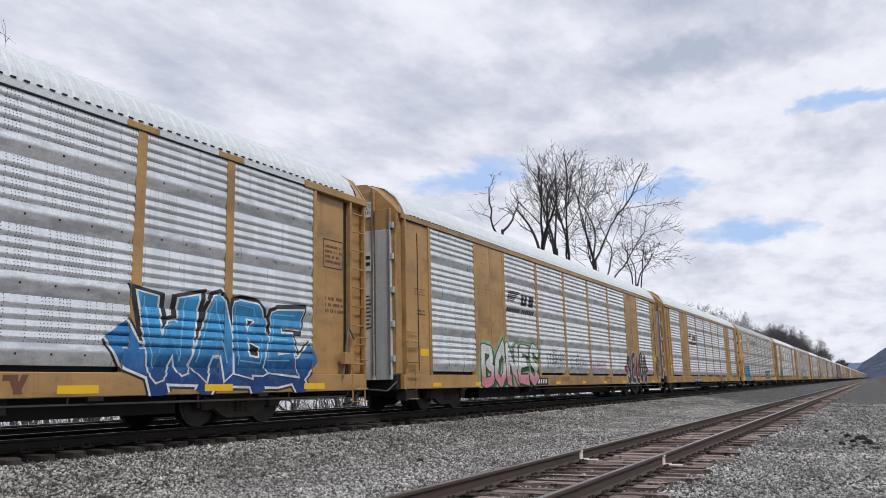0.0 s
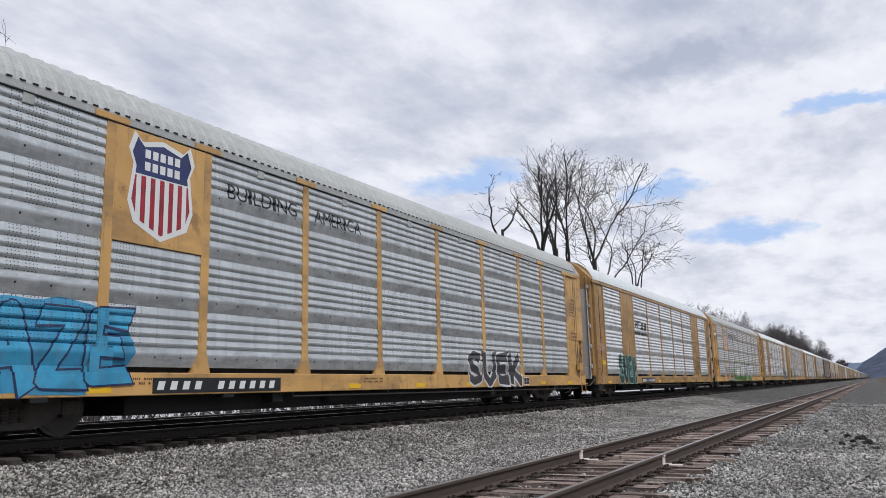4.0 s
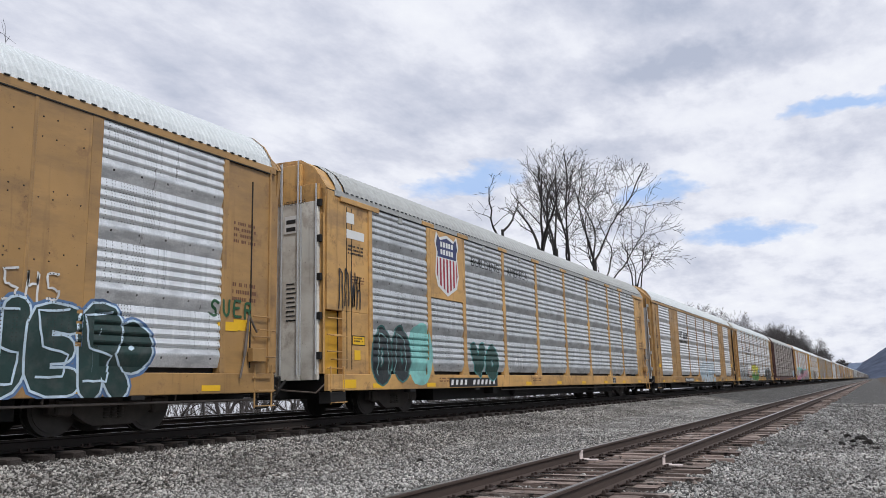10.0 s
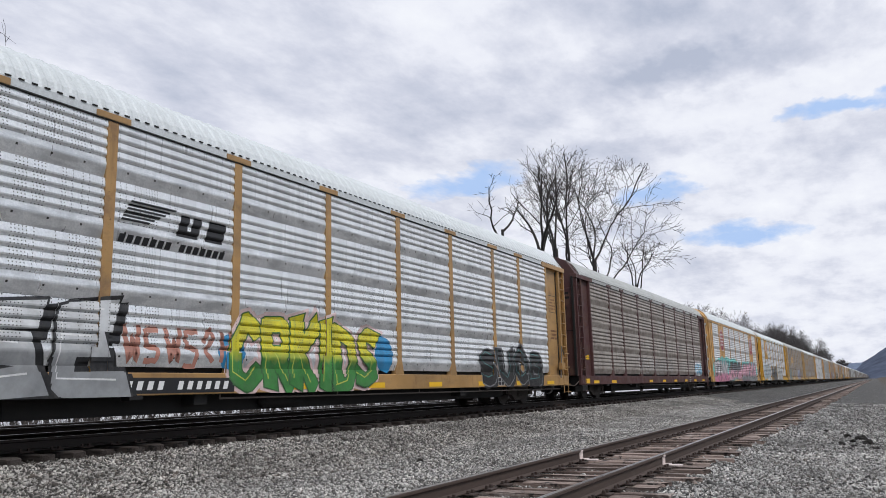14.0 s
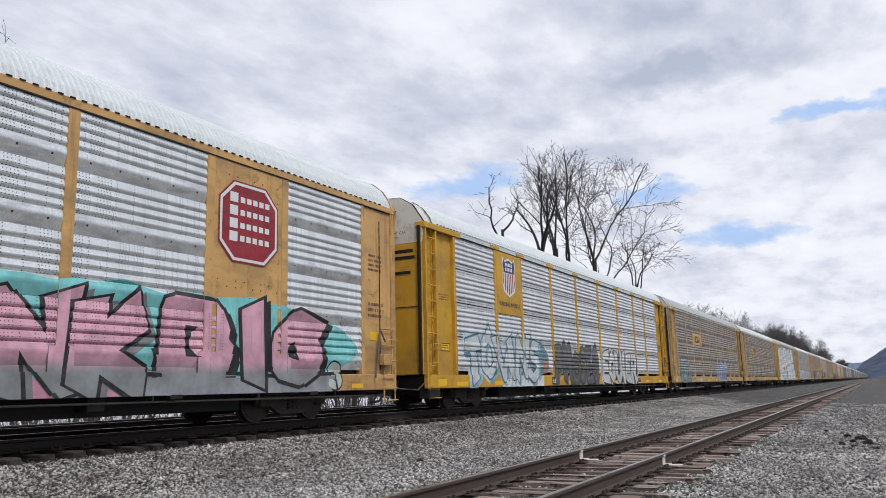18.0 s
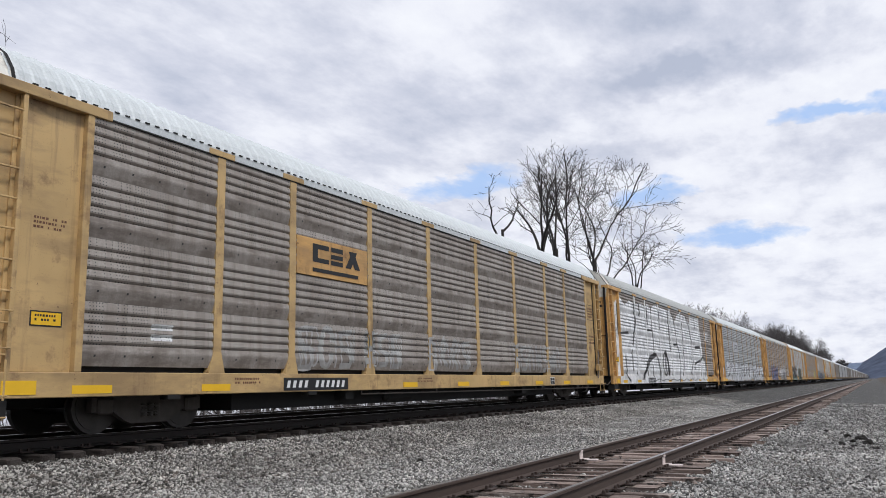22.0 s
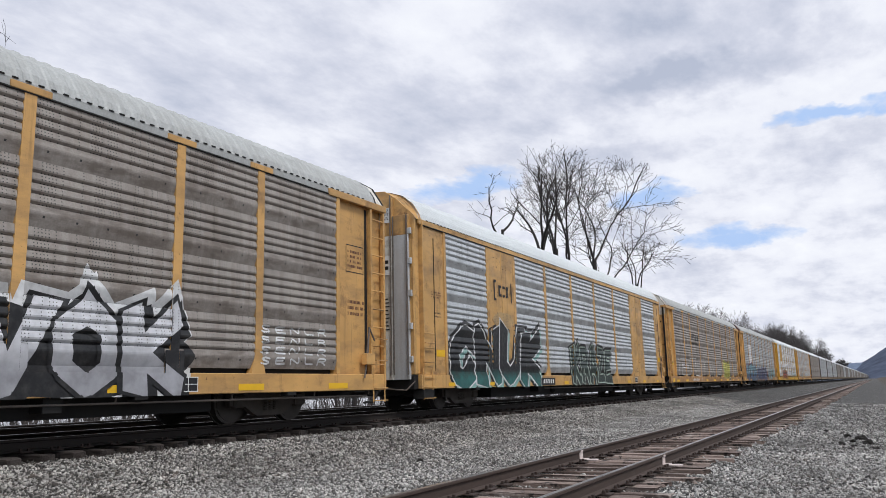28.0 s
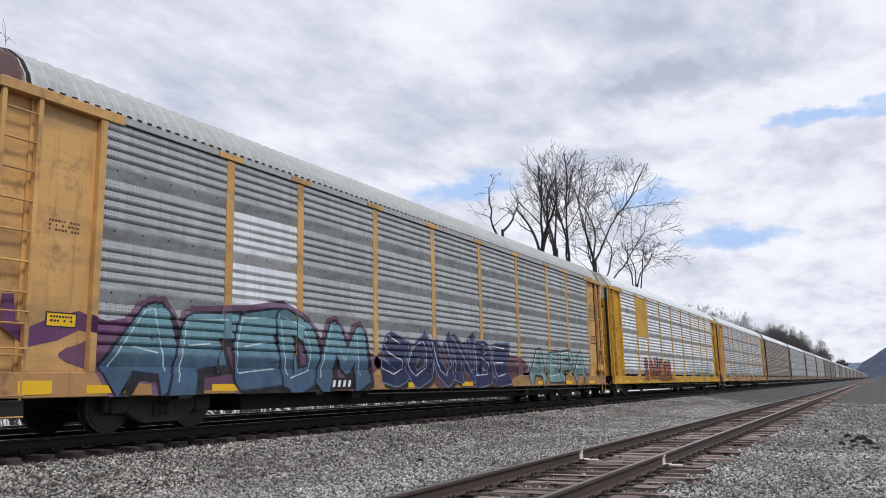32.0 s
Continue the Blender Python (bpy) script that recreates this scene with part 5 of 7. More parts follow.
def bubble(i, word, y0, y1, z0, z1, fill, line, label, fat=0.05, edge=0.05, halo=None, wild=0.8, shine=None, seed=1):
    """Fat sprayed letters with an outline, an optional halo behind and thin highlights."""
    cell = (y1 - y0) / len(word)
    w = (0.19 + 1.15 * fat) * min(cell, (z1 - z0) * 0.85)
    e = 0.045 + 0.35 * edge
    lo, hi = z0 + w * 0.4, z1 - w * 0.4
    f = coat(i, "graffiti", bubble_strokes(word, y0, y1, lo, hi, w, wild, seed, 0.0042), fill, 0.0080, label)
    coat(i, "graffiti_outline", bubble_strokes(word, y0, y1, lo, hi, w + 2 * e, wild, seed, 0.0042), line, 0.006, "", f)
    if halo:
        coat(i, "graffiti_halo", bubble_strokes(word, y0, y1, lo, hi, w + 4.4 * e, wild, seed), halo, 0.0005, "", f)
    if shine:
        coat(i, "graffiti_highlight", scrawl(y0 + 0.1, y1 - 0.1, z0 + 0.15, z1 - 0.1, len(word), 0.035, seed + 5), shine, 0.010 + 0.0042 * len(word), "", f)
    return f


def block_strokes(word, y0, y1, z0, z1, width, wild, seed, stack=0.0, shift=(0.0, 0.0), thin=False):
    """Angular sprayed letters: straight bars with flared, slanted ends that crowd into each other."""
    rng = random.Random(seed)
    widths = [0.6 if c in "I" else (1.3 if c in "MW" else 1.0) for c in word]
    total = sum(widths)
    out, y, coats = [], y0, 0
    for n, (c, w) in enumerate(zip(word, widths)):
        cw = (y1 - y0) * w / total
        coats = 0 if stack else coats
        sh, dz, sc = rng.uniform(-.32, .32) * wild, rng.uniform(-.06, .06) * wild * (z1 - z0), 1 + rng.uniform(-.06, .10) * wild
        pad = 0.13 * cw
        for m, line in enumerate(SKELETON[c].split("/")):
            pts = [tuple(float(q) for q in p.split(",")) for p in line.split()]
            pts = [(u + rng.uniform(-.10, .10) * wild, v + rng.uniform(-.06, .06) * wild) for u, v in pts]
            path = [Vector((y + pad + (cw - 2 * pad) * (u + sh * (v - 0.5)) + shift[0], z0 + dz + v * (z1 - z0) * sc + shift[1])) for u, v in pts]
            flare = [rng.uniform(1.1, 1.5) for _ in path]
            step = 0.0001 if stack else 0.00003
            if thin:
                out += stroke([tuple(p) for p in path], width, n * stack + m * step)
                continue
            path[0] += (path[0] - path[1]).normalized() * width * 0.4
            path[-1] += (path[-1] - path[-2]).normalized() * width * 0.4
            for k, (p, q) in enumerate(zip(path, path[1:])):
                d = (q - p).normalized()
                o = Vector((-d.y, d.x)) * width / 2
                a, b = (flare[0] if k == 0 else 1.0), (flare[-1] if k == len(path) - 2 else 1.0)
                lean = d * width * 0.22
                quad = [p - o * a - lean * (k == 0), q - o * b + lean * (k == len(path) - 2), q + o * b - lean * (k == len(path) - 2), p + o * a + lean * (k == 0)]
                out.append(([tuple(v) for v in quad], n * stack + coats * step))
                coats += 1
                if k:
                    ring = [(p.x + width / 2 * math.cos(t), p.y + width / 2 * math.sin(t)) for t in np.linspace(0.3, 0.3 + 2 * math.pi, 7)[:-1]]
                    out.append((ring, n * stack + coats * step))
                    coats += 1
        y += cw
    return out


def piece(i, word, y0, y1, z0, z1, fill, line, label, fat=0.27, edge=0.05, shade=None, halo=None, wild=0.8, shine=None, seed=1):
    """Angular letters with outline, a cast shadow of paint to one side, an outer rim and thin highlight lines."""
    cell = (y1 - y0) / len(word)
    w = 0.86 * fat * min(cell, (z1 - z0) * 0.9)
    lo, hi = z0 + w * 0.45, z1 - w * 0.45
    f = coat(i, "graffiti", block_strokes(word, y0, y1, lo, hi, w, wild, seed, 0.0042), fill, 0.0080, label)
    coat(i, "graffiti_outline", block_strokes(word, y0, y1, lo, hi, w + 2 * edge, wild, seed, 0.0042), line, 0.006, "", f)
    if shade:
        coat(i, "graffiti_shadow", block_strokes(word, y0, y1, lo, hi, w + 2 * edge, wild, seed, 0.0, (0.12, -0.10)), shade, 0.0032, "", f)
    if halo:
        coat(i, "graffiti_halo", block_strokes(word, y0, y1, lo, hi, w + 5 * edge + 0.06, wild, seed), halo, 0.0004, "", f)
    if shine:
        tagged(coat(i, "graffiti_highlight", block_strokes(word, y0, y1, lo, hi, 0.028, wild, seed, 0.0042, (-w * 0.28, w * 0.25), True), shine, 0.0098, "", f), kind="stuff")
    return f


def tag(i, y0, y1, z0, z1, count, width, mat, seed, label):
    return tagged(coat(i, "graffiti_tag", scrawl(y0, y1, z0, z1, count, width, seed), mat, 0.006), label, kind="stuff")


def written(i, name, word, y0, y1, z0, z1, mat, label, flat=None):
    return coat(i, name, letters(word, y0, y1, z0, z1, 0.0, 0, 0.0), mat, 0.005, label, None, flat)


def rect(y0, y1, z0, z1, lean=0.0, extra=0.0):
    return ([(y0, z0), (y1, z0), (y1 + lean, z1), (y0 + lean, z1)], extra)


def number_board(i, y0, y1, board=True, z0=0.61, z1=0.86):
    """The car's number: light bars on a black board on the sill."""
    b = BUILT[i]
    if board:
        b = slab("number_board", SIDE, SIDE + 0.006, y0 - HALF, y1 - HALF, z0, z1, BLACK_PAINT, BUILT[i], "black number board on the sill", 0)
    step = (y1 - y0 - 0.16) / 11
    for k in range(11):
        if k != 4:
            y = y0 + 0.08 + k * step
            coat(i, "number_bar", [rect(y, y + step * 0.52, z0 + 0.055, z1 - 0.055, 0.04)], WHITE_PAINT, 0.0, "", BUILT[i], SIDE + 0.009)


def stencil(i, y0, y1, z0, z1, rows, mat, flat, seed=0):
    """Small unreadable lines of stencilled writing as bars."""
    rng = random.Random(seed)
    polys = []
    h = (z1 - z0) / (rows * 1.9)
    for r in range(rows):
        z = z1 - r * h * 1.9 - h
        y = y0
        while y < y1 - 0.03:
            w = rng.uniform(0.022, 0.045)
            polys.append(rect(y, min(y1, y + w), z, z + h))
            y += w + (0.014 if rng.random() < 0.8 else 0.07)
    tagged(coat(i, "stencil", polys, mat, 0, "", None, flat), kind="stuff")


def striped_logo(i, dark=True):
    """Slanted speed stripes, a block mark and a line of bars below, in black."""
    m = BLACK_PAINT if dark else GREY
    polys = []
    for k in range(6):
        z = 3.33 + k * 0.062
        polys.append(rect(6.42 + k * 0.035, 7.52 - (5 - k) * 0.11, z, z + 0.038, 0.02))
    for y, w in ((7.55, 0.2), (7.83, 0.2), (8.2, 0.42)):
        polys.append(rect(y, y + w, 3.24, 3.62, 0.12))
    polys.append(rect(7.70, 7.95, 3.24, 3.36, 0.0, 0.001))
    for k in range(15):
        if k != 7:
            y = 6.4 + k * 0.155
            polys.append(rect(y, y + 0.115, 2.98, 3.11, 0.025))
    coat(i, "railway_emblem", polys, m, 0.004, "black slanted stripes and block mark")


def shield(i, yc, zc, w, h, x):
    """A shield in white, blue and red stripes."""
    def form(k, top=True):
        a, b = w / 2 * k, h / 2 * k
        return [(-a * .62, b * .78), (0, b * .9), (a * .62, b * .78), (a * .85, b * .95), (a, b * .62), (a * .86, b * .35), (a * .98, -b * .35), (a * .8, -b * .72), (0, -b), (-a * .8, -b * .72), (-a * .98, -b * .35), (-a * .86, b * .35), (-a, b * .62), (-a * .85, b * .95)]

    def fan(pts, z_lo, z_hi, dx):
        out = []
        n = len(pts)
        for j in range(n):
            tri = [(0, 0.1 * h), pts[j], pts[(j + 1) % n]]
            tri = [(yc + y, zc + z) for y, z in tri]
            c = clip(tri, 1, zc + z_lo, zc + z_hi) or clip(tri[::-1], 1, zc + z_lo, zc + z_hi)
            if c:
                out.append((c, dx))
        return out
    base = coat(i, "shield_emblem", fan(form(1.12), -h, h, 0), WHITE_PAINT, 0, "white-edged shield in blue over red and white stripes", None, x)
    coat(i, "shield_top", fan(form(1.0), 0.1 * h, h, 0.002), spray((0.03, 0.045, 0.16)), 0, "", base, x)
    stripes = []
    for c, dx in fan(form(1.0), -h, 0.085 * h, 0.002):
        for k in range(-3, 4):
            q = clip(c, 0, yc + (k * 2 - 0.5) * w / 13, yc + (k * 2 + 0.5) * w / 13)
            if q:
                stripes.append((q, dx))
    coat(i, "shield_stripes", stripes, spray((0.42, 0.02, 0.04)), 0, "", base, x)
    bars = [rect(yc - w * .3 + k * w * .125, yc - w * .3 + k * w * .125 + w * .09, zc + h * z, zc + h * (z + .09), 0, 0.004) for z in (0.28, 0.15) for k in range(5)]
    coat(i, "shield_bars", bars, WHITE_PAINT, 0, "", base, x)


def octagon(i, yc, zc, w, h, x):
    def ring(k):
        a, b = w / 2 * k, h / 2 * k
        c = 0.55
        return [(yc + y, zc + z) for y, z in ((-a, -b * c), (-a * c, -b), (a * c, -b), (a, -b * c), (a, b * c), (a * c, b), (-a * c, b), (-a, b * c))]
    red = spray((0.36, 0.02, 0.035))
    base = coat(i, "octagon_emblem", [(ring(1.0), 0)], red, 0, "red octagon emblem with a white rim", None, x)
    coat(i, "octagon_rim", [(ring(0.96), 0.002)], WHITE_PAINT, 0, "", base, x)
    coat(i, "octagon_face", [(ring(0.89), 0.004)], red, 0, "", base, x)
    bars = []
    for r in range(4):
        z = zc + h * (0.26 - r * 0.16)
        bars.append(rect(yc - w * 0.33, yc - w * 0.2, z - h * .03, z + h * .09, 0, 0.006))
        for k in range(5):
            bars.append(rect(yc - w * .16 + k * w * .105, yc - w * .16 + k * w * .105 + w * .075, z - h * .02, z + h * .05, 0, 0.006))
    coat(i, "octagon_bars", bars, WHITE_PAINT, 0, "", base, x)


def letter_board(i, y0, y1, z0, z1, mat, glyphs):
    b = slab("letter_board", 1.5, 1.600, y0 - HALF, y1 - HALF, z0, z1, mat, BUILT[i], "painted board across the screens", 0.006)
    polys = [rect(y0 + (y1 - y0) * a, y0 + (y1 - y0) * c, z0 + (z1 - z0) * d, z0 + (z1 - z0) * e, l * (z1 - z0), 0.0006 * k) for k, (a, c, d, e, l) in enumerate(glyphs)]
    coat(i, "board_mark", polys, BLACK_PAINT, 0, "black block mark", BUILT[i], 1.604)


def end_words(i, lines, x0, x1, z1, h, mat):
    """Small lettering on the end of the car that faces the camera."""
    over = 0.0 if SPECS[i]["kind"] == "N" else 0.26
    y = -(HALF + (0.17 if SPECS[i]["kind"] == "N" else 0.30)) - 0.135
    vs, fs = [], []
    for r, word in enumerate(lines):
        for t, _ in letters(word, x0, x1, z1 - r * h * 1.35 - h, z1 - r * h * 1.35):
            k = len(vs)
            vs += [(p[0], y, p[1]) for p in t]
            fs.append((k, k + 1, k + 2))
    me = bpy.data.meshes.new("end_lettering")
    me.from_pydata(vs, [], fs)
    link("end_lettering", me, mat, BUILT[i], "black stencilled lettering")


def paint_the_train():
    sky1, sky2 = spray((0.015, 0.09, 0.28), (0.05, 0.34, 0.68), 0.95, 0.6), spray((0.06, 0.40, 0.65))
    teal, mint = spray((0.10, 0.36, 0.36)), spray((0.30, 0.66, 0.62))
    dkgreen, green = spray((0.02, 0.05, 0.045)), spray((0.06, 0.20, 0.03), (0.78, 0.78, 0.78), 0.95, 0.15)
    pink3 = spray((0.30, 0.31, 0.32), (0.78, 0.42, 0.52), 0.95, 0.2)
    yel = spray((0.06, 0.26, 0.06), (0.72, 0.64, 0.03), 1.15, 0.25)
    purple, navy = spray((0.16, 0.05, 0.15)), spray((0.02, 0.03, 0.10))
    steel_teal = spray((0.07, 0.13, 0.22), (0.16, 0.32, 0.38), 1.0, 0.6)
    white_fade = spray((0.48, 0.47, 0.46))
    # car 0
    limbs_ = ((19.95, 1.62), (20.25, 1.22), (20.9, 1.0), (22.4, 0.95), (23.7, 0.92), (24.4, 1.02), (24.85, 1.38))
    legs = (((20.7, 1.0), (20.85, 0.56)), ((22.0, 0.95), (21.75, 0.56)), ((23.0, 0.95), (23.2, 0.56)), ((24.2, 0.95), (24.5, 0.56)))
    for name, grow_, mat, off in (("graffiti_shadow", 0.17, K, 0.0015), ("graffiti_outline", 0.09, W, 0.003), ("graffiti_base", 0.0, spray((0.012, 0.05, 0.20), (0.03, 0.20, 0.48), 0.8, 0.5), 0.0045)):
        tagged(coat(0, name, stroke(limbs_, 0.46 + grow_) + [q for leg in legs for q in stroke(leg, 0.34 + grow_, 0.0004)], mat, off, "dark blue base of the graffiti with pointed ends"), kind="stuff")
    piece(0, "WABE", 20.45, 24.35, 0.85, 2.2, sky1, W, "blue graffiti letters with white and black outlines", 0.36, 0.035, None, K, 0.9, spray((0.25, 0.62, 0.85)), 3)
    coat(0, "graffiti_dots", blob(20.35, 20.65, 1.75, 2.0, 3, 0.25, 0.03), K, 0.004)
    tag(0, 22.7, 23.3, 1.85, 2.02, 3, 0.03, K, 4, "small black letters above the graffiti")
    coat(0, "stencil_mark", [rect(18.0, 18.12, 0.64, 0.9), rect(18.2, 18.42, 0.82, 0.9), rect(18.35, 18.45, 0.64, 0.9, 0.12), rect(18.38, 18.5, 0.64, 0.9, -0.12, 0.001)], BROWN_STENCIL, 0, "faded red-brown letter mark", None, SIDE + 0.004)
    # black-on-zinc emblem and number boards of the tan cars
    for i in (1, 2, 4, 6, 8, 9):
        striped_logo(i)
    for i in (1, 2, 4, 6, 8):
        number_board(i, 7.15, 9.72)
        coat(i, "stencil_mark", [rect(16.6, 16.7, 0.64, 0.88), rect(16.5, 16.85, 0.84, 0.88, 0, .001), rect(16.95, 17.05, 0.64, 0.88), rect(16.88, 17.15, 0.84, 0.88, 0, .001), rect(17.2, 17.28, 0.64, 0.88, 0.15), rect(17.3, 17.4, 0.64, 0.88, -0.12, .001)], BROWN_STENCIL, 0, "faded red-brown letter mark", None, SIDE + 0.004)
    # car 1
    piece(1, "BONES", 4.4, 8.9, 0.62, 1.9, spray((0.62, 0.24, 0.28), (0.76, 0.78, 0.75), 0.85, 0.35), spray((0.03, 0.06, 0.03)), "white and pink graffiti outlined in dark green", 0.33, 0.045, spray((0.05, 0.16, 0.05)), spray((0.34, 0.48, 0.30)), 0.9, None, 7)
    coat(1, "graffiti_tag", bubble_strokes("STARCHY", 9.7, 11.6, 1.2, 1.72, 0.035, 0.7, 5) + stroke([(10.35, 1.8), (10.5, 1.88), (10.65, 1.8), (10.5, 1.75), (10.35, 1.8)], 0.03), K, 0.006, "thin black scrawl graffiti")
    coat(1, "graffiti_tag", bubble_strokes("STARCHY", 12.2, 14.1, 1.18, 1.62, 0.032, 0.7, 6) + stroke([(13.0, 1.7), (13.1, 1.77), (13.2, 1.7), (13.1, 1.66), (13.0, 1.7)], 0.028), K, 0.006, "thin black scrawl graffiti")
    coat(1, "graffiti_tag", bubble_strokes("STARCHY", 14.9, 16.8, 1.2, 1.62, 0.032, 0.7, 8), spray((0.5, 0.12, 0.3)), 0.006, "thin pink scrawl graffiti")
    coat(1, "graffiti_cloud", blob(19.6, 24.0, 0.95, 1.6, 6), spray((0.32, 0.02, 0.06)), 0.002, "dark red sprayed patch")
    bubble(1, "SELUO", 20.0, 23.6, 0.6, 2.0, K, W, "black bubble graffiti with a white outline", 0.15, -0.02, None, 0.9, None, 9)
    tag(2, 4.4, 5.2, 1.1, 1.6, 3, 0.04, white_fade, 5, "small white scrawl graffiti")
    # car 3
    coat(3, "graffiti_patch", blob(1.35, 4.8, 0.62, 1.95, 8, 0.15), spray((0.05, 0.30, 0.52)), 0.003, "bright blue block graffiti")
    piece(3, "HAZE", 1.5, 4.7, 0.7, 1.9, spray((0.06, 0.36, 0.60)), navy, "blue block letters with dark outlines", 0.34, 0.03, None, None, 0.5, sky2, 10)
    piece(3, "SUEK", 16.3, 20.2, 0.62, 1.6, spray((0.06, 0.06, 0.07)), W, "black graffiti with white outlines", 0.3, 0.06, None, None, 0.8, None, 11)
    # car 4
    bubble(4, "SUER", 3.2, 6.1, 0.6, 1.9, dkgreen, mint, "dark green bubble graffiti with a mint outline", 0.2, -0.03, None, 0.7, mint, 12)
    coat(4, "graffiti_tag", bubble_strokes("SUERZ", 20.4, 22.4, 1.35, 1.95, 0.045, 1.2, 13) + stroke([(20.6, 1.3), (21.4, 1.12), (22.2, 1.25), (21.9, 2.1), (21.2, 2.25)], 0.04), spray((0.06, 0.08, 0.03)), 0.006, "black scrawled word on a tan panel")
    tag(4, 0.35, 1.15, 1.9, 2.35, 4, 0.03, spray((0.7, 0.5, 0.5)), 14, "pale pink scrawl graffiti on the end panel")
    # cars 3, 5, 7: shield board and slogan
    for i in (3, 5, 7):
        slab("emblem_board", 1.5, 1.600, 4.24 - HALF, 6.12 - HALF, 2.98, 4.86, SPECS[i]["paint"], BUILT[i], "tan board carrying the emblem", 0.006)
        shield(i, 5.18, 3.98, 1.25, 1.62, 1.604)
        written(i, "slogan", "BUILDING", 6.72, 8.72, 4.14, 4.42, BLACK_PAINT, "black words on the upper screen")
        written(i, "slogan", "AMERICA", 9.3, 11.05, 4.14, 4.42, BLACK_PAINT, "black words on the upper screen")
        number_board(i, 5.15, 8.25)
        for b in BAYS_T:
            yy = (b[0] + b[1]) / 2 - HALF
            slab("roof_clip", 1.55, 1.6, yy - 0.09, yy + 0.09, EAVE - 0.3, EAVE - 0.08, ROOF_GREY, BUILT[i])
        slab("notice", 1.558, 1.566, 0.45 - HALF, 0.75 - HALF, 4.35, 4.6, WHITE_PAINT, BUILT[i], "small white notice", 0)
        slab("notice", 1.558, 1.566, 0.45 - HALF, 1.15 - HALF, 4.0, 4.2, WHITE_PAINT, BUILT[i], "small white notice", 0)
        slab("notice", 1.558, 1.566, 0.75 - HALF, 0.98 - HALF, 1.25, 1.47, SAFETY, BUILT[i], "yellow caution plate", 0)
        stencil(i, 0.5, 1.1, 3.6, 3.85, 3, BLACK_PAINT, 1.567, i)
    # car 5
    CAN_Y, CAN_Z = 15.52, 1.74
    coat(5, "graffiti_tag", bubble_strokes("SUERZ", 0.3, 1.4, 1.72, 2.2, 0.05, 1.0, 15) + stroke([(0.75, 2.3), (0.82, 2.42), (0.9, 2.3), (0.75, 2.3)], 0.045) + stroke([(0.5, 1.62), (1.3, 1.55)], 0.04), spray((0.06, 0.09, 0.02)), 0.006, "dark green sprayed word on the end panel")
    coat(5, "graffiti_tag", bubble_strokes("STEVE", 4.3, 6.0, 1.2, 1.7, 0.035, 1.0, 16) + bubble_strokes("ELEGANTE", 6.5, 8.3, 1.2, 1.6, 0.03, 0.9, 17), K, 0.006, "thin black script graffiti")
    coat(5, "graffiti_cloud", blob(8.3, 18.9, 0.6, 1.2, 17) + blob(8.2, 9.0, 0.6, 1.7, 18), spray((0.20, 0.36, 0.06)), 0.002, "green and yellow sprayed ground")
    bubble(5, "PHEAR", 8.7, 13.9, 0.68, 2.15, green, K, "white and green bubble graffiti outlined in black", 0.16, 0.0, spray((0.42, 0.56, 0.10)), 0.35, None, 19)
    bubble(5, "S", 14.05, 15.1, 0.62, 2.0, green, K, "white and green bubble graffiti outlined in black", 0.17, 0.0, None, 0.3, None, 20)
    bubble(5, "VE", 15.95, 18.1, 0.6, 2.0, green, K, "white and green bubble graffiti outlined in black", 0.19, 0.0, spray((0.08, 0.20, 0.04)), 0.12, None, 20)
    lid = [(CAN_Y + 0.40 * math.cos(q), CAN_Z + 0.17 * math.sin(q)) for q in np.linspace(0, 2 * math.pi, 25)]
    hole = [(CAN_Y + 0.13 * math.cos(q), CAN_Z + 0.05 * math.sin(q)) for q in np.linspace(0, 2 * math.pi, 13)]
    can = coat(5, "graffiti", [([(CAN_Y - 0.36, 0.66), (CAN_Y + 0.36, 0.66), (CAN_Y + 0.40, CAN_Z), (CAN_Y - 0.40, CAN_Z)], 0.0), (lid[:-1], 0.0012)], W, 0.013, "white striped can in the graffiti")
    coat(5, "graffiti_outline", [rect(CAN_Y - 0.32 + k * 0.125, CAN_Y - 0.27 + k * 0.125, 0.68, CAN_Z - 0.16) for k in range(6)] + stroke([(CAN_Y - 0.40, CAN_Z), (CAN_Y - 0.36, 0.64), (CAN_Y + 0.36, 0.64), (CAN_Y + 0.40, CAN_Z)], 0.07, 0.0005) + stroke(lid, 0.07, 0.001) + stroke(hole, 0.05, 0.0012), K, 0.0155, "", can)
    coat(5, "graffiti_tag", blob(17.9, 18.6, 0.9, 1.6, 21), W, 0.004, "small white patch with black scrawl")
    tag(5, 17.95, 18.5, 1.0, 1.52, 5, 0.03, K, 21, "small black scrawl on white")
    # car 6
    coat(6, "graffiti_tag", bubble_strokes("SIDZ", 4.35, 5.45, 1.75, 2.1, 0.05, 1.0, 23) + stroke([(4.8, 2.3), (4.88, 2.4), (4.96, 2.3), (4.8, 2.3)], 0.045) + stroke([(4.5, 1.66), (5.4, 1.6), (5.0, 1.45)], 0.045), K, 0.006, "black scrawl graffiti on a tan panel")
    tag(6, 20.3, 21.9, 1.9, 2.35, 5, 0.035, W, 24, "thin white scrawl graffiti on a tan panel")
    bubble(6, "SUER", 19.8, 23.0, 0.6, 1.95, dkgreen, spray((0.62, 0.76, 0.88)), "dark green bubble graffiti with a pale blue outline", 0.24, -0.02, spray((0.12, 0.22, 0.42)), 0.7, spray((0.62, 0.76, 0.88)), 25)
    bubble(6, "O", 22.75, 23.55, 0.95, 1.7, dkgreen, spray((0.62, 0.76, 0.88)), "round green graffiti with a pale blue outline", 0.3, -0.02, spray((0.12, 0.22, 0.42)), 0.2, None, 26)
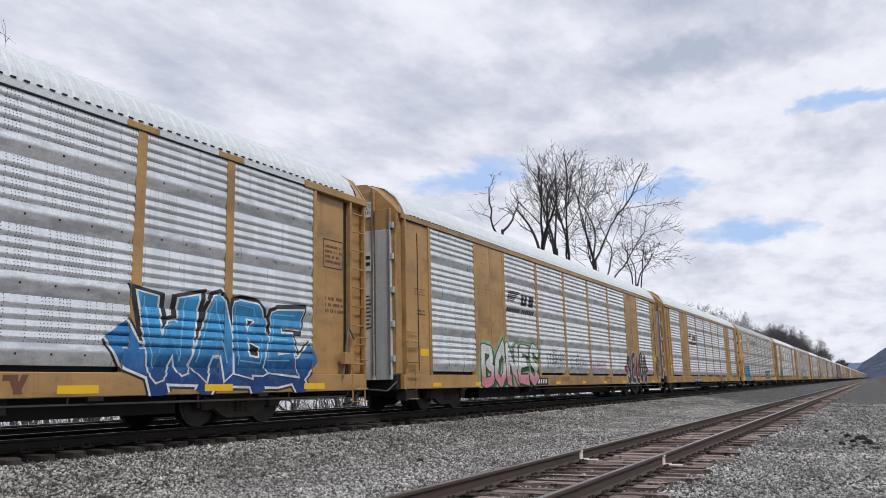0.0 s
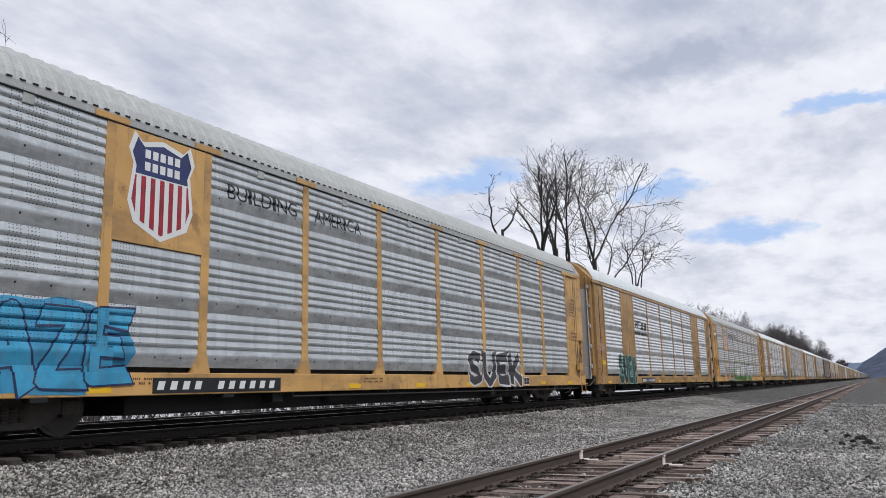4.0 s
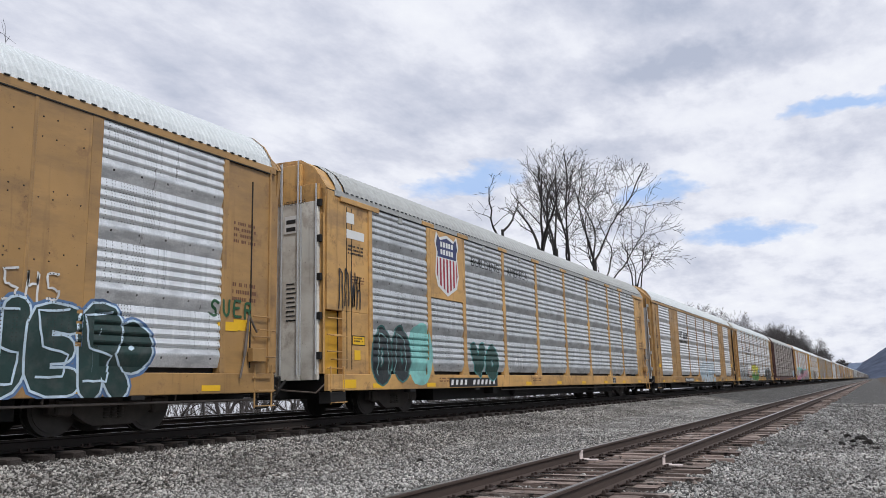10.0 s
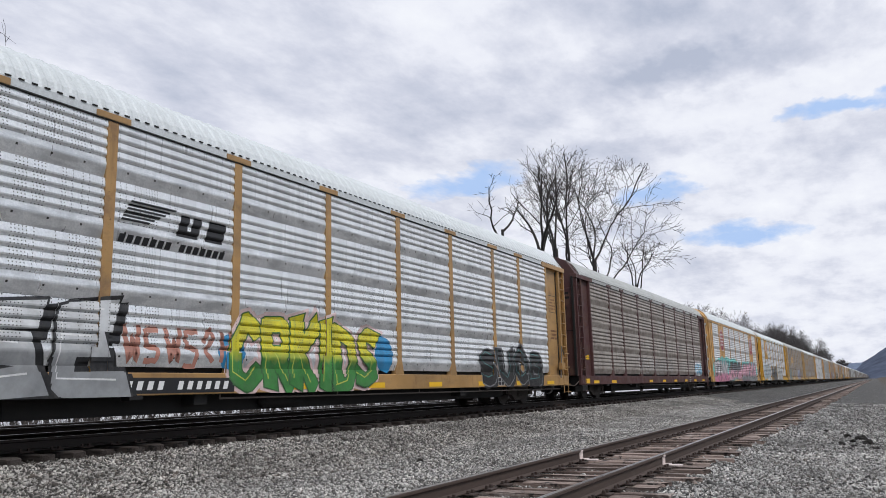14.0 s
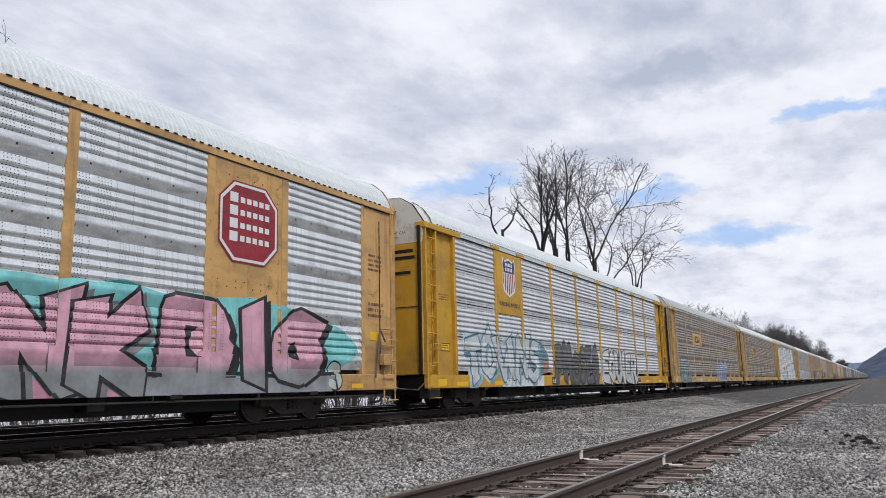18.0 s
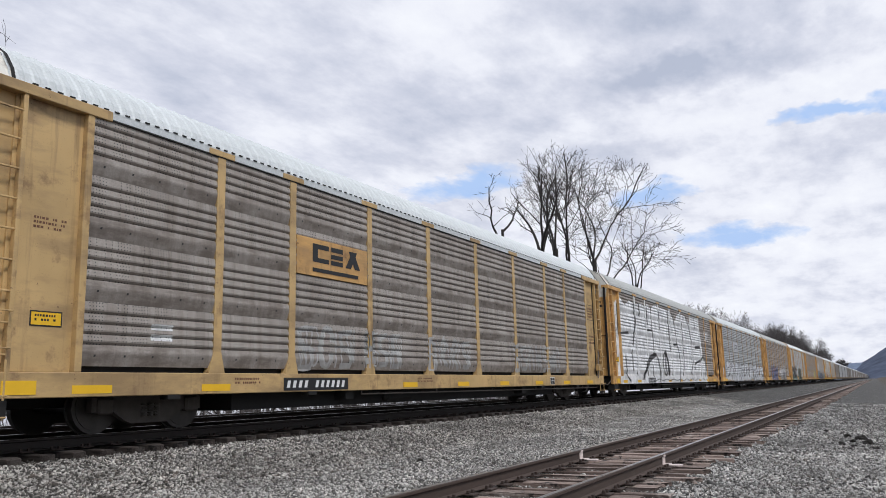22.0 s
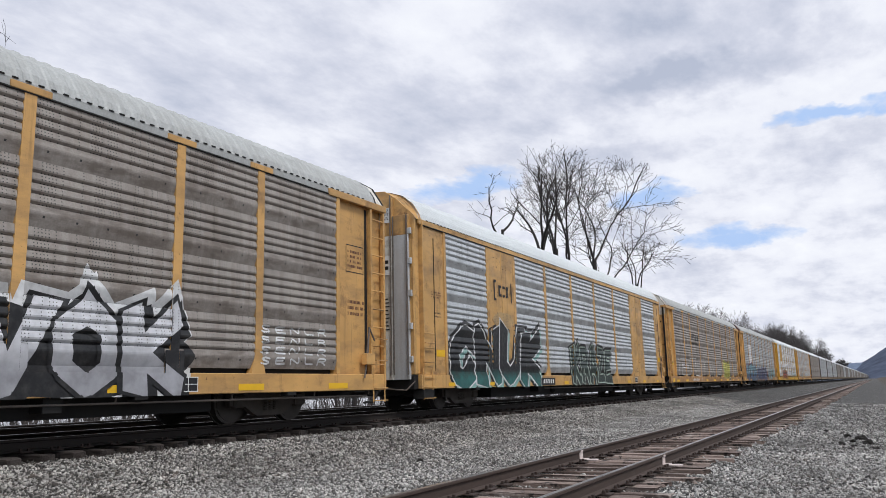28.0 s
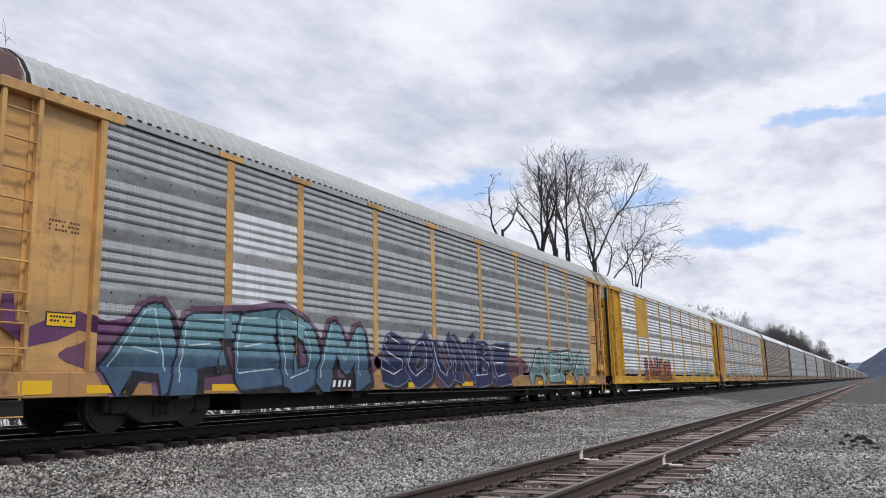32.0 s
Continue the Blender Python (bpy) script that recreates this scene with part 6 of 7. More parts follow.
    coat(6, "graffiti_tag", bubble_strokes("SUER", 24.75, 25.9, 1.95, 2.25, 0.05, 0.6, 22), spray((0.03, 0.12, 0.05)), 0.006, "dark green sprayed word on the end panel")
    slab("warning_plate", 1.56, 1.576, 25.0 - HALF, 25.5 - HALF, 1.7, 1.86, SAFETY, BUILT[6], "yellow warning plate with black edge", 0)
    # car 7
    bubble(7, "OO", 1.4, 3.15, 0.7, 2.05, spray((0.03, 0.04, 0.045)), spray((0.06, 0.20, 0.19)), "black bubble graffiti with a teal outline", 0.2, 0.0, None, 0.6, spray((0.30, 0.5, 0.5)), 26)
    coat(7, "graffiti_patch", blob(2.95, 4.3, 0.68, 2.25, 27, 0.3), spray((0.26, 0.60, 0.56)), 0.002, "pale teal sprayed patch")
    bubble(7, "VO", 6.6, 8.4, 0.8, 1.85, spray((0.02, 0.07, 0.06)), teal, "dark green bubble graffiti", 0.2, -0.02, None, 0.8, None, 28)
    tag(7, 9.1, 10.4, 1.1, 1.95, 3, 0.045, W, 29, "white line graffiti")
    tag(7, 20.0, 24.6, 0.95, 1.9, 9, 0.035, white_fade, 30, "faded white line graffiti")
    tag(7, 0.1, 1.0, 2.3, 3.3, 4, 0.04, K, 31, "black scrawl on the end panel")
    # car 8
    coat(8, "graffiti_patch", blob(12.0, 17.6, 0.85, 1.95, 32, 0.3), spray((0.46, 0.60, 0.70)), 0.002, "pale blue sprayed patch")
    piece(8, "WNKSE", 12.1, 17.5, 0.58, 2.05, spray((0.42, 0.56, 0.66), (0.62, 0.70, 0.76), 1.0, 0.5), W, "pale blue graffiti letters with white outlines", 0.26, 0.05, None, None, 1.2, W, 33)
    # car 9
    coat(9, "graffiti_cloud", scrawl(6.5, 9.0, 1.05, 1.7, 6, 0.09, 34), spray((0.52, 0.24, 0.18)), 0.002, "pale red sprayed lines")
    coat(9, "graffiti_cloud", blob(8.6, 9.3, 1.0, 1.6, 35) + blob(13.6, 14.4, 1.0, 1.8, 36), spray((0.03, 0.25, 0.5)), 0.003, "blue sprayed haze")
    piece(9, "SOEE", 1.6, 6.6, 0.58, 1.95, spray((0.30, 0.31, 0.32), (0.66, 0.67, 0.68), 1.0, 0.6), K, "silver and black graffiti", 0.34, 0.05, K, None, 1.0, W, 37)
    piece(9, "CRKIDS", 8.9, 13.7, 0.62, 2.0, yel, spray((0.05, 0.16, 0.05)), "yellow and green graffiti with a pink-white rim", 0.42, 0.03, None, spray((0.80, 0.60, 0.58)), 0.9, spray((0.55, 0.60, 0.10)), 38)
    piece(9, "SUOB", 19.1, 24.2, 0.62, 1.75, K, GREY, "black graffiti with a grey outline", 0.4, 0.04, K, None, 0.8, spray((0.10, 0.28, 0.28)), 39)
    number_board(9, 6.55, 9.0)
    # car 10
    coat(10, "graffiti_patch", blob(22.2, 24.7, 1.0, 1.9, 40, 0.12), W, 0.002, "white sprayed ground")
    bubble(10, "VSKA", 22.35, 24.55, 1.08, 1.78, sky2, W, "light blue graffiti on white", 0.06, 0.03, None, 0.7, None, 41)
    tag(10, 8.5, 16.0, 1.05, 1.9, 14, 0.05, white_fade, 42, "faded white line graffiti")
    # car 11
    coat(11, "graffiti_cloud", blob(0.45, 14.0, 0.6, 2.42, 43, 0.18), spray((0.22, 0.70, 0.66)), 0.002, "turquoise sprayed ground behind graffiti")
    coat(11, "graffiti_cloud", blob(13.0, 24.9, 0.62, 2.32, 44, 0.2), spray((0.26, 0.70, 0.70)), 0.002, "turquoise sprayed ground behind graffiti")
    coat(11, "graffiti_shadow", blob(1.5, 6.7, 0.8, 1.85, 90, 0.35) + blob(7.7, 13.6, 0.95, 2.0, 91, 0.25), GREY, 0.004, "grey sprayed shadow between the letters")
    coat(11, "graffiti_base", [rect(1.0, 6.9, 0.575, 0.95), rect(14.1, 24.2, 0.575, 0.85)], spray((0.74, 0.34, 0.46)), 0.003, "pink sprayed base along the sill")
    piece(11, "ERANK", 1.2, 7.1, 0.6, 2.15, spray((0.78, 0.26, 0.42), (0.68, 0.66, 0.68), 1.0, 0.35), K, "pink and silver wild graffiti outlined in black", 0.33, 0.05, spray((0.50, 0.22, 0.32)), None, 1.0, W, 45)
    piece(11, "LHUTUR", 7.4, 13.9, 0.75, 2.1, spray((0.80, 0.42, 0.52), (0.12, 0.12, 0.13), 1.35, 0.2), K, "pink and dark grey graffiti outlined in black", 0.40, 0.035, None, spray((0.50, 0.45, 0.47)), 0.5, None, 46)
    piece(11, "WINK", 14.0, 19.0, 0.58, 2.0, pink3, K, "pink and grey graffiti outlined in black", 0.42, 0.055, GREY, None, 0.7, None, 47)
    piece(11, "BIG", 19.35, 23.6, 0.72, 2.2, pink3, K, "pink and grey graffiti outlined in black", 0.42, 0.075, K, None, 0.35, None, 48)
    coat(11, "graffiti_base", [rect(18.6, 23.9, 0.575, 0.86)] + stroke([(18.5, 0.95), (20.2, 0.90), (22.0, 0.94), (24.0, 0.86)], 0.06, 0.001), spray((0.33, 0.34, 0.36)), 0.0075, "grey sprayed base below the letters")
    coat(11, "graffiti_outline", stroke([(18.5, 0.93), (19.6, 0.90), (20.9, 0.94), (22.3, 0.88), (24.0, 0.95), (24.1, 0.6)], 0.07), K, 0.009, "black edge of the grey base")
    bubble(11, "S", 23.75, 24.3, 0.62, 1.2, spray((0.62, 0.70, 0.62)), K, "small pale graffiti letter", 0.16, -0.02, None, 0.2, None, 49)
    number_board(11, 7.1, 9.9)
    octagon(11, 5.18, 3.7, 1.62, 1.62, 1.604)
    octagon(11, 21.3, 3.75, 1.62, 1.55, 1.604)
    coat(11, "graffiti_dots", blob(0.65, 1.0, 1.95, 2.3, 49, 0.2, 0.03) + blob(0.7, 1.1, 0.95, 1.3, 50, 0.2, 0.03), spray((0.12, 0.45, 0.42)), 0.004)
    # car 12
    slab("emblem_board", 1.5, 1.600, 4.24 - HALF, 6.14 - HALF, 2.86, 4.86, YELLOW, BUILT[12], "yellow board carrying the emblem", 0.006)
    shield(12, 5.18, 4.1, 0.95, 1.2, 1.604)
    written(12, "slogan", "BUILDING AMERICA", 4.4, 6.0, 3.12, 3.26, BLACK_PAINT, "black words on the yellow board", 1.604)
    piece(12, "TOWNS", 1.9, 7.6, 0.7, 2.05, spray((0.66, 0.70, 0.72)), spray((0.05, 0.16, 0.22)), "white and blue graffiti", 0.30, 0.045, spray((0.30, 0.48, 0.58)), spray((0.62, 0.72, 0.76)), 1.3, W, 51)
    coat(12, "graffiti_patch", [rect(4.4, 7.9, 0.58, 0.92)], W, 0.003, "white painted stretch of sill")
    coat(12, "graffiti_cloud", blob(6.3, 8.5, 0.9, 2.0, 66, 0.6), spray((0.10, 0.25, 0.32)), 0.002, "blue sprayed haze")
    coat(12, "graffiti_cloud", blob(6.9, 7.6, 1.5, 1.95, 67, 0.4) + blob(7.9, 8.5, 1.0, 1.5, 68, 0.4), spray((0.42, 0.20, 0.15)), 0.0024, "faded red sprayed haze")
    piece(12, "PMGSEO", 9.1, 14.2, 0.58, 2.05, spray((0.13, 0.13, 0.135)), K, "dark grey graffiti outlined in black", 0.40, 0.04, spray((0.20, 0.20, 0.20)), None, 1.0, spray((0.34, 0.34, 0.34)), 52)
    piece(12, "EOUIER", 14.8, 20.2, 0.62, 2.0, spray((0.70, 0.71, 0.71)), K, "silver graffiti letters with black outlines", 0.42, 0.05, K, W, 0.6, None, 56)
    number_board(12, 4.6, 7.6, False)
    slab("mark_board", SIDE, SIDE + 0.006, 8.7 - HALF, 9.08 - HALF, 0.62, 0.88, BLACK_PAINT, BUILT[12], "black board with a white track mark", 0)
    written(12, "track_mark", "R1", 8.75, 9.03, 0.67, 0.83, WHITE_PAINT, "white letters on the black board", SIDE + 0.009)
    # car 13
    letter_board(13, 6.3, 8.9, 2.98, 3.72, FADED, ((0.22, 0.30, 0.25, 0.75, 0), (0.30, 0.5, 0.65, 0.78, 0), (0.30, 0.5, 0.22, 0.35, 0), (0.5, 0.57, 0.22, 0.78, 0), (0.57, 0.7, 0.3, 0.5, 0.2), (0.72, 0.78, 0.22, 0.78, 0)))
    coat(13, "graffiti_patch", blob(1.6, 4.3, 0.7, 1.95, 57, 0.4), spray((0.26, 0.33, 0.33)), 0.002, "faint grey green haze")
    piece(13, "AEKG", 1.5, 4.9, 0.6, 2.0, spray((0.18, 0.24, 0.24)), spray((0.60, 0.63, 0.62)), "grey-green graffiti letters with white outlines", 0.36, 0.035, None, None, 0.9, spray((0.45, 0.5, 0.5)), 58)
    coat(13, "graffiti_tag", stroke([(4.3, 0.7), (5.0, 0.9), (5.1, 1.5), (4.7, 1.75), (4.4, 1.4), (4.9, 1.0)], 0.05), spray((0.60, 0.62, 0.5)), 0.013, "pale looping line")
    tag(13, 0.62, 1.25, 1.0, 1.9, 3, 0.03, white_fade, 58, "thin white scrawl on the end panel")
    piece(13, "AARUO", 14.4, 18.4, 0.75, 2.0, spray((0.14, 0.10, 0.34), (0.32, 0.40, 0.60), 1.1, 0.5), spray((0.66, 0.74, 0.86)), "violet and pale blue graffiti", 0.38, 0.06, spray((0.45, 0.62, 0.66)), None, 1.2, W, 59)
    number_board(13, 6.5, 8.6, False)
    # car 14
    letter_board(14, 6.32, 8.88, 2.98, 3.78, FADED, ((0.2, 0.27, 0.4, 0.85, 0), (0.2, 0.42, 0.74, 0.87, 0), (0.2, 0.42, 0.38, 0.5, 0), (0.45, 0.62, 0.74, 0.87, 0), (0.45, 0.62, 0.55, 0.67, 0), (0.45, 0.62, 0.38, 0.5, 0), (0.66, 0.74, 0.38, 0.87, 0.3), (0.8, 0.88, 0.38, 0.87, -0.3), (0.2, 0.85, 0.12, 0.22, 0)))
    for a, b, q in ((6.3, 8.4, 60), (8.7, 10.4, 61), (11.6, 14.2, 62), (17.2, 21.6, 63)):
        coat(14, "graffiti_patch", scrawl(a, b, 1.05, 1.95, max(3, int((b - a) * 1.6)), 0.13, q + 7), spray((0.40, 0.39, 0.38)), 0.003, "faded grey white graffiti block")
        tag(14, a, b, 1.05, 1.95, 5, 0.045, white_fade, q, "faded white line graffiti")
    coat(14, "graffiti_patch", [rect(2.7, 3.15, 1.45, 1.55), rect(2.7, 3.15, 1.62, 1.72)], W, 0.004, "two small white dashes")
    number_board(14, 5.95, 8.1)
    # car 15: white paint over nearly all of the side
    top = [(0.9, 4.3), (1.6, 4.62), (2.4, 4.3), (3.2, 4.6), (4.2, 4.5), (5.6, 4.64), (6.24, 4.45), (6.7, 4.72), (7.38, 4.5), (8.2, 4.77), (9.7, 4.73), (10.8, 4.7), (11.8, 4.7), (13.0, 4.17), (14.1, 4.7), (16.1, 4.71), (17.2, 4.3), (18.0, 4.79), (20.1, 4.78), (20.7, 3.9), (21.0, 2.4), (21.8, 2.0), (22.1, 0.9)]
    cols = [([(a[0], 0.58), (b[0], 0.58), (b[0], b[1]), (a[0], a[1])], 0) for a, b in zip(top, top[1:])]
    coat(15, "graffiti", cols, spray((0.90, 0.90, 0.91)), 0.003, "huge white graffiti covering the whole side")
    lines = [[(6.47, 4.5), (6.5, 3.57)], [(7.38, 4.54), (7.42, 3.35), (6.41, 3.31)], [(7.41, 3.35), (7.54, 2.96), (7.51, 2.24), (7.31, 2.03)], [(7.31, 2.03), (7.6, 2.08), (8.0, 2.05)],
             [(7.17, 1.52), (7.15, 0.89)], [(9.03, 4.52), (9.07, 3.45)], [(11.28, 4.7), (11.4, 2.4)], [(12.39, 4.6), (13.0, 3.92), (13.2, 2.94), (13.74, 2.22), (13.95, 1.6), (13.3, 0.6)],
             [(12.31, 2.76), (13.2, 2.82)], [(14.93, 4.23), (14.88, 1.24)], [(16.14, 4.71), (16.98, 4.1), (17.55, 3.09), (17.74, 1.89), (16.86, 1.13)], [(18.97, 4.75), (18.99, 4.04)], [(18.5, 2.79), (20.2, 2.88)],
             [(18.26, 1.37), (18.12, 1.72), (18.96, 1.86), (20.24, 2.0), (21.05, 2.29), (21.77, 1.89), (21.81, 1.36), (21.35, 0.92)], [(1.3, 4.3), (1.25, 2.9), (2.8, 3.0)], [(3.9, 4.5), (4.1, 3.6), (3.4, 2.4)], [(3.2, 2.2), (3.2, 1.2)], [(2.0, 1.9), (2.1, 0.9), (2.6, 0.7)], [(4.9, 4.6), (5.0, 3.9)]]
    polys = []
    for k, p in enumerate(lines):
        polys += stroke(p, 0.14 if k % 3 else 0.19, k * 0.0004)
    polys += stroke([(4.9, 0.8), (5.7, 1.25), (6.3, 1.75), (7.0, 1.95), (7.8, 2.05)], 0.34, 0.01, 0.6)
    polys += stroke([(6.38, 1.69), (7.15, 1.91), (7.98, 2.07), (8.37, 1.78), (8.62, 1.3), (8.58, 0.98), (8.4, 0.62)], 0.15, 0.0102)
    oval = [(10.02 + (0.62 + 0.12 * math.sin(q)) * math.cos(q) * (0.8 if math.sin(q) > 0.3 else 1.0), 1.62 + 0.62 * math.sin(q)) for q in np.linspace(0, 2 * math.pi, 25)]
    polys += stroke(oval, 0.13, 0.009) + stroke([(10.05, 2.3), (10.5, 1.9), (10.75, 1.3), (10.8, 0.98)], 0.34, 0.0092)
    wave = [(6.0 + 0.25 * k, 0.74 + 0.05 * math.sin(k * 0.9)) for k in range(64)]
    polys += stroke(wave, 0.035, 0.0096)
    coat(15, "graffiti_outline", polys, K, 0.005, "thick black graffiti lines on white")
    coat(15, "graffiti_patch", [([(9.85, 1.2), (10.3, 1.22), (10.28, 1.72), (10.05, 2.1), (9.78, 1.6)], 0)], GREY, 0.005, "grey middle of the white graffiti letter")
    number_board(15, 5.9, 7.4)
    coat(15, "graffiti_tag", bubble_strokes("SNF", 21.9, 23.72, 3.4, 4.05, 0.13, 0.2, 3), W, 0.006, "white sprayed letters on a dark screen")
    coat(15, "graffiti_tag", bubble_strokes("DANJO", 24.98, 25.72, 1.2, 1.42, 0.04, 0.4, 4), K, 0.004, "small black sprayed word on the end panel")
    # car 16
    silver = spray((0.74, 0.75, 0.78))
    coat(16, "graffiti_patch", blob(1.3, 25.0, 0.58, 1.15, 67, 0.25), silver, 0.002, "silver sprayed ground along the sill")
    bubble(16, "KC", 0.9, 2.3, 0.95, 1.85, silver, K, "silver graffiti letters outlined in black", 0.06, 0.02, None, 0.4, None, 66)
    piece(16, "PHYBR", 2.2, 10.0, 0.6, 2.12, silver, K, "large silver graffiti letters outlined in black", 0.37, 0.05, K, None, 0.45, None, 68)
    piece(16, "SEKT", 10.0, 13.9, 0.62, 2.05, silver, K, "silver graffiti letters outlined in black", 0.36, 0.045, K, None, 0.7, None, 69)
    piece(16, "SAUCER", 14.0, 19.7, 0.62, 2.05, silver, K, "silver graffiti letters outlined in black", 0.38, 0.045, K, None, 0.7, None, 70)
    piece(16, "SCEM", 19.8, 25.0, 0.62, 2.0, silver, K, "silver graffiti letters outlined in black", 0.36, 0.045, K, None, 0.7, None, 71)
    letter_board(16, 6.32, 8.9, 2.98, 3.8, CHROME, ((0.2, 0.23, 0.2, 0.8, 0), (0.2, 0.27, 0.74, 0.8, 0), (0.2, 0.27, 0.2, 0.26, 0), (0.33, 0.38, 0.35, 0.75, 0), (0.33, 0.46, 0.65, 0.76, 0), (0.33, 0.46, 0.33, 0.44, 0), (0.49, 0.61, 0.65, 0.76, 0), (0.49, 0.61, 0.33, 0.44, 0), (0.64, 0.7, 0.33, 0.76, 0.2), (0.72, 0.77, 0.33, 0.76, -0.2), (0.84, 0.87, 0.2, 0.8, 0), (0.3, 0.34, 0.1, 0.18, 0), (0.7, 0.74, 0.1, 0.18, 0)))
    number_board(16, 5.5, 7.7, False)
    # car 17
    coat(17, "graffiti_cloud", blob(4.0, 11.3, 0.62, 2.0, 72, 0.4), spray((0.26, 0.07, 0.05)), 0.002, "rust red sprayed ground")
    piece(17, "ZEAK", 4.3, 11.0, 0.6, 2.1, spray((0.03, 0.06, 0.20)), W, "navy blue graffiti with white outlines", 0.34, 0.05, spray((0.30, 0.06, 0.06)), None, 1.3, spray((0.16, 0.28, 0.5)), 73)
    tag(17, 11.8, 14.0, 1.2, 1.75, 9, 0.03, W, 74, "thin white script graffiti")
    coat(17, "graffiti_cloud", blob(14.2, 20.75, 0.56, 1.85, 75, 0.12, 0.06), K, 0.002, "black sprayed ground")
    piece(17, "HAVOK", 14.3, 20.5, 0.6, 2.0, spray((0.42, 0.42, 0.45), (0.72, 0.72, 0.75), 1.0, 0.4), K, "silver graffiti letters outlined in black", 0.30, 0.07, K, W, 0.3, None, 76)
    for r in range(4):
        coat(17, "graffiti_tag", bubble_strokes("SENLR", 22.3, 24.5, 1.12 + r * 0.2, 1.25 + r * 0.2, 0.035, 0.6, 77 + r), W, 0.006, "small white sprayed lines of script")
    # car 18
    piece(18, "CNUK", 1.6, 8.2, 0.6, 2.35, spray((0.04, 0.16, 0.15), (0.02, 0.022, 0.025), 0.8, 0.3), W, "black graffiti with white and teal outlines", 0.40, 0.05, spray((0.30, 0.52, 0.48)), K, 0.8, None, 78)
    piece(18, "KRAZE", 11.5, 16.6, 0.62, 2.1, spray((0.03, 0.05, 0.045)), spray((0.50, 0.60, 0.52)), "black graffiti letters with pale outlines", 0.30, 0.05, K, K, 0.5, None, 79)
    number_board(18, 7.4, 9.55)
    coat(18, "panel_mark", [rect(4.55, 4.62, 3.25, 3.9), rect(4.55, 4.72, 3.82, 3.9, 0, .001), rect(4.55, 4.72, 3.25, 3.33, 0, .001), rect(4.9, 5.0, 3.4, 3.75), rect(4.9, 5.12, 3.67, 3.75, 0, .001), rect(4.9, 5.12, 3.4, 3.48, 0, .001), rect(5.2, 5.4, 3.67, 3.75), rect(5.2, 5.4, 3.4, 3.48), rect(5.45, 5.54, 3.4, 3.75, 0.12), rect(5.56, 5.65, 3.4, 3.75, -0.1, .001), rect(5.85, 5.92, 3.25, 3.9)], BLACK_PAINT, 0, "black bracketed block mark on the tan panel", None, 1.604)
    coat(18, "graffiti_patch", blob(4.4, 6.0, 2.4, 2.9, 80, 0.5), spray((0.58, 0.38, 0.17)), 0, "", None, 1.602)
    # car 19
    outline = [[(2.75, 2.01), (4.04, 2.05), (5.08, 1.96), (5.54, 1.77), (5.68, 1.31), (5.35, 1.03), (3.07, 1.04), (3.08, 1.65), (3.43, 1.67), (3.41, 1.47), (4.89, 1.46), (4.93, 1.64), (3.43, 1.67)], [(5.65, 2.05), (7.46, 2.09), (7.39, 1.83), (7.1, 1.81), (7.13, 1.0), (8.86, 0.96)],
               [(8.94, 2.03), (10.48, 2.07), (10.48, 1.82), (10.17, 1.81), (10.18, 1.02)], [(11.33, 2.0), (12.34, 2.02), (13.5, 2.01), (13.36, 1.81), (13.57, 1.37), (13.84, 0.91)], [(13.13, 1.96), (13.36, 1.81)], [(11.91, 0.9), (12.43, 1.75), (13.0, 0.91)], [(12.18, 1.4), (12.72, 1.42)], [(14.53, 2.02), (14.79, 1.83), (14.73, 0.89)], [(14.53, 2.02), (16.11, 2.07), (17.87, 2.01), (18.16, 1.65), (17.94, 1.12)], [(15.56, 1.74), (15.59, 1.09), (18.07, 1.06)], [(15.57, 1.42), (17.43, 1.45), (17.6, 1.74)], [(2.0, 2.0), (2.2, 1.9), (2.25, 0.9)], [(8.94, 2.03), (8.94, 0.7)]]
    polys = []
    for k, p in enumerate(outline):
        fine = []
        for a, b in zip(p, p[1:]):
            fine += [(a[0] + (b[0] - a[0]) * q / 5, a[1] + (b[1] - a[1]) * q / 5) for q in range(5)]
        polys += stroke(fine + [p[-1]], 0.045, k * 0.0005)
    coat(19, "graffiti_outline", polys, W, 0.005, "thin white outline graffiti letters")
    piece(19, "TAPH", 18.0, 20.7, 0.95, 2.0, spray((0.66, 0.62, 0.10)), K, "yellow graffiti letters outlined in black", 0.44, 0.035, None, spray((0.5, 0.5, 0.08)), 0.5, None, 81)
    number_board(19, 5.9, 8.1, False)
    striped_logo(19, True)
    # car 20
    coat(20, "graffiti_cloud", blob(0.9, 9.2, 0.62, 1.75, 82, 0.55), spray((0.16, 0.07, 0.13)), 0.002, "purple sprayed ground")
    coat(20, "graffiti_cloud", blob(8.9, 18.2, 0.62, 1.8, 83, 0.5), spray((0.15, 0.06, 0.09)), 0.002, "dark red sprayed ground")
    tagged(coat(20, "graffiti_swoosh", stroke([(0.08, 2.0), (0.12, 1.6), (0.4, 1.42), (0.8, 1.55), (1.2, 1.7), (1.6, 1.6), (2.0, 1.7)], 0.34, 0.0, 0.5), purple, 0.004, "purple sprayed swoosh"), kind="stuff")
    piece(20, "AFEDM", 1.8, 8.6, 0.6, 2.05, steel_teal, spray((0.02, 0.02, 0.04)), "teal and blue wild graffiti with white edges", 0.36, 0.045, K, spray((0.22, 0.12, 0.20)), 1.2, spray((0.55, 0.68, 0.74)), 84)
    piece(20, "SOUNBE", 9.2, 16.6, 0.66, 1.95, navy, spray((0.26, 0.32, 0.46)), "dark blue wild graffiti with pale edges", 0.40, 0.03, K, None, 1.2, W, 85)
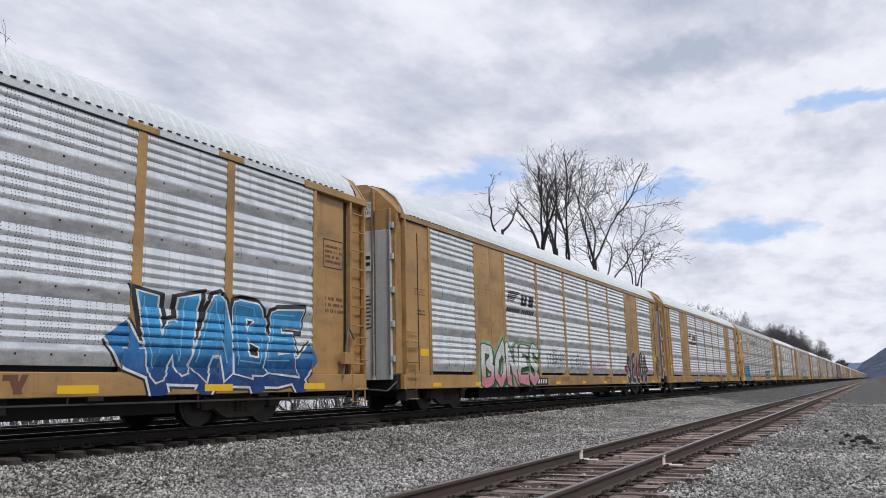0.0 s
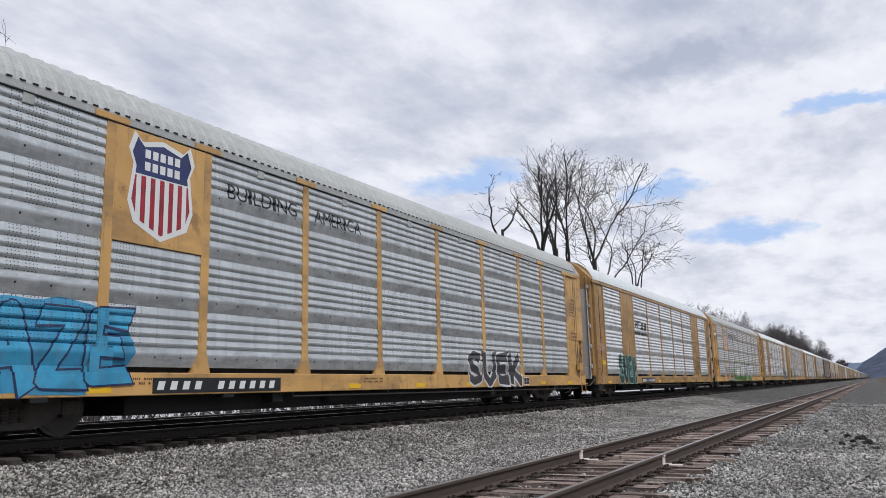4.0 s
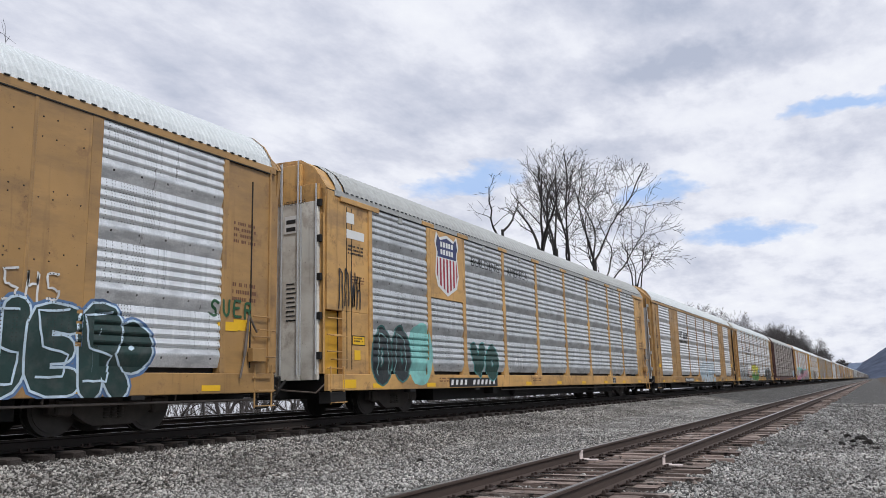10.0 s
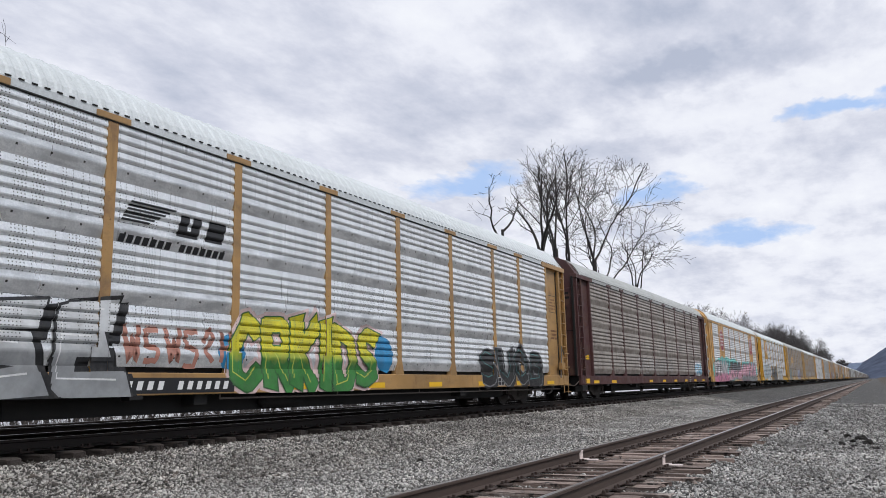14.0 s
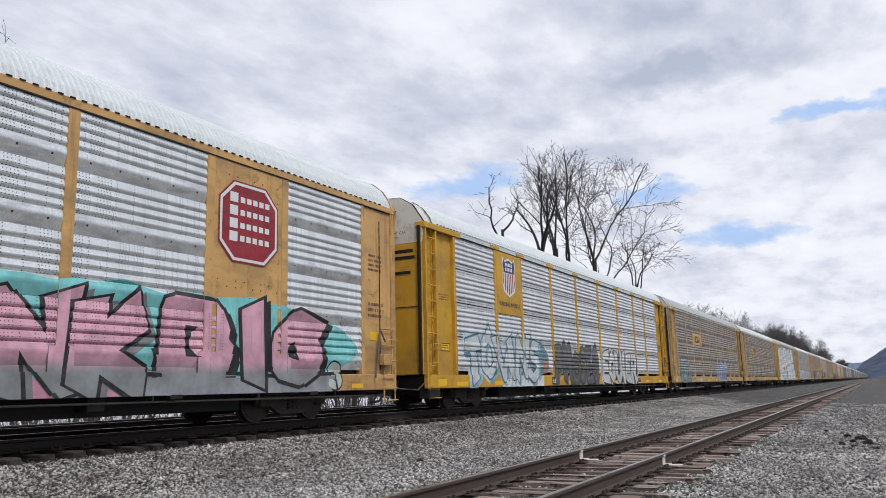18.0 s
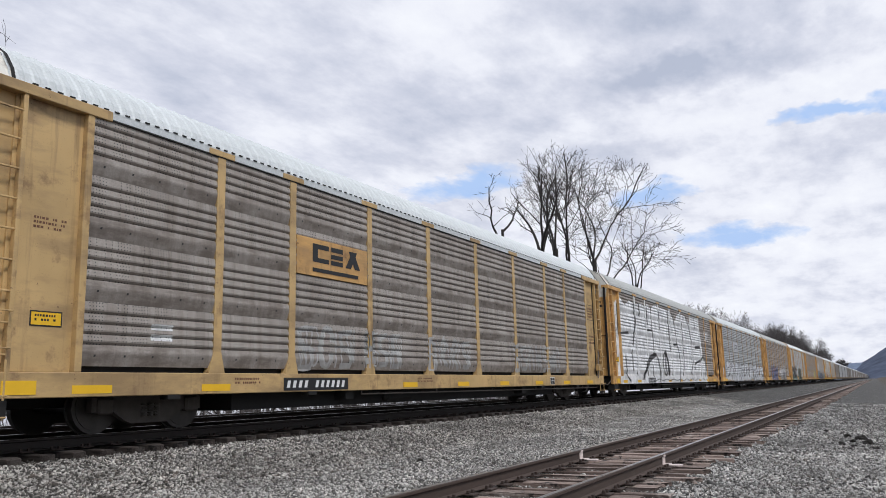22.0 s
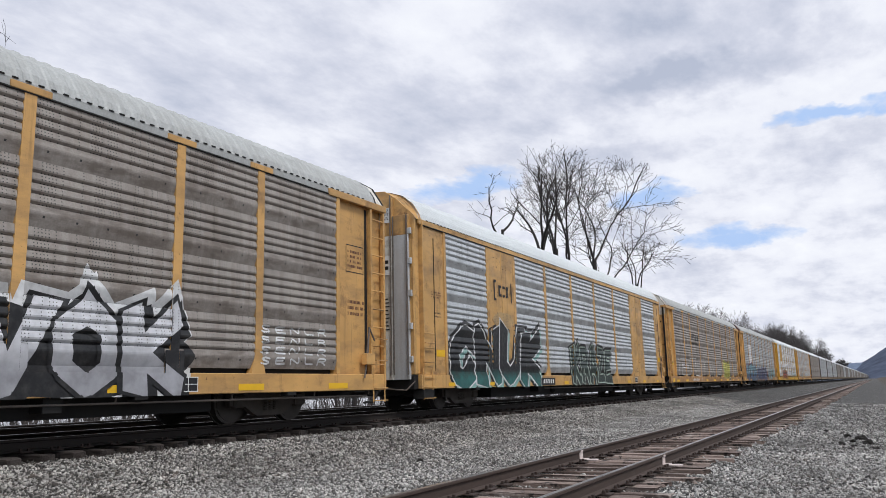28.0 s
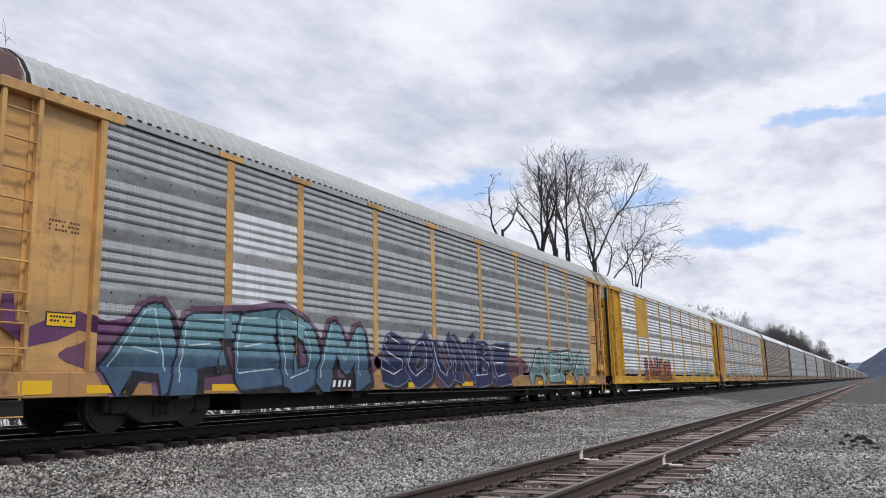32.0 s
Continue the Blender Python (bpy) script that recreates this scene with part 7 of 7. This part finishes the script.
    piece(20, "AEPA", 18.4, 24.2, 0.75, 1.8, spray((0.22, 0.38, 0.38)), K, "pale teal graffiti outlined in black", 0.34, 0.05, None, None, 1.0, W, 86)
    number_board(20, 5.9, 8.1)
    # cars behind
    slab("emblem_board", 1.5, 1.600, 4.24 - HALF, 6.14 - HALF, 2.9, 4.86, YELLOW, BUILT[21], "yellow board carrying the emblem", 0.006)
    bubble(21, "SOHEER", 5.0, 11.0, 0.8, 1.8, spray((0.40, 0.08, 0.05)), K, "red graffiti letters", 0.06, 0.05, None, 0.8, None, 87)
    tag(21, 16.0, 24.0, 0.8, 1.8, 10, 0.06, teal, 88, "teal line graffiti")
    tag(22, 4.0, 12.0, 0.8, 1.7, 10, 0.08, white_fade, 89, "pale line graffiti")
    # small stencils and plates on the end bays
    for i, s_ in SPECS.items():
        n = s_["kind"] == "N"
        x = {"N": 1.568, "U": 1.564, "T": 1.494}[s_["kind"]]
        stencil(i, 25.35, 25.95, 3.3, 3.75, 4, BROWN_STENCIL, x, i)
        stencil(i, 25.35, 26.0, 2.2, 2.6, 3, BROWN_STENCIL, x, i + 40)
        stencil(i, 0.62, 1.15, 2.95, 3.15, 3, BROWN_STENCIL, x, i + 80)
        stencil(i, 11.1, 11.9, 0.72, 0.86, 2, BROWN_STENCIL, SIDE + 0.004, i + 120)
        stencil(i, 4.6, 5.3, 0.72, 0.86, 2, BROWN_STENCIL, SIDE + 0.004, i + 160)
        if i not in (0, 15):
            slab("inspection_board", SIDE, SIDE + 0.005, 20.41 - HALF, 20.81 - HALF, 0.64, 0.86, BLACK_PAINT, BUILT[i], "small black inspection board with white rims", 0)
            coat(i, "board_rim", [rect(20.39, 20.83, 0.86, 0.875), rect(20.39, 20.83, 0.625, 0.64), rect(20.395, 20.41, 0.64, 0.86), rect(20.81, 20.825, 0.64, 0.86), rect(20.6, 20.615, 0.64, 0.86), rect(20.41, 20.81, 0.745, 0.757, 0, 0.001)], WHITE_PAINT, 0, "white rim", None, SIDE + 0.0055)
        if n:
            slab("warning_plate", 1.56, 1.573, 0.86 - HALF, 1.3 - HALF, 1.42, 1.6, SAFETY, BUILT[i], "yellow warning plate with black edge", 0)
            slab("warning_plate", 1.56, 1.573, 25.4 - HALF, 25.85 - HALF, 1.72, 1.92, SAFETY, BUILT[i], "yellow warning plate with black edge", 0)
            slab("height_notice", 0.50, 0.86, -HALF - 0.298, -HALF - 0.29, 4.95, 5.35, WHITE_PAINT, BUILT[i], "white height notice on the end", 0)
            end_words(i, ("EXCESS", "HEIGHT", "CAR"), 0.53, 0.83, 5.32, 0.08, BLACK_PAINT)
            stencil(i, 0.75, 1.15, 2.42, 2.6, 2, BLACK_PAINT, 1.568, i + 200)
        else:
            end_words(i, ("EXCESS HEIGHT CAR",), 0.1, 1.1, 4.78, 0.09, BLACK_PAINT)
            xp = 1.49 if s_["kind"] == "T" else 1.56
            slab("plate_border", xp, xp + 0.005, 0.66 - HALF, 1.16 - HALF, 1.58, 1.80, BLACK_PAINT, BUILT[i], "black border of the warning plate", 0)
            slab("warning_plate", xp + 0.004, xp + 0.008, 0.68 - HALF, 1.14 - HALF, 1.60, 1.78, SAFETY, BUILT[i], "yellow warning plate with black edge", 0)
            stencil(i, 0.73, 1.09, 1.63, 1.75, 2, BLACK_PAINT, xp + 0.009, i + 300)
            for a, b in ((25.28, 25.98),):
                edge = [rect(a, b, 3.86, 3.88), rect(a, b, 3.24, 3.26), rect(a, a + 0.02, 3.26, 3.86, 0, 0.0004), rect(b - 0.02, b, 3.26, 3.86, 0, 0.0004)]
                tagged(coat(i, "stencil_frame", edge, BLACK_PAINT, 0, "thin black frame round the stencilled table", None, x), kind="stuff")
            if s_["kind"] == "T":
                slab("door_slot", 0.55, 1.15, -HALF - 0.312, -HALF - 0.30, 3.62, 3.70, BLACK_STEEL, BUILT[i], "dark slot in the end door", 0)
            slab("warning_plate", SIDE, SIDE + 0.008, 0.25 - HALF, 0.75 - HALF, 0.63, 0.82, SAFETY, BUILT[i], "yellow warning plate with black edge", 0)


paint_the_train()

# ================= river, trees, hills =================
k = Net("pale_river_water")
k.bump(k.noise(k.mapped(k.tc.outputs["Object"], (0.5, 0.15, 1)), 1.0, 3), 0.15, 0.1)
WATER = k.done((0.10, 0.11, 0.11), 0.12, 0.0, 0.6)
me = bpy.data.meshes.new("river")
me.from_pydata([(-380, -600, -5.0), (-40, -600, -5.0), (-40, 900, -5.0), (-380, 900, -5.0)], [], [(0, 1, 2, 3)])
tagged(link("river", me, WATER, None), "pale still river reflecting the cloudy sky", "river", kind="structure")


def limb(rng, segs, twigs, p, d, length, r, depth, env, thin, wander, climb):
    """Add a crooked tapering limb and its side branches, inside a rounded crown."""
    zc, rh, rz, off = env
    n = max(3, int(length / (0.85 if depth > 1 else 0.55)))
    turn = rng.uniform(0, 6.28)
    for i in range(n):
        d = (d + Vector((rng.gauss(0, 1), rng.gauss(0, 1), rng.gauss(0, 1))) * wander + Vector((0, 0, climb))).normalized()
        e = p + d * (length / n)
        q = math.sqrt((e.x / (0.8 * rh)) ** 2 + ((e.y - off) / rh) ** 2 + ((e.z - zc) / rz) ** 2)
        if q > 1.0 + rng.uniform(-0.08, 0.06):
            return
        r1 = max(thin, min(r * (1 - 0.75 / n), 0.02 + 0.22 * max(0.0, 1.0 - q) ** 0.8 if e.z > zc - 0.4 * rz else r))
        (segs if depth > 1 else twigs).append((p, e, r, r1))
        if depth > 0 and (i + 1) / n > (0.3 if depth > 1 else 0.15):
            for _ in range(0 if rng.random() < 0.1 else 1 if depth > 1 or rng.random() < 0.6 else 2):
                turn += 2.4 + rng.uniform(-0.5, 0.5)
                u = d.orthogonal().normalized()
                u.rotate(Matrix.Rotation(turn, 3, d))
                nd = (d + u * rng.uniform(0.55, 1.05)).normalized()
                limb(rng, segs, twigs, e, nd, length * rng.uniform(0.38, 0.62) * (1.15 - 0.5 * i / n), max(thin, r1 * rng.uniform(0.42, 0.62)), depth - 1, env, thin, wander * 1.1, climb)
        p, r = e, r1


def bare_tree(x, y, z, trunk_h, r, first, depth, seed, label, crown, lean=(0, 0), stems=2, tilt=0.4, thin=0.019, wander=0.13, climb=0.05, off=0.0):
    """A leafless tree; crown: lowest and highest twig above the foot, and half its width."""
    rng = random.Random(seed)
    t = empty("bare_tree", (x, y, z), label, "tree", TREES)
    trunk, limbs, twigs = [], [], []
    top = Vector((lean[0], lean[1], trunk_h))
    mid = top * 0.5 + Vector((rng.uniform(-.3, .3), rng.uniform(-.3, .3), 0))
    trunk += [(Vector((0, 0, -0.5)), mid, r * 1.25, r), (mid, top, r, r * 0.9)]
    env = ((crown[0] + crown[1]) / 2, crown[2], (crown[1] - crown[0]) / 2, off)
    for s in range(stems):
        a = 2 * math.pi * s / stems + rng.uniform(-.5, .5) + math.pi / 2
        lean_out = tilt * rng.uniform(0.5, 1.2)
        d = Vector((math.cos(a) * lean_out * 0.7, math.sin(a) * lean_out, 1)).normalized()
        limb(rng, limbs, twigs, top - Vector((0, 0, rng.uniform(0, 0.15) * trunk_h)), d, first * rng.uniform(0.85, 1.1), r * (0.8 if stems < 3 else 0.56), depth, env, thin, wander, climb)
    far = label == FAR
    link("trunk", tubes("trunk", trunk, 8), BARK, t)
    if limbs:
        link("crown", tubes("crown", limbs, 4 if far else 5), FAR_TWIG if far else BARK, t)
    if twigs:
        link("outer_crown", tubes("outer_crown", twigs, 3), FAR_TWIG if far else TWIG, t)
    return t


FAR = "distant leafless tree beyond the train"
# lighter than TWIG, with the haze of distance put into the colour
FAR_TWIG = plain("hazy_grey_brown_twigs", (0.10, 0.088, 0.084), 0.9, 0.0, 0.3, 1.0)
TREES = "bare trees along the river bank"
TALL = "tall leafless many-limbed tree by the river"
bare_tree(-28, 63.8, -3.5, 18.8, 0.15, 6.5, 3, 8, "slim leafless tree with a few crooked limbs", (13, 25.5, 6.0), (0, -0.8), 2, 0.7, 0.014, 0.2, 0.02, -2.0)
bare_tree(-28, 72.5, -3.5, 17.5, 0.30, 9.0, 3, 4, TALL, (12, 27.0, 6.4), (0, 0), 4, 0.55, 0.014, 0.1, 0.05, -0.5)
bare_tree(-29, 79.3, -3.5, 19.5, 0.27, 11.0, 3, 15, TALL, (13, 31.2, 8.2), (0, 0), 3, 0.45, 0.014, 0.12, 0.03, -0.3)
bare_tree(-30, 86.3, -3.5, 19.0, 0.27, 13.0, 3, 6, TALL, (14, 33.6, 8.2), (0, 0), 3, 0.4, 0.015, 0.12, 0.03)
bare_tree(-28, 89.6, -3.5, 19.5, 0.30, 14.0, 3, 26, TALL, (12, 33.8, 13.5), (0, 0), 4, 0.6, 0.02, 0.12, 0.02, 8.0)
bare_tree(-28, 93.6, -3.5, 17.0, 0.25, 13.0, 3, 27, TALL, (12, 29.5, 13.5), (0, 0.6), 4, 0.85, 0.02, 0.12, 0.01, 9.0)
bare_tree(-28, 107.3, -3.5, 18.5, 0.20, 9.0, 3, 7, "lower leafless tree with fine twigs", (12, 25.4, 11.0), (0, 0.8), 4, 0.8, 0.021, 0.14, 0.02, 4.5)
bare_tree(-21, 8.5, -1.6, 8.0, 0.13, 5.2, 3, 9, "leafless tree whose twigs reach over the train", (5, 17.0, 4.2), (0, 0), 5, 0.6, 0.005)
rt = random.Random(21)
for y, top in ((188, 21), (200, 25), (213, 28), (226, 30), (240, 30), (256, 29), (274, 28.5), (292, 27)):
    bare_tree(-40 + rt.uniform(-3, 3), y, -4, top * 0.45, 0.22, 11.0, 3, 30 + y, FAR, (top * 0.3, top, 10.5), (0, 0), 4, 0.75, 0.034, 0.12, 0.04)
for y, top in ((338, 21), (356, 26), (376, 29), (398, 31), (422, 35), (450, 37), (480, 39), (512, 40), (548, 40), (586, 39), (626, 37), (670, 35), (720, 32), (780, 30)):
    bare_tree(-42 + rt.uniform(-4, 4), y, -4, top * 0.38, 0.36, 17.0, 2, 50 + y, FAR, (top * 0.2, top, 16.0), (0, 0), 6, 0.9, 0.04, 0.12, 0.05)
for y, top in ((880, 26), (950, 27), (1340, 50)):
    bare_tree(-42, y, -4, top * 0.4, 0.7, 13.0, 2, 70 + y, FAR, (top * 0.2, top, 15.0), (0, 0), 6, 0.9, 0.2, 0.14, 0.03)


def evergreen(x, y, z, h, r, seed):
    """A dark conifer: a trunk with drooping sprays of foliage."""
    rng = random.Random(seed)
    t = empty("evergreen_tree", (x, y, z), "dark green conifer among leafless trees", "tree", TREES)
    link("trunk", tubes("trunk", [(Vector((0, 0, 0)), Vector((0, 0, h)), 0.5, 0.06)], 6), BARK, t)
    vs, fs = [], []
    for i in range(900):
        f = rng.uniform(0.12, 1) ** 0.8
        a, q = rng.uniform(0, 6.283), r * (1.05 - f) * rng.uniform(0.3, 1.0)
        c = Vector((math.cos(a) * q, math.sin(a) * q, h * f - q * 0.25))
        w = rng.uniform(0.5, 1.1)
        k = len(vs)
        vs += [tuple(c + Vector((rng.uniform(-w, w), rng.uniform(-w, w), rng.uniform(-w, w) * 0.5))) for _ in range(3)]
        fs.append((k, k + 1, k + 2))
    me = bpy.data.meshes.new("crown")
    me.from_pydata(vs, [], fs)
    link("crown", me, plain("conifer_needles", (0.025, 0.035, 0.025), 0.9, 0.0, 0.4, 1.0), t)


evergreen(-42, 830, -4, 32, 9, 5)
evergreen(-45, 700, -4, 30, 8, 6)
# trunks seen under the cars, on the bank
for i in range(110):
    y = 10 + i * 0.58 + rt.uniform(-.5, .5)
    hh = rt.uniform(3.5, 7)
    bare_tree(-25 - rt.uniform(0, 18), y, -5.2, hh, rt.uniform(0.05, 0.17), 2.4, 1, 100 + i, "slim leafless bank tree seen beneath the cars", (0, hh + 5, 5), (rt.uniform(-1.2, 1.2), rt.uniform(-1.2, 1.2)), 2, 0.8)


def bank_thicket(count, seed):
    """Tangled leafless brush on the bank, one joined mesh."""
    rng = random.Random(seed)
    stems = []
    for _ in range(count):
        a = Vector((rng.uniform(-36, -25), rng.uniform(8, 80), rng.uniform(-3.2, 0.2)))
        b = a + Vector((rng.uniform(-0.5, 0.5), rng.uniform(-0.7, 0.7), rng.uniform(0.7, 1.7)))
        r = rng.uniform(0.008, 0.022)
        stems.append((a, b, r, r * 0.4))
    ob = link("brush_thicket", tubes("brush_thicket", stems, 3), FAR_TWIG, None)
    tagged(ob, "tangled grey-brown leafless brush on the river bank", "brush", kind="stuff")


bank_thicket(8000, 77)


def hill(name, pts, y, depth, col, label):
    """A wooded ridge: a ridgeline of (x, height) with a slope towards the tracks."""
    kk = Net(name + "_woods")
    o = kk.tc.outputs["Object"]
    c = kk.mix(kk.ramp(kk.noise(o, 0.03, 6, 0.7), (0.35, 0.0), (0.65, 1.0)), tint(col, 0.7), tint(col, 1.25))
    m = kk.done(c, 1.0, 0.0, 0.0)
    xs = np.linspace(pts[0][0], pts[-1][0], 160)
    hs = np.interp(xs, [p[0] for p in pts], [p[1] for p in pts])
    vs, fs = [], []
    rows = 10
    for j in range(rows + 1):
        f = j / rows
        for i, x in enumerate(xs):
            h = hs[i] * math.sin(f * math.pi / 2) + noise.noise(Vector((x * 0.02, f * 5, 1))) * 6 * f + (noise.noise(Vector((x * 0.15, f * 9, 4))) * 3.5 * f)
            vs.append((x, y + depth * f, h - 6 * (1 - f)))
    n = len(xs)
    fs = [(j * n + i, j * n + i + 1, (j + 1) * n + i + 1, (j + 1) * n + i) for j in range(rows) for i in range(n - 1)]
    me = bpy.data.meshes.new(name)
    me.from_pydata(vs, [], fs)
    me.shade_smooth()
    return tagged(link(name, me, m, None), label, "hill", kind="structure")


def valley_side():
    """An unseen dark slope behind the camera, added to darken the sheets' reflections."""
    kk = Net("unseen_slope_brown")
    o = kk.tc.outputs["Object"]
    m = kk.done(kk.mix(kk.ramp(kk.noise(o, 0.12, 6, 0.7), (0.35, 0.0), (0.65, 1.0)), (0.035, 0.03, 0.026), (0.10, 0.088, 0.07)), 1.0, 0.0, 0.0)
    ys, fs = np.linspace(-500, 1250, 88), np.linspace(0, 1, 10)
    rise = lambda y: 12 + 52 * min(1.0, max(0.0, (y - 70) / 220)) ** 1.2
    vs = [(28 + 130 * f, y, 2.5 + rise(y) * f ** 0.7 + noise.noise(Vector((f * 6, y * 0.03, 2))) * 7 * f) for f in fs for y in ys]
    n = len(ys)
    me = bpy.data.meshes.new("valley_side")
    me.from_pydata(vs, [], [(j * n + i, (j + 1) * n + i, (j + 1) * n + i + 1, j * n + i + 1) for j in range(9) for i in range(n - 1)])
    me.shade_smooth()
    return tagged(link("valley_side", me, m, None), "unseen brown slope added to darken the sheets' reflections", "hill", kind="structure")


valley_side()
# both hill colours are paled and blued to carry distance haze
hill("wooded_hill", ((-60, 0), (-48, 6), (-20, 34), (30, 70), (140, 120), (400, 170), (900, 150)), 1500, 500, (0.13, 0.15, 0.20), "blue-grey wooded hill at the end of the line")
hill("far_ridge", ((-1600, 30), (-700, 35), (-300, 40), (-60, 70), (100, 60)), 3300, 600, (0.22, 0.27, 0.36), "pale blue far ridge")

# ================= sky =================


def cloud_cover():
    """A shallow vault of broken cloud that drifts with the wind."""
    kk = Net("drifting_clouds")
    o = kk.tc.outputs["Object"]
    sp = kk.n.new("ShaderNodeSeparateXYZ")
    kk.l.new(o, sp.inputs[0])
    wx = kk.math("MULTIPLY", kk.math("SUBTRACT", kk.noise(kk.mapped(o, (0.006, 0.004, 0)), 1.0, 4, 0.6), 0.5), 260.0)
    wy = kk.math("MULTIPLY", kk.math("SUBTRACT", kk.noise(kk.mapped(o, (0.006, 0.004, 0), (5.2, 1.3, 0)), 1.0, 4, 0.6), 0.5), 330.0)
    px, py = kk.math("ADD", sp.outputs[0], wx), kk.math("ADD", sp.outputs[1], wy)

    def patch(cx, cy, rx, ry):
        a = kk.math("POWER", kk.math("ABSOLUTE", kk.math("DIVIDE", kk.math("SUBTRACT", px, cx), rx)), 2.0)
        b = kk.math("POWER", kk.math("ABSOLUTE", kk.math("DIVIDE", kk.math("SUBTRACT", py, cy), ry)), 2.0)
        return kk.math("MAXIMUM", 0.0, kk.math("SUBTRACT", 1.0, kk.math("ADD", a, b)))

    big = kk.noise(kk.mapped(o, (0.0030, 0.0024, 0), (3.1, 0.6, 0)), 1.0, 4, 0.45)
    fine = kk.noise(kk.mapped(o, (0.0105, 0.0065, 0)), 1.0, 8, 0.62)
    t = kk.math("ADD", kk.math("MULTIPLY", big, 0.60), kk.math("MULTIPLY", fine, 0.40))
    # heavier banks overhead, thinner cloud towards the horizon
    for cx, cy, rx, ry, w in ((-120, 1500, 330, 130, 0.15), (-560, 1480, 420, 170, 0.10), (-480, 1850, 260, 110, 0.08), (-1000, 1000, 260, 260, 0.05)):
        t = kk.math("SUBTRACT", t, kk.math("MULTIPLY", patch(cx, cy, rx, ry), w))
    t = kk.math("ADD", t, kk.ramp(kk.math("DIVIDE", sp.outputs[1], 4600.0), (0.30, 0.0), (0.55, 0.06)))
    cloud = kk.ramp(t, (0.30, (0.47, 0.51, 0.62)), (0.45, (0.66, 0.68, 0.77)), (0.57, (0.84, 0.85, 0.91)), (0.70, (0.92, 0.93, 0.96)))
    g = patch(-300, 2590, 260, 170)
    for cx, cy, rx, ry in ((-455, 2150, 190, 150), (-900, 1810, 220, 150), (40, 1800, 190, 75)):
        g = kk.math("MAXIMUM", g, patch(cx, cy, rx, ry))
    wisp = kk.noise(kk.mapped(o, (0.016, 0.010, 0), (2.0, 7.0, 0)), 1.0, 8, 0.7)
    gap = kk.ramp(kk.math("SUBTRACT", kk.math("MULTIPLY", g, 1.25), kk.math("ADD", kk.math("MULTIPLY", fine, 0.35), kk.math("MULTIPLY", wisp, 0.65))), (-0.12, 0.0), (0.62, 0.9))
    col = kk.mix(gap, cloud, (0.40, 0.57, 0.88))
    em = kk.n.new("ShaderNodeEmission")
    kk.put(em.inputs[0], col)
    em.inputs[1].default_value = 1.0
    kk.l.new(em.outputs[0], kk.n["Material Output"].inputs[0])
    rs = np.linspace(0, 1, 28) ** 1.0 * 4700
    an = np.radians(np.linspace(-75, 25, 61))   # from +y, clockwise
    vs, fs = [], []
    for r in rs[4:]:
        for a in an:
            vs.append((r * math.sin(a), r * math.cos(a), 720 * (1 - (r / 4700) ** 2) - 30))
    n = len(an)
    fs = [(j * n + i, (j + 1) * n + i, (j + 1) * n + i + 1, j * n + i + 1) for j in range(len(rs) - 5) for i in range(n - 1)]
    me = bpy.data.meshes.new("cloud_backdrop")
    me.from_pydata(vs, [], fs)
    me.shade_smooth()
    return tagged(link("cloud_backdrop", me, kk.mat, None), "broken white and grey clouds with blue gaps", "sky", kind="structure")


CLOUDS = cloud_cover()

# ================= what moves =================


def motions():
    times = [0, 2, 4, 6, 8, 10, 12, 14, 16, 18, 20, 22, 24, 26, 28, 30, 32]
    for car, index in CARS:
        y = LEAD + HALF + PITCH_CAR * (index - 1) + BUNCH.get(index, 0.0)
        walk(car, [(t, pose(TRAIN_X, y - run(t), TRAIN_TOP)) for t in times])
    walk(CLOUDS, [(0, pose(0, 0, 0)), (32, pose(-60, 85, 0))])
    frames = range(0, 32 * FPS + 1)
    for k, sets in WHEELSETS.items():
        first = sets[0]
        walk(first, [(f / FPS, pose(0, k * 0.89, 0.42, math.degrees(17.2 * f / FPS / 0.42) % 360)) for f in frames])
        for w in sets[1:]:
            w.rotation_mode = "QUATERNION"
            keys = w.animation_data_create()
            keys.action = first.animation_data.action
            keys.action_slot = first.animation_data.action_slot


motions()
